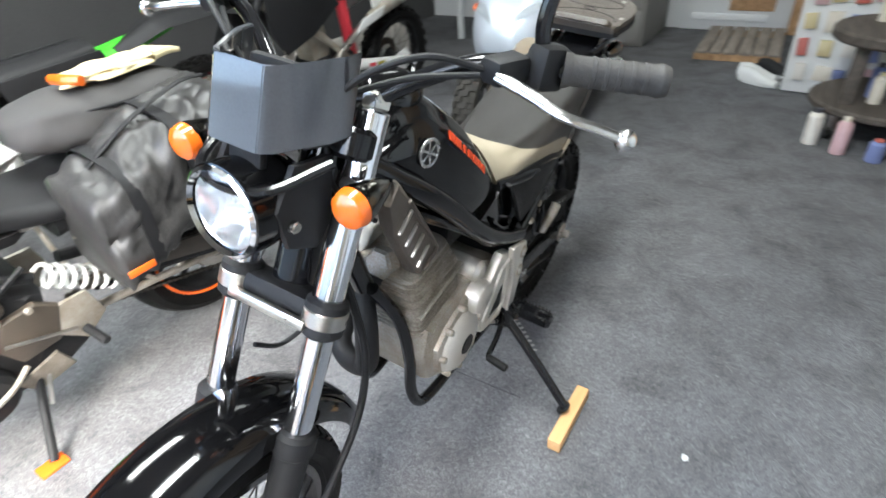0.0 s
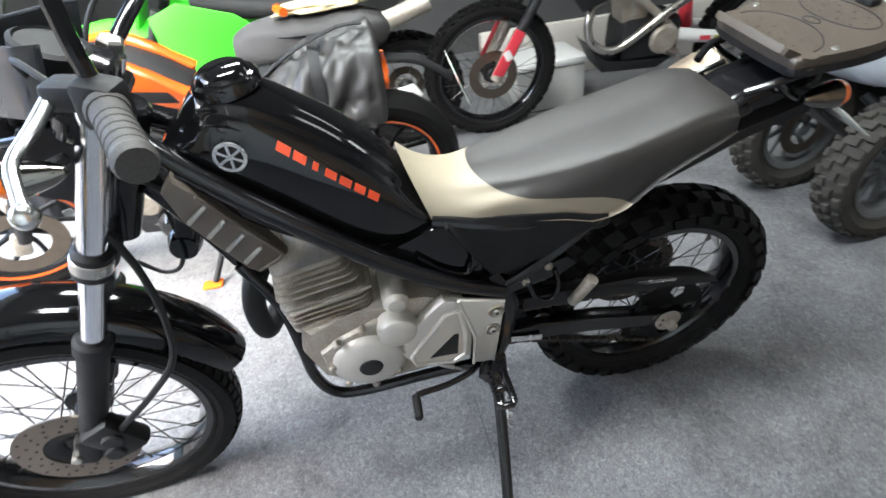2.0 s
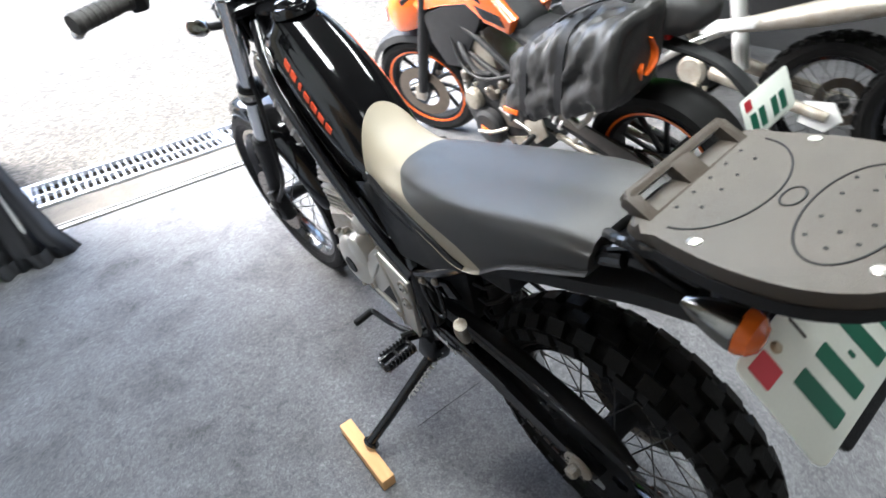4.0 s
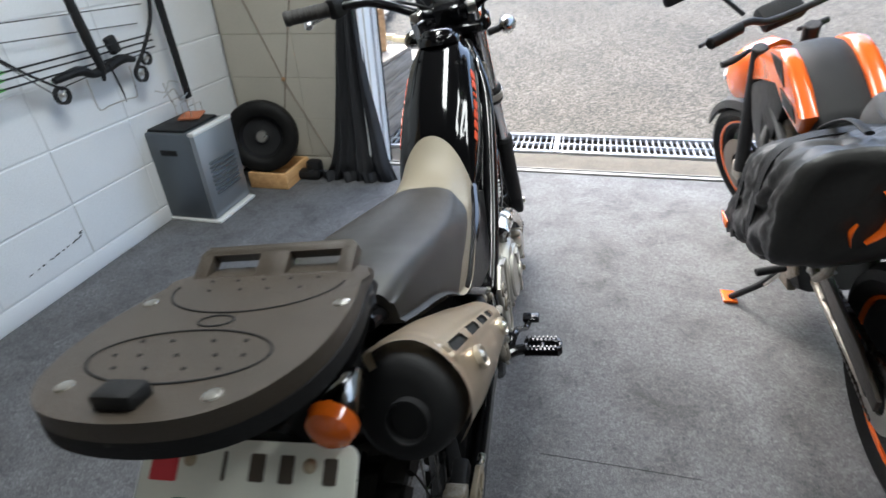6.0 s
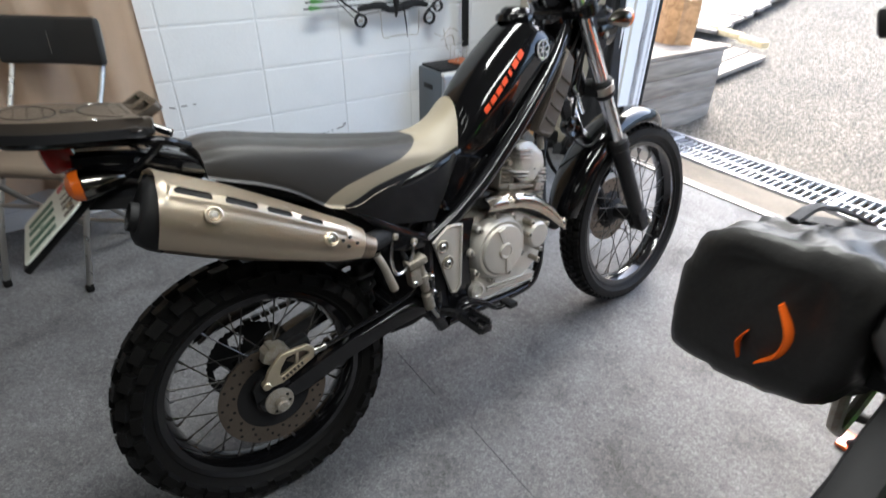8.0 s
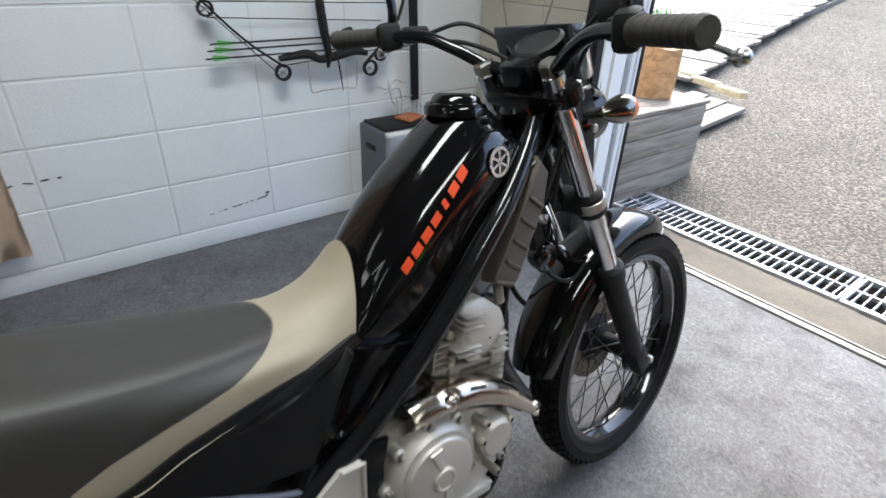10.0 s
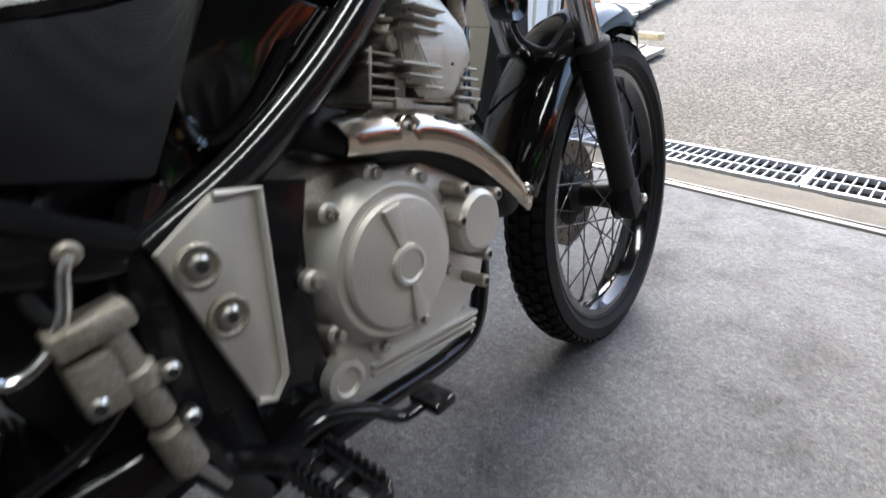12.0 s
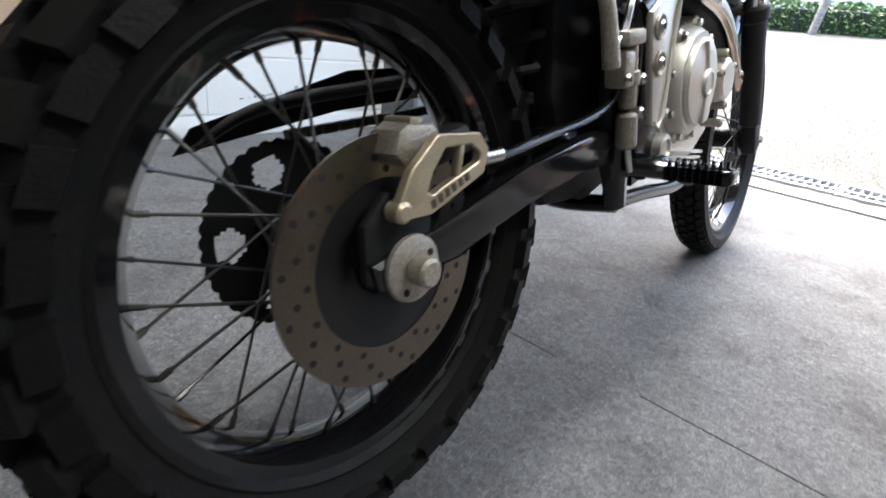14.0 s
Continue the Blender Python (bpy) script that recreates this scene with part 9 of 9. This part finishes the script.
for i in range(7):
    for j in range(6):
        part("packet", box((0.02, 0.075 * rng.uniform(0.7, 1.2), 0.09 * rng.uniform(0.7, 1.3)), (0.026, -0.3 + 0.11 * j + rng.uniform(-0.02, 0.02), 0.14 + 0.15 * i), (rng.uniform(-8, 8), 0, 0), 0.003), PCOL[rng.choice((0, 1, 2, 3, 3, 4, 4, 5, 5))], wall_b)
for i in range(16):
    a = rng.uniform(0, 6.28)
    r = rng.uniform(0.05, 0.30)
    lvl = (0.535, 0.19, 0.002)[i % 3]
    if lvl == 0.002:
        r = 0.42
        a = radians(30 + 7 * i)
    rad, hh = rng.uniform(0.025, 0.04), rng.uniform(0.1, 0.22)
    b = rthing("spray_can", "coloured spray can or bottle at the tool bench", "can", -1.09 + r * math.cos(a), -2.13 + r * math.sin(a), lvl, 0, "cans at the bench")
    part("can", lathe([(0, 0), (rad * 0.96, 0), (rad, 0.006), (rad, hh * 0.8), (rad * 0.7, hh * 0.88), (rad * 0.4, hh * 0.9), (0, hh * 0.9)], I4, 20), PCOL[rng.randrange(7)], b)
    part("cap", cyl(rad * 0.55, (0, 0, hh * 0.88), (0, 0, hh), 14, 0.003), PCOL[rng.randrange(7)], b)

# ---- wall blocks, last ----
def block_wall(parent, material, n0, n1, place, size=(0.4145, 0.222), edge=0.003):
    me = None
    for j in range(12):
        for i in range(n0, n1):
            if me is None:
                bm = box((0.02, size[0], size[1]), bevel=edge, seg=1)
                o = part("block", bm, material, parent, smooth=0)
                me = o.data
            else:
                o = new("block", me)
                o.parent = parent
            o.matrix_basis = place(i, j)


rb = random.Random(5)
block_wall(wall_left, BLOCK_PAINT, -3, 4, lambda i, j: pose(WX - 0.0172 + rb.uniform(-0.0008, 0.0008), 0.83 + 0.42 * i, 0.2 + 0.228 * j - 0.0, rb.uniform(-0.15, 0.15), 0, 0))
o = part("block_foot", box((0.02, 3.0, 0.08), (WX - 0.0172, 0.8, 0.041), bevel=0.003), BLOCK_PAINT, wall_left)
block_wall(wall_front, BEIGE_PAINT, 0, 2, lambda i, j: pose(WX + 0.235 + 0.42 * i, FV - 0.003 + rb.uniform(-0.001, 0.001), 0.2 + 0.228 * j, 0, 0, 90), (0.418, 0.226), 0.0015)
part("block_foot", box((0.88, 0.02, 0.08), (WX + 0.45, FV - 0.003, 0.041), bevel=0.003), BEIGE_PAINT, wall_front)
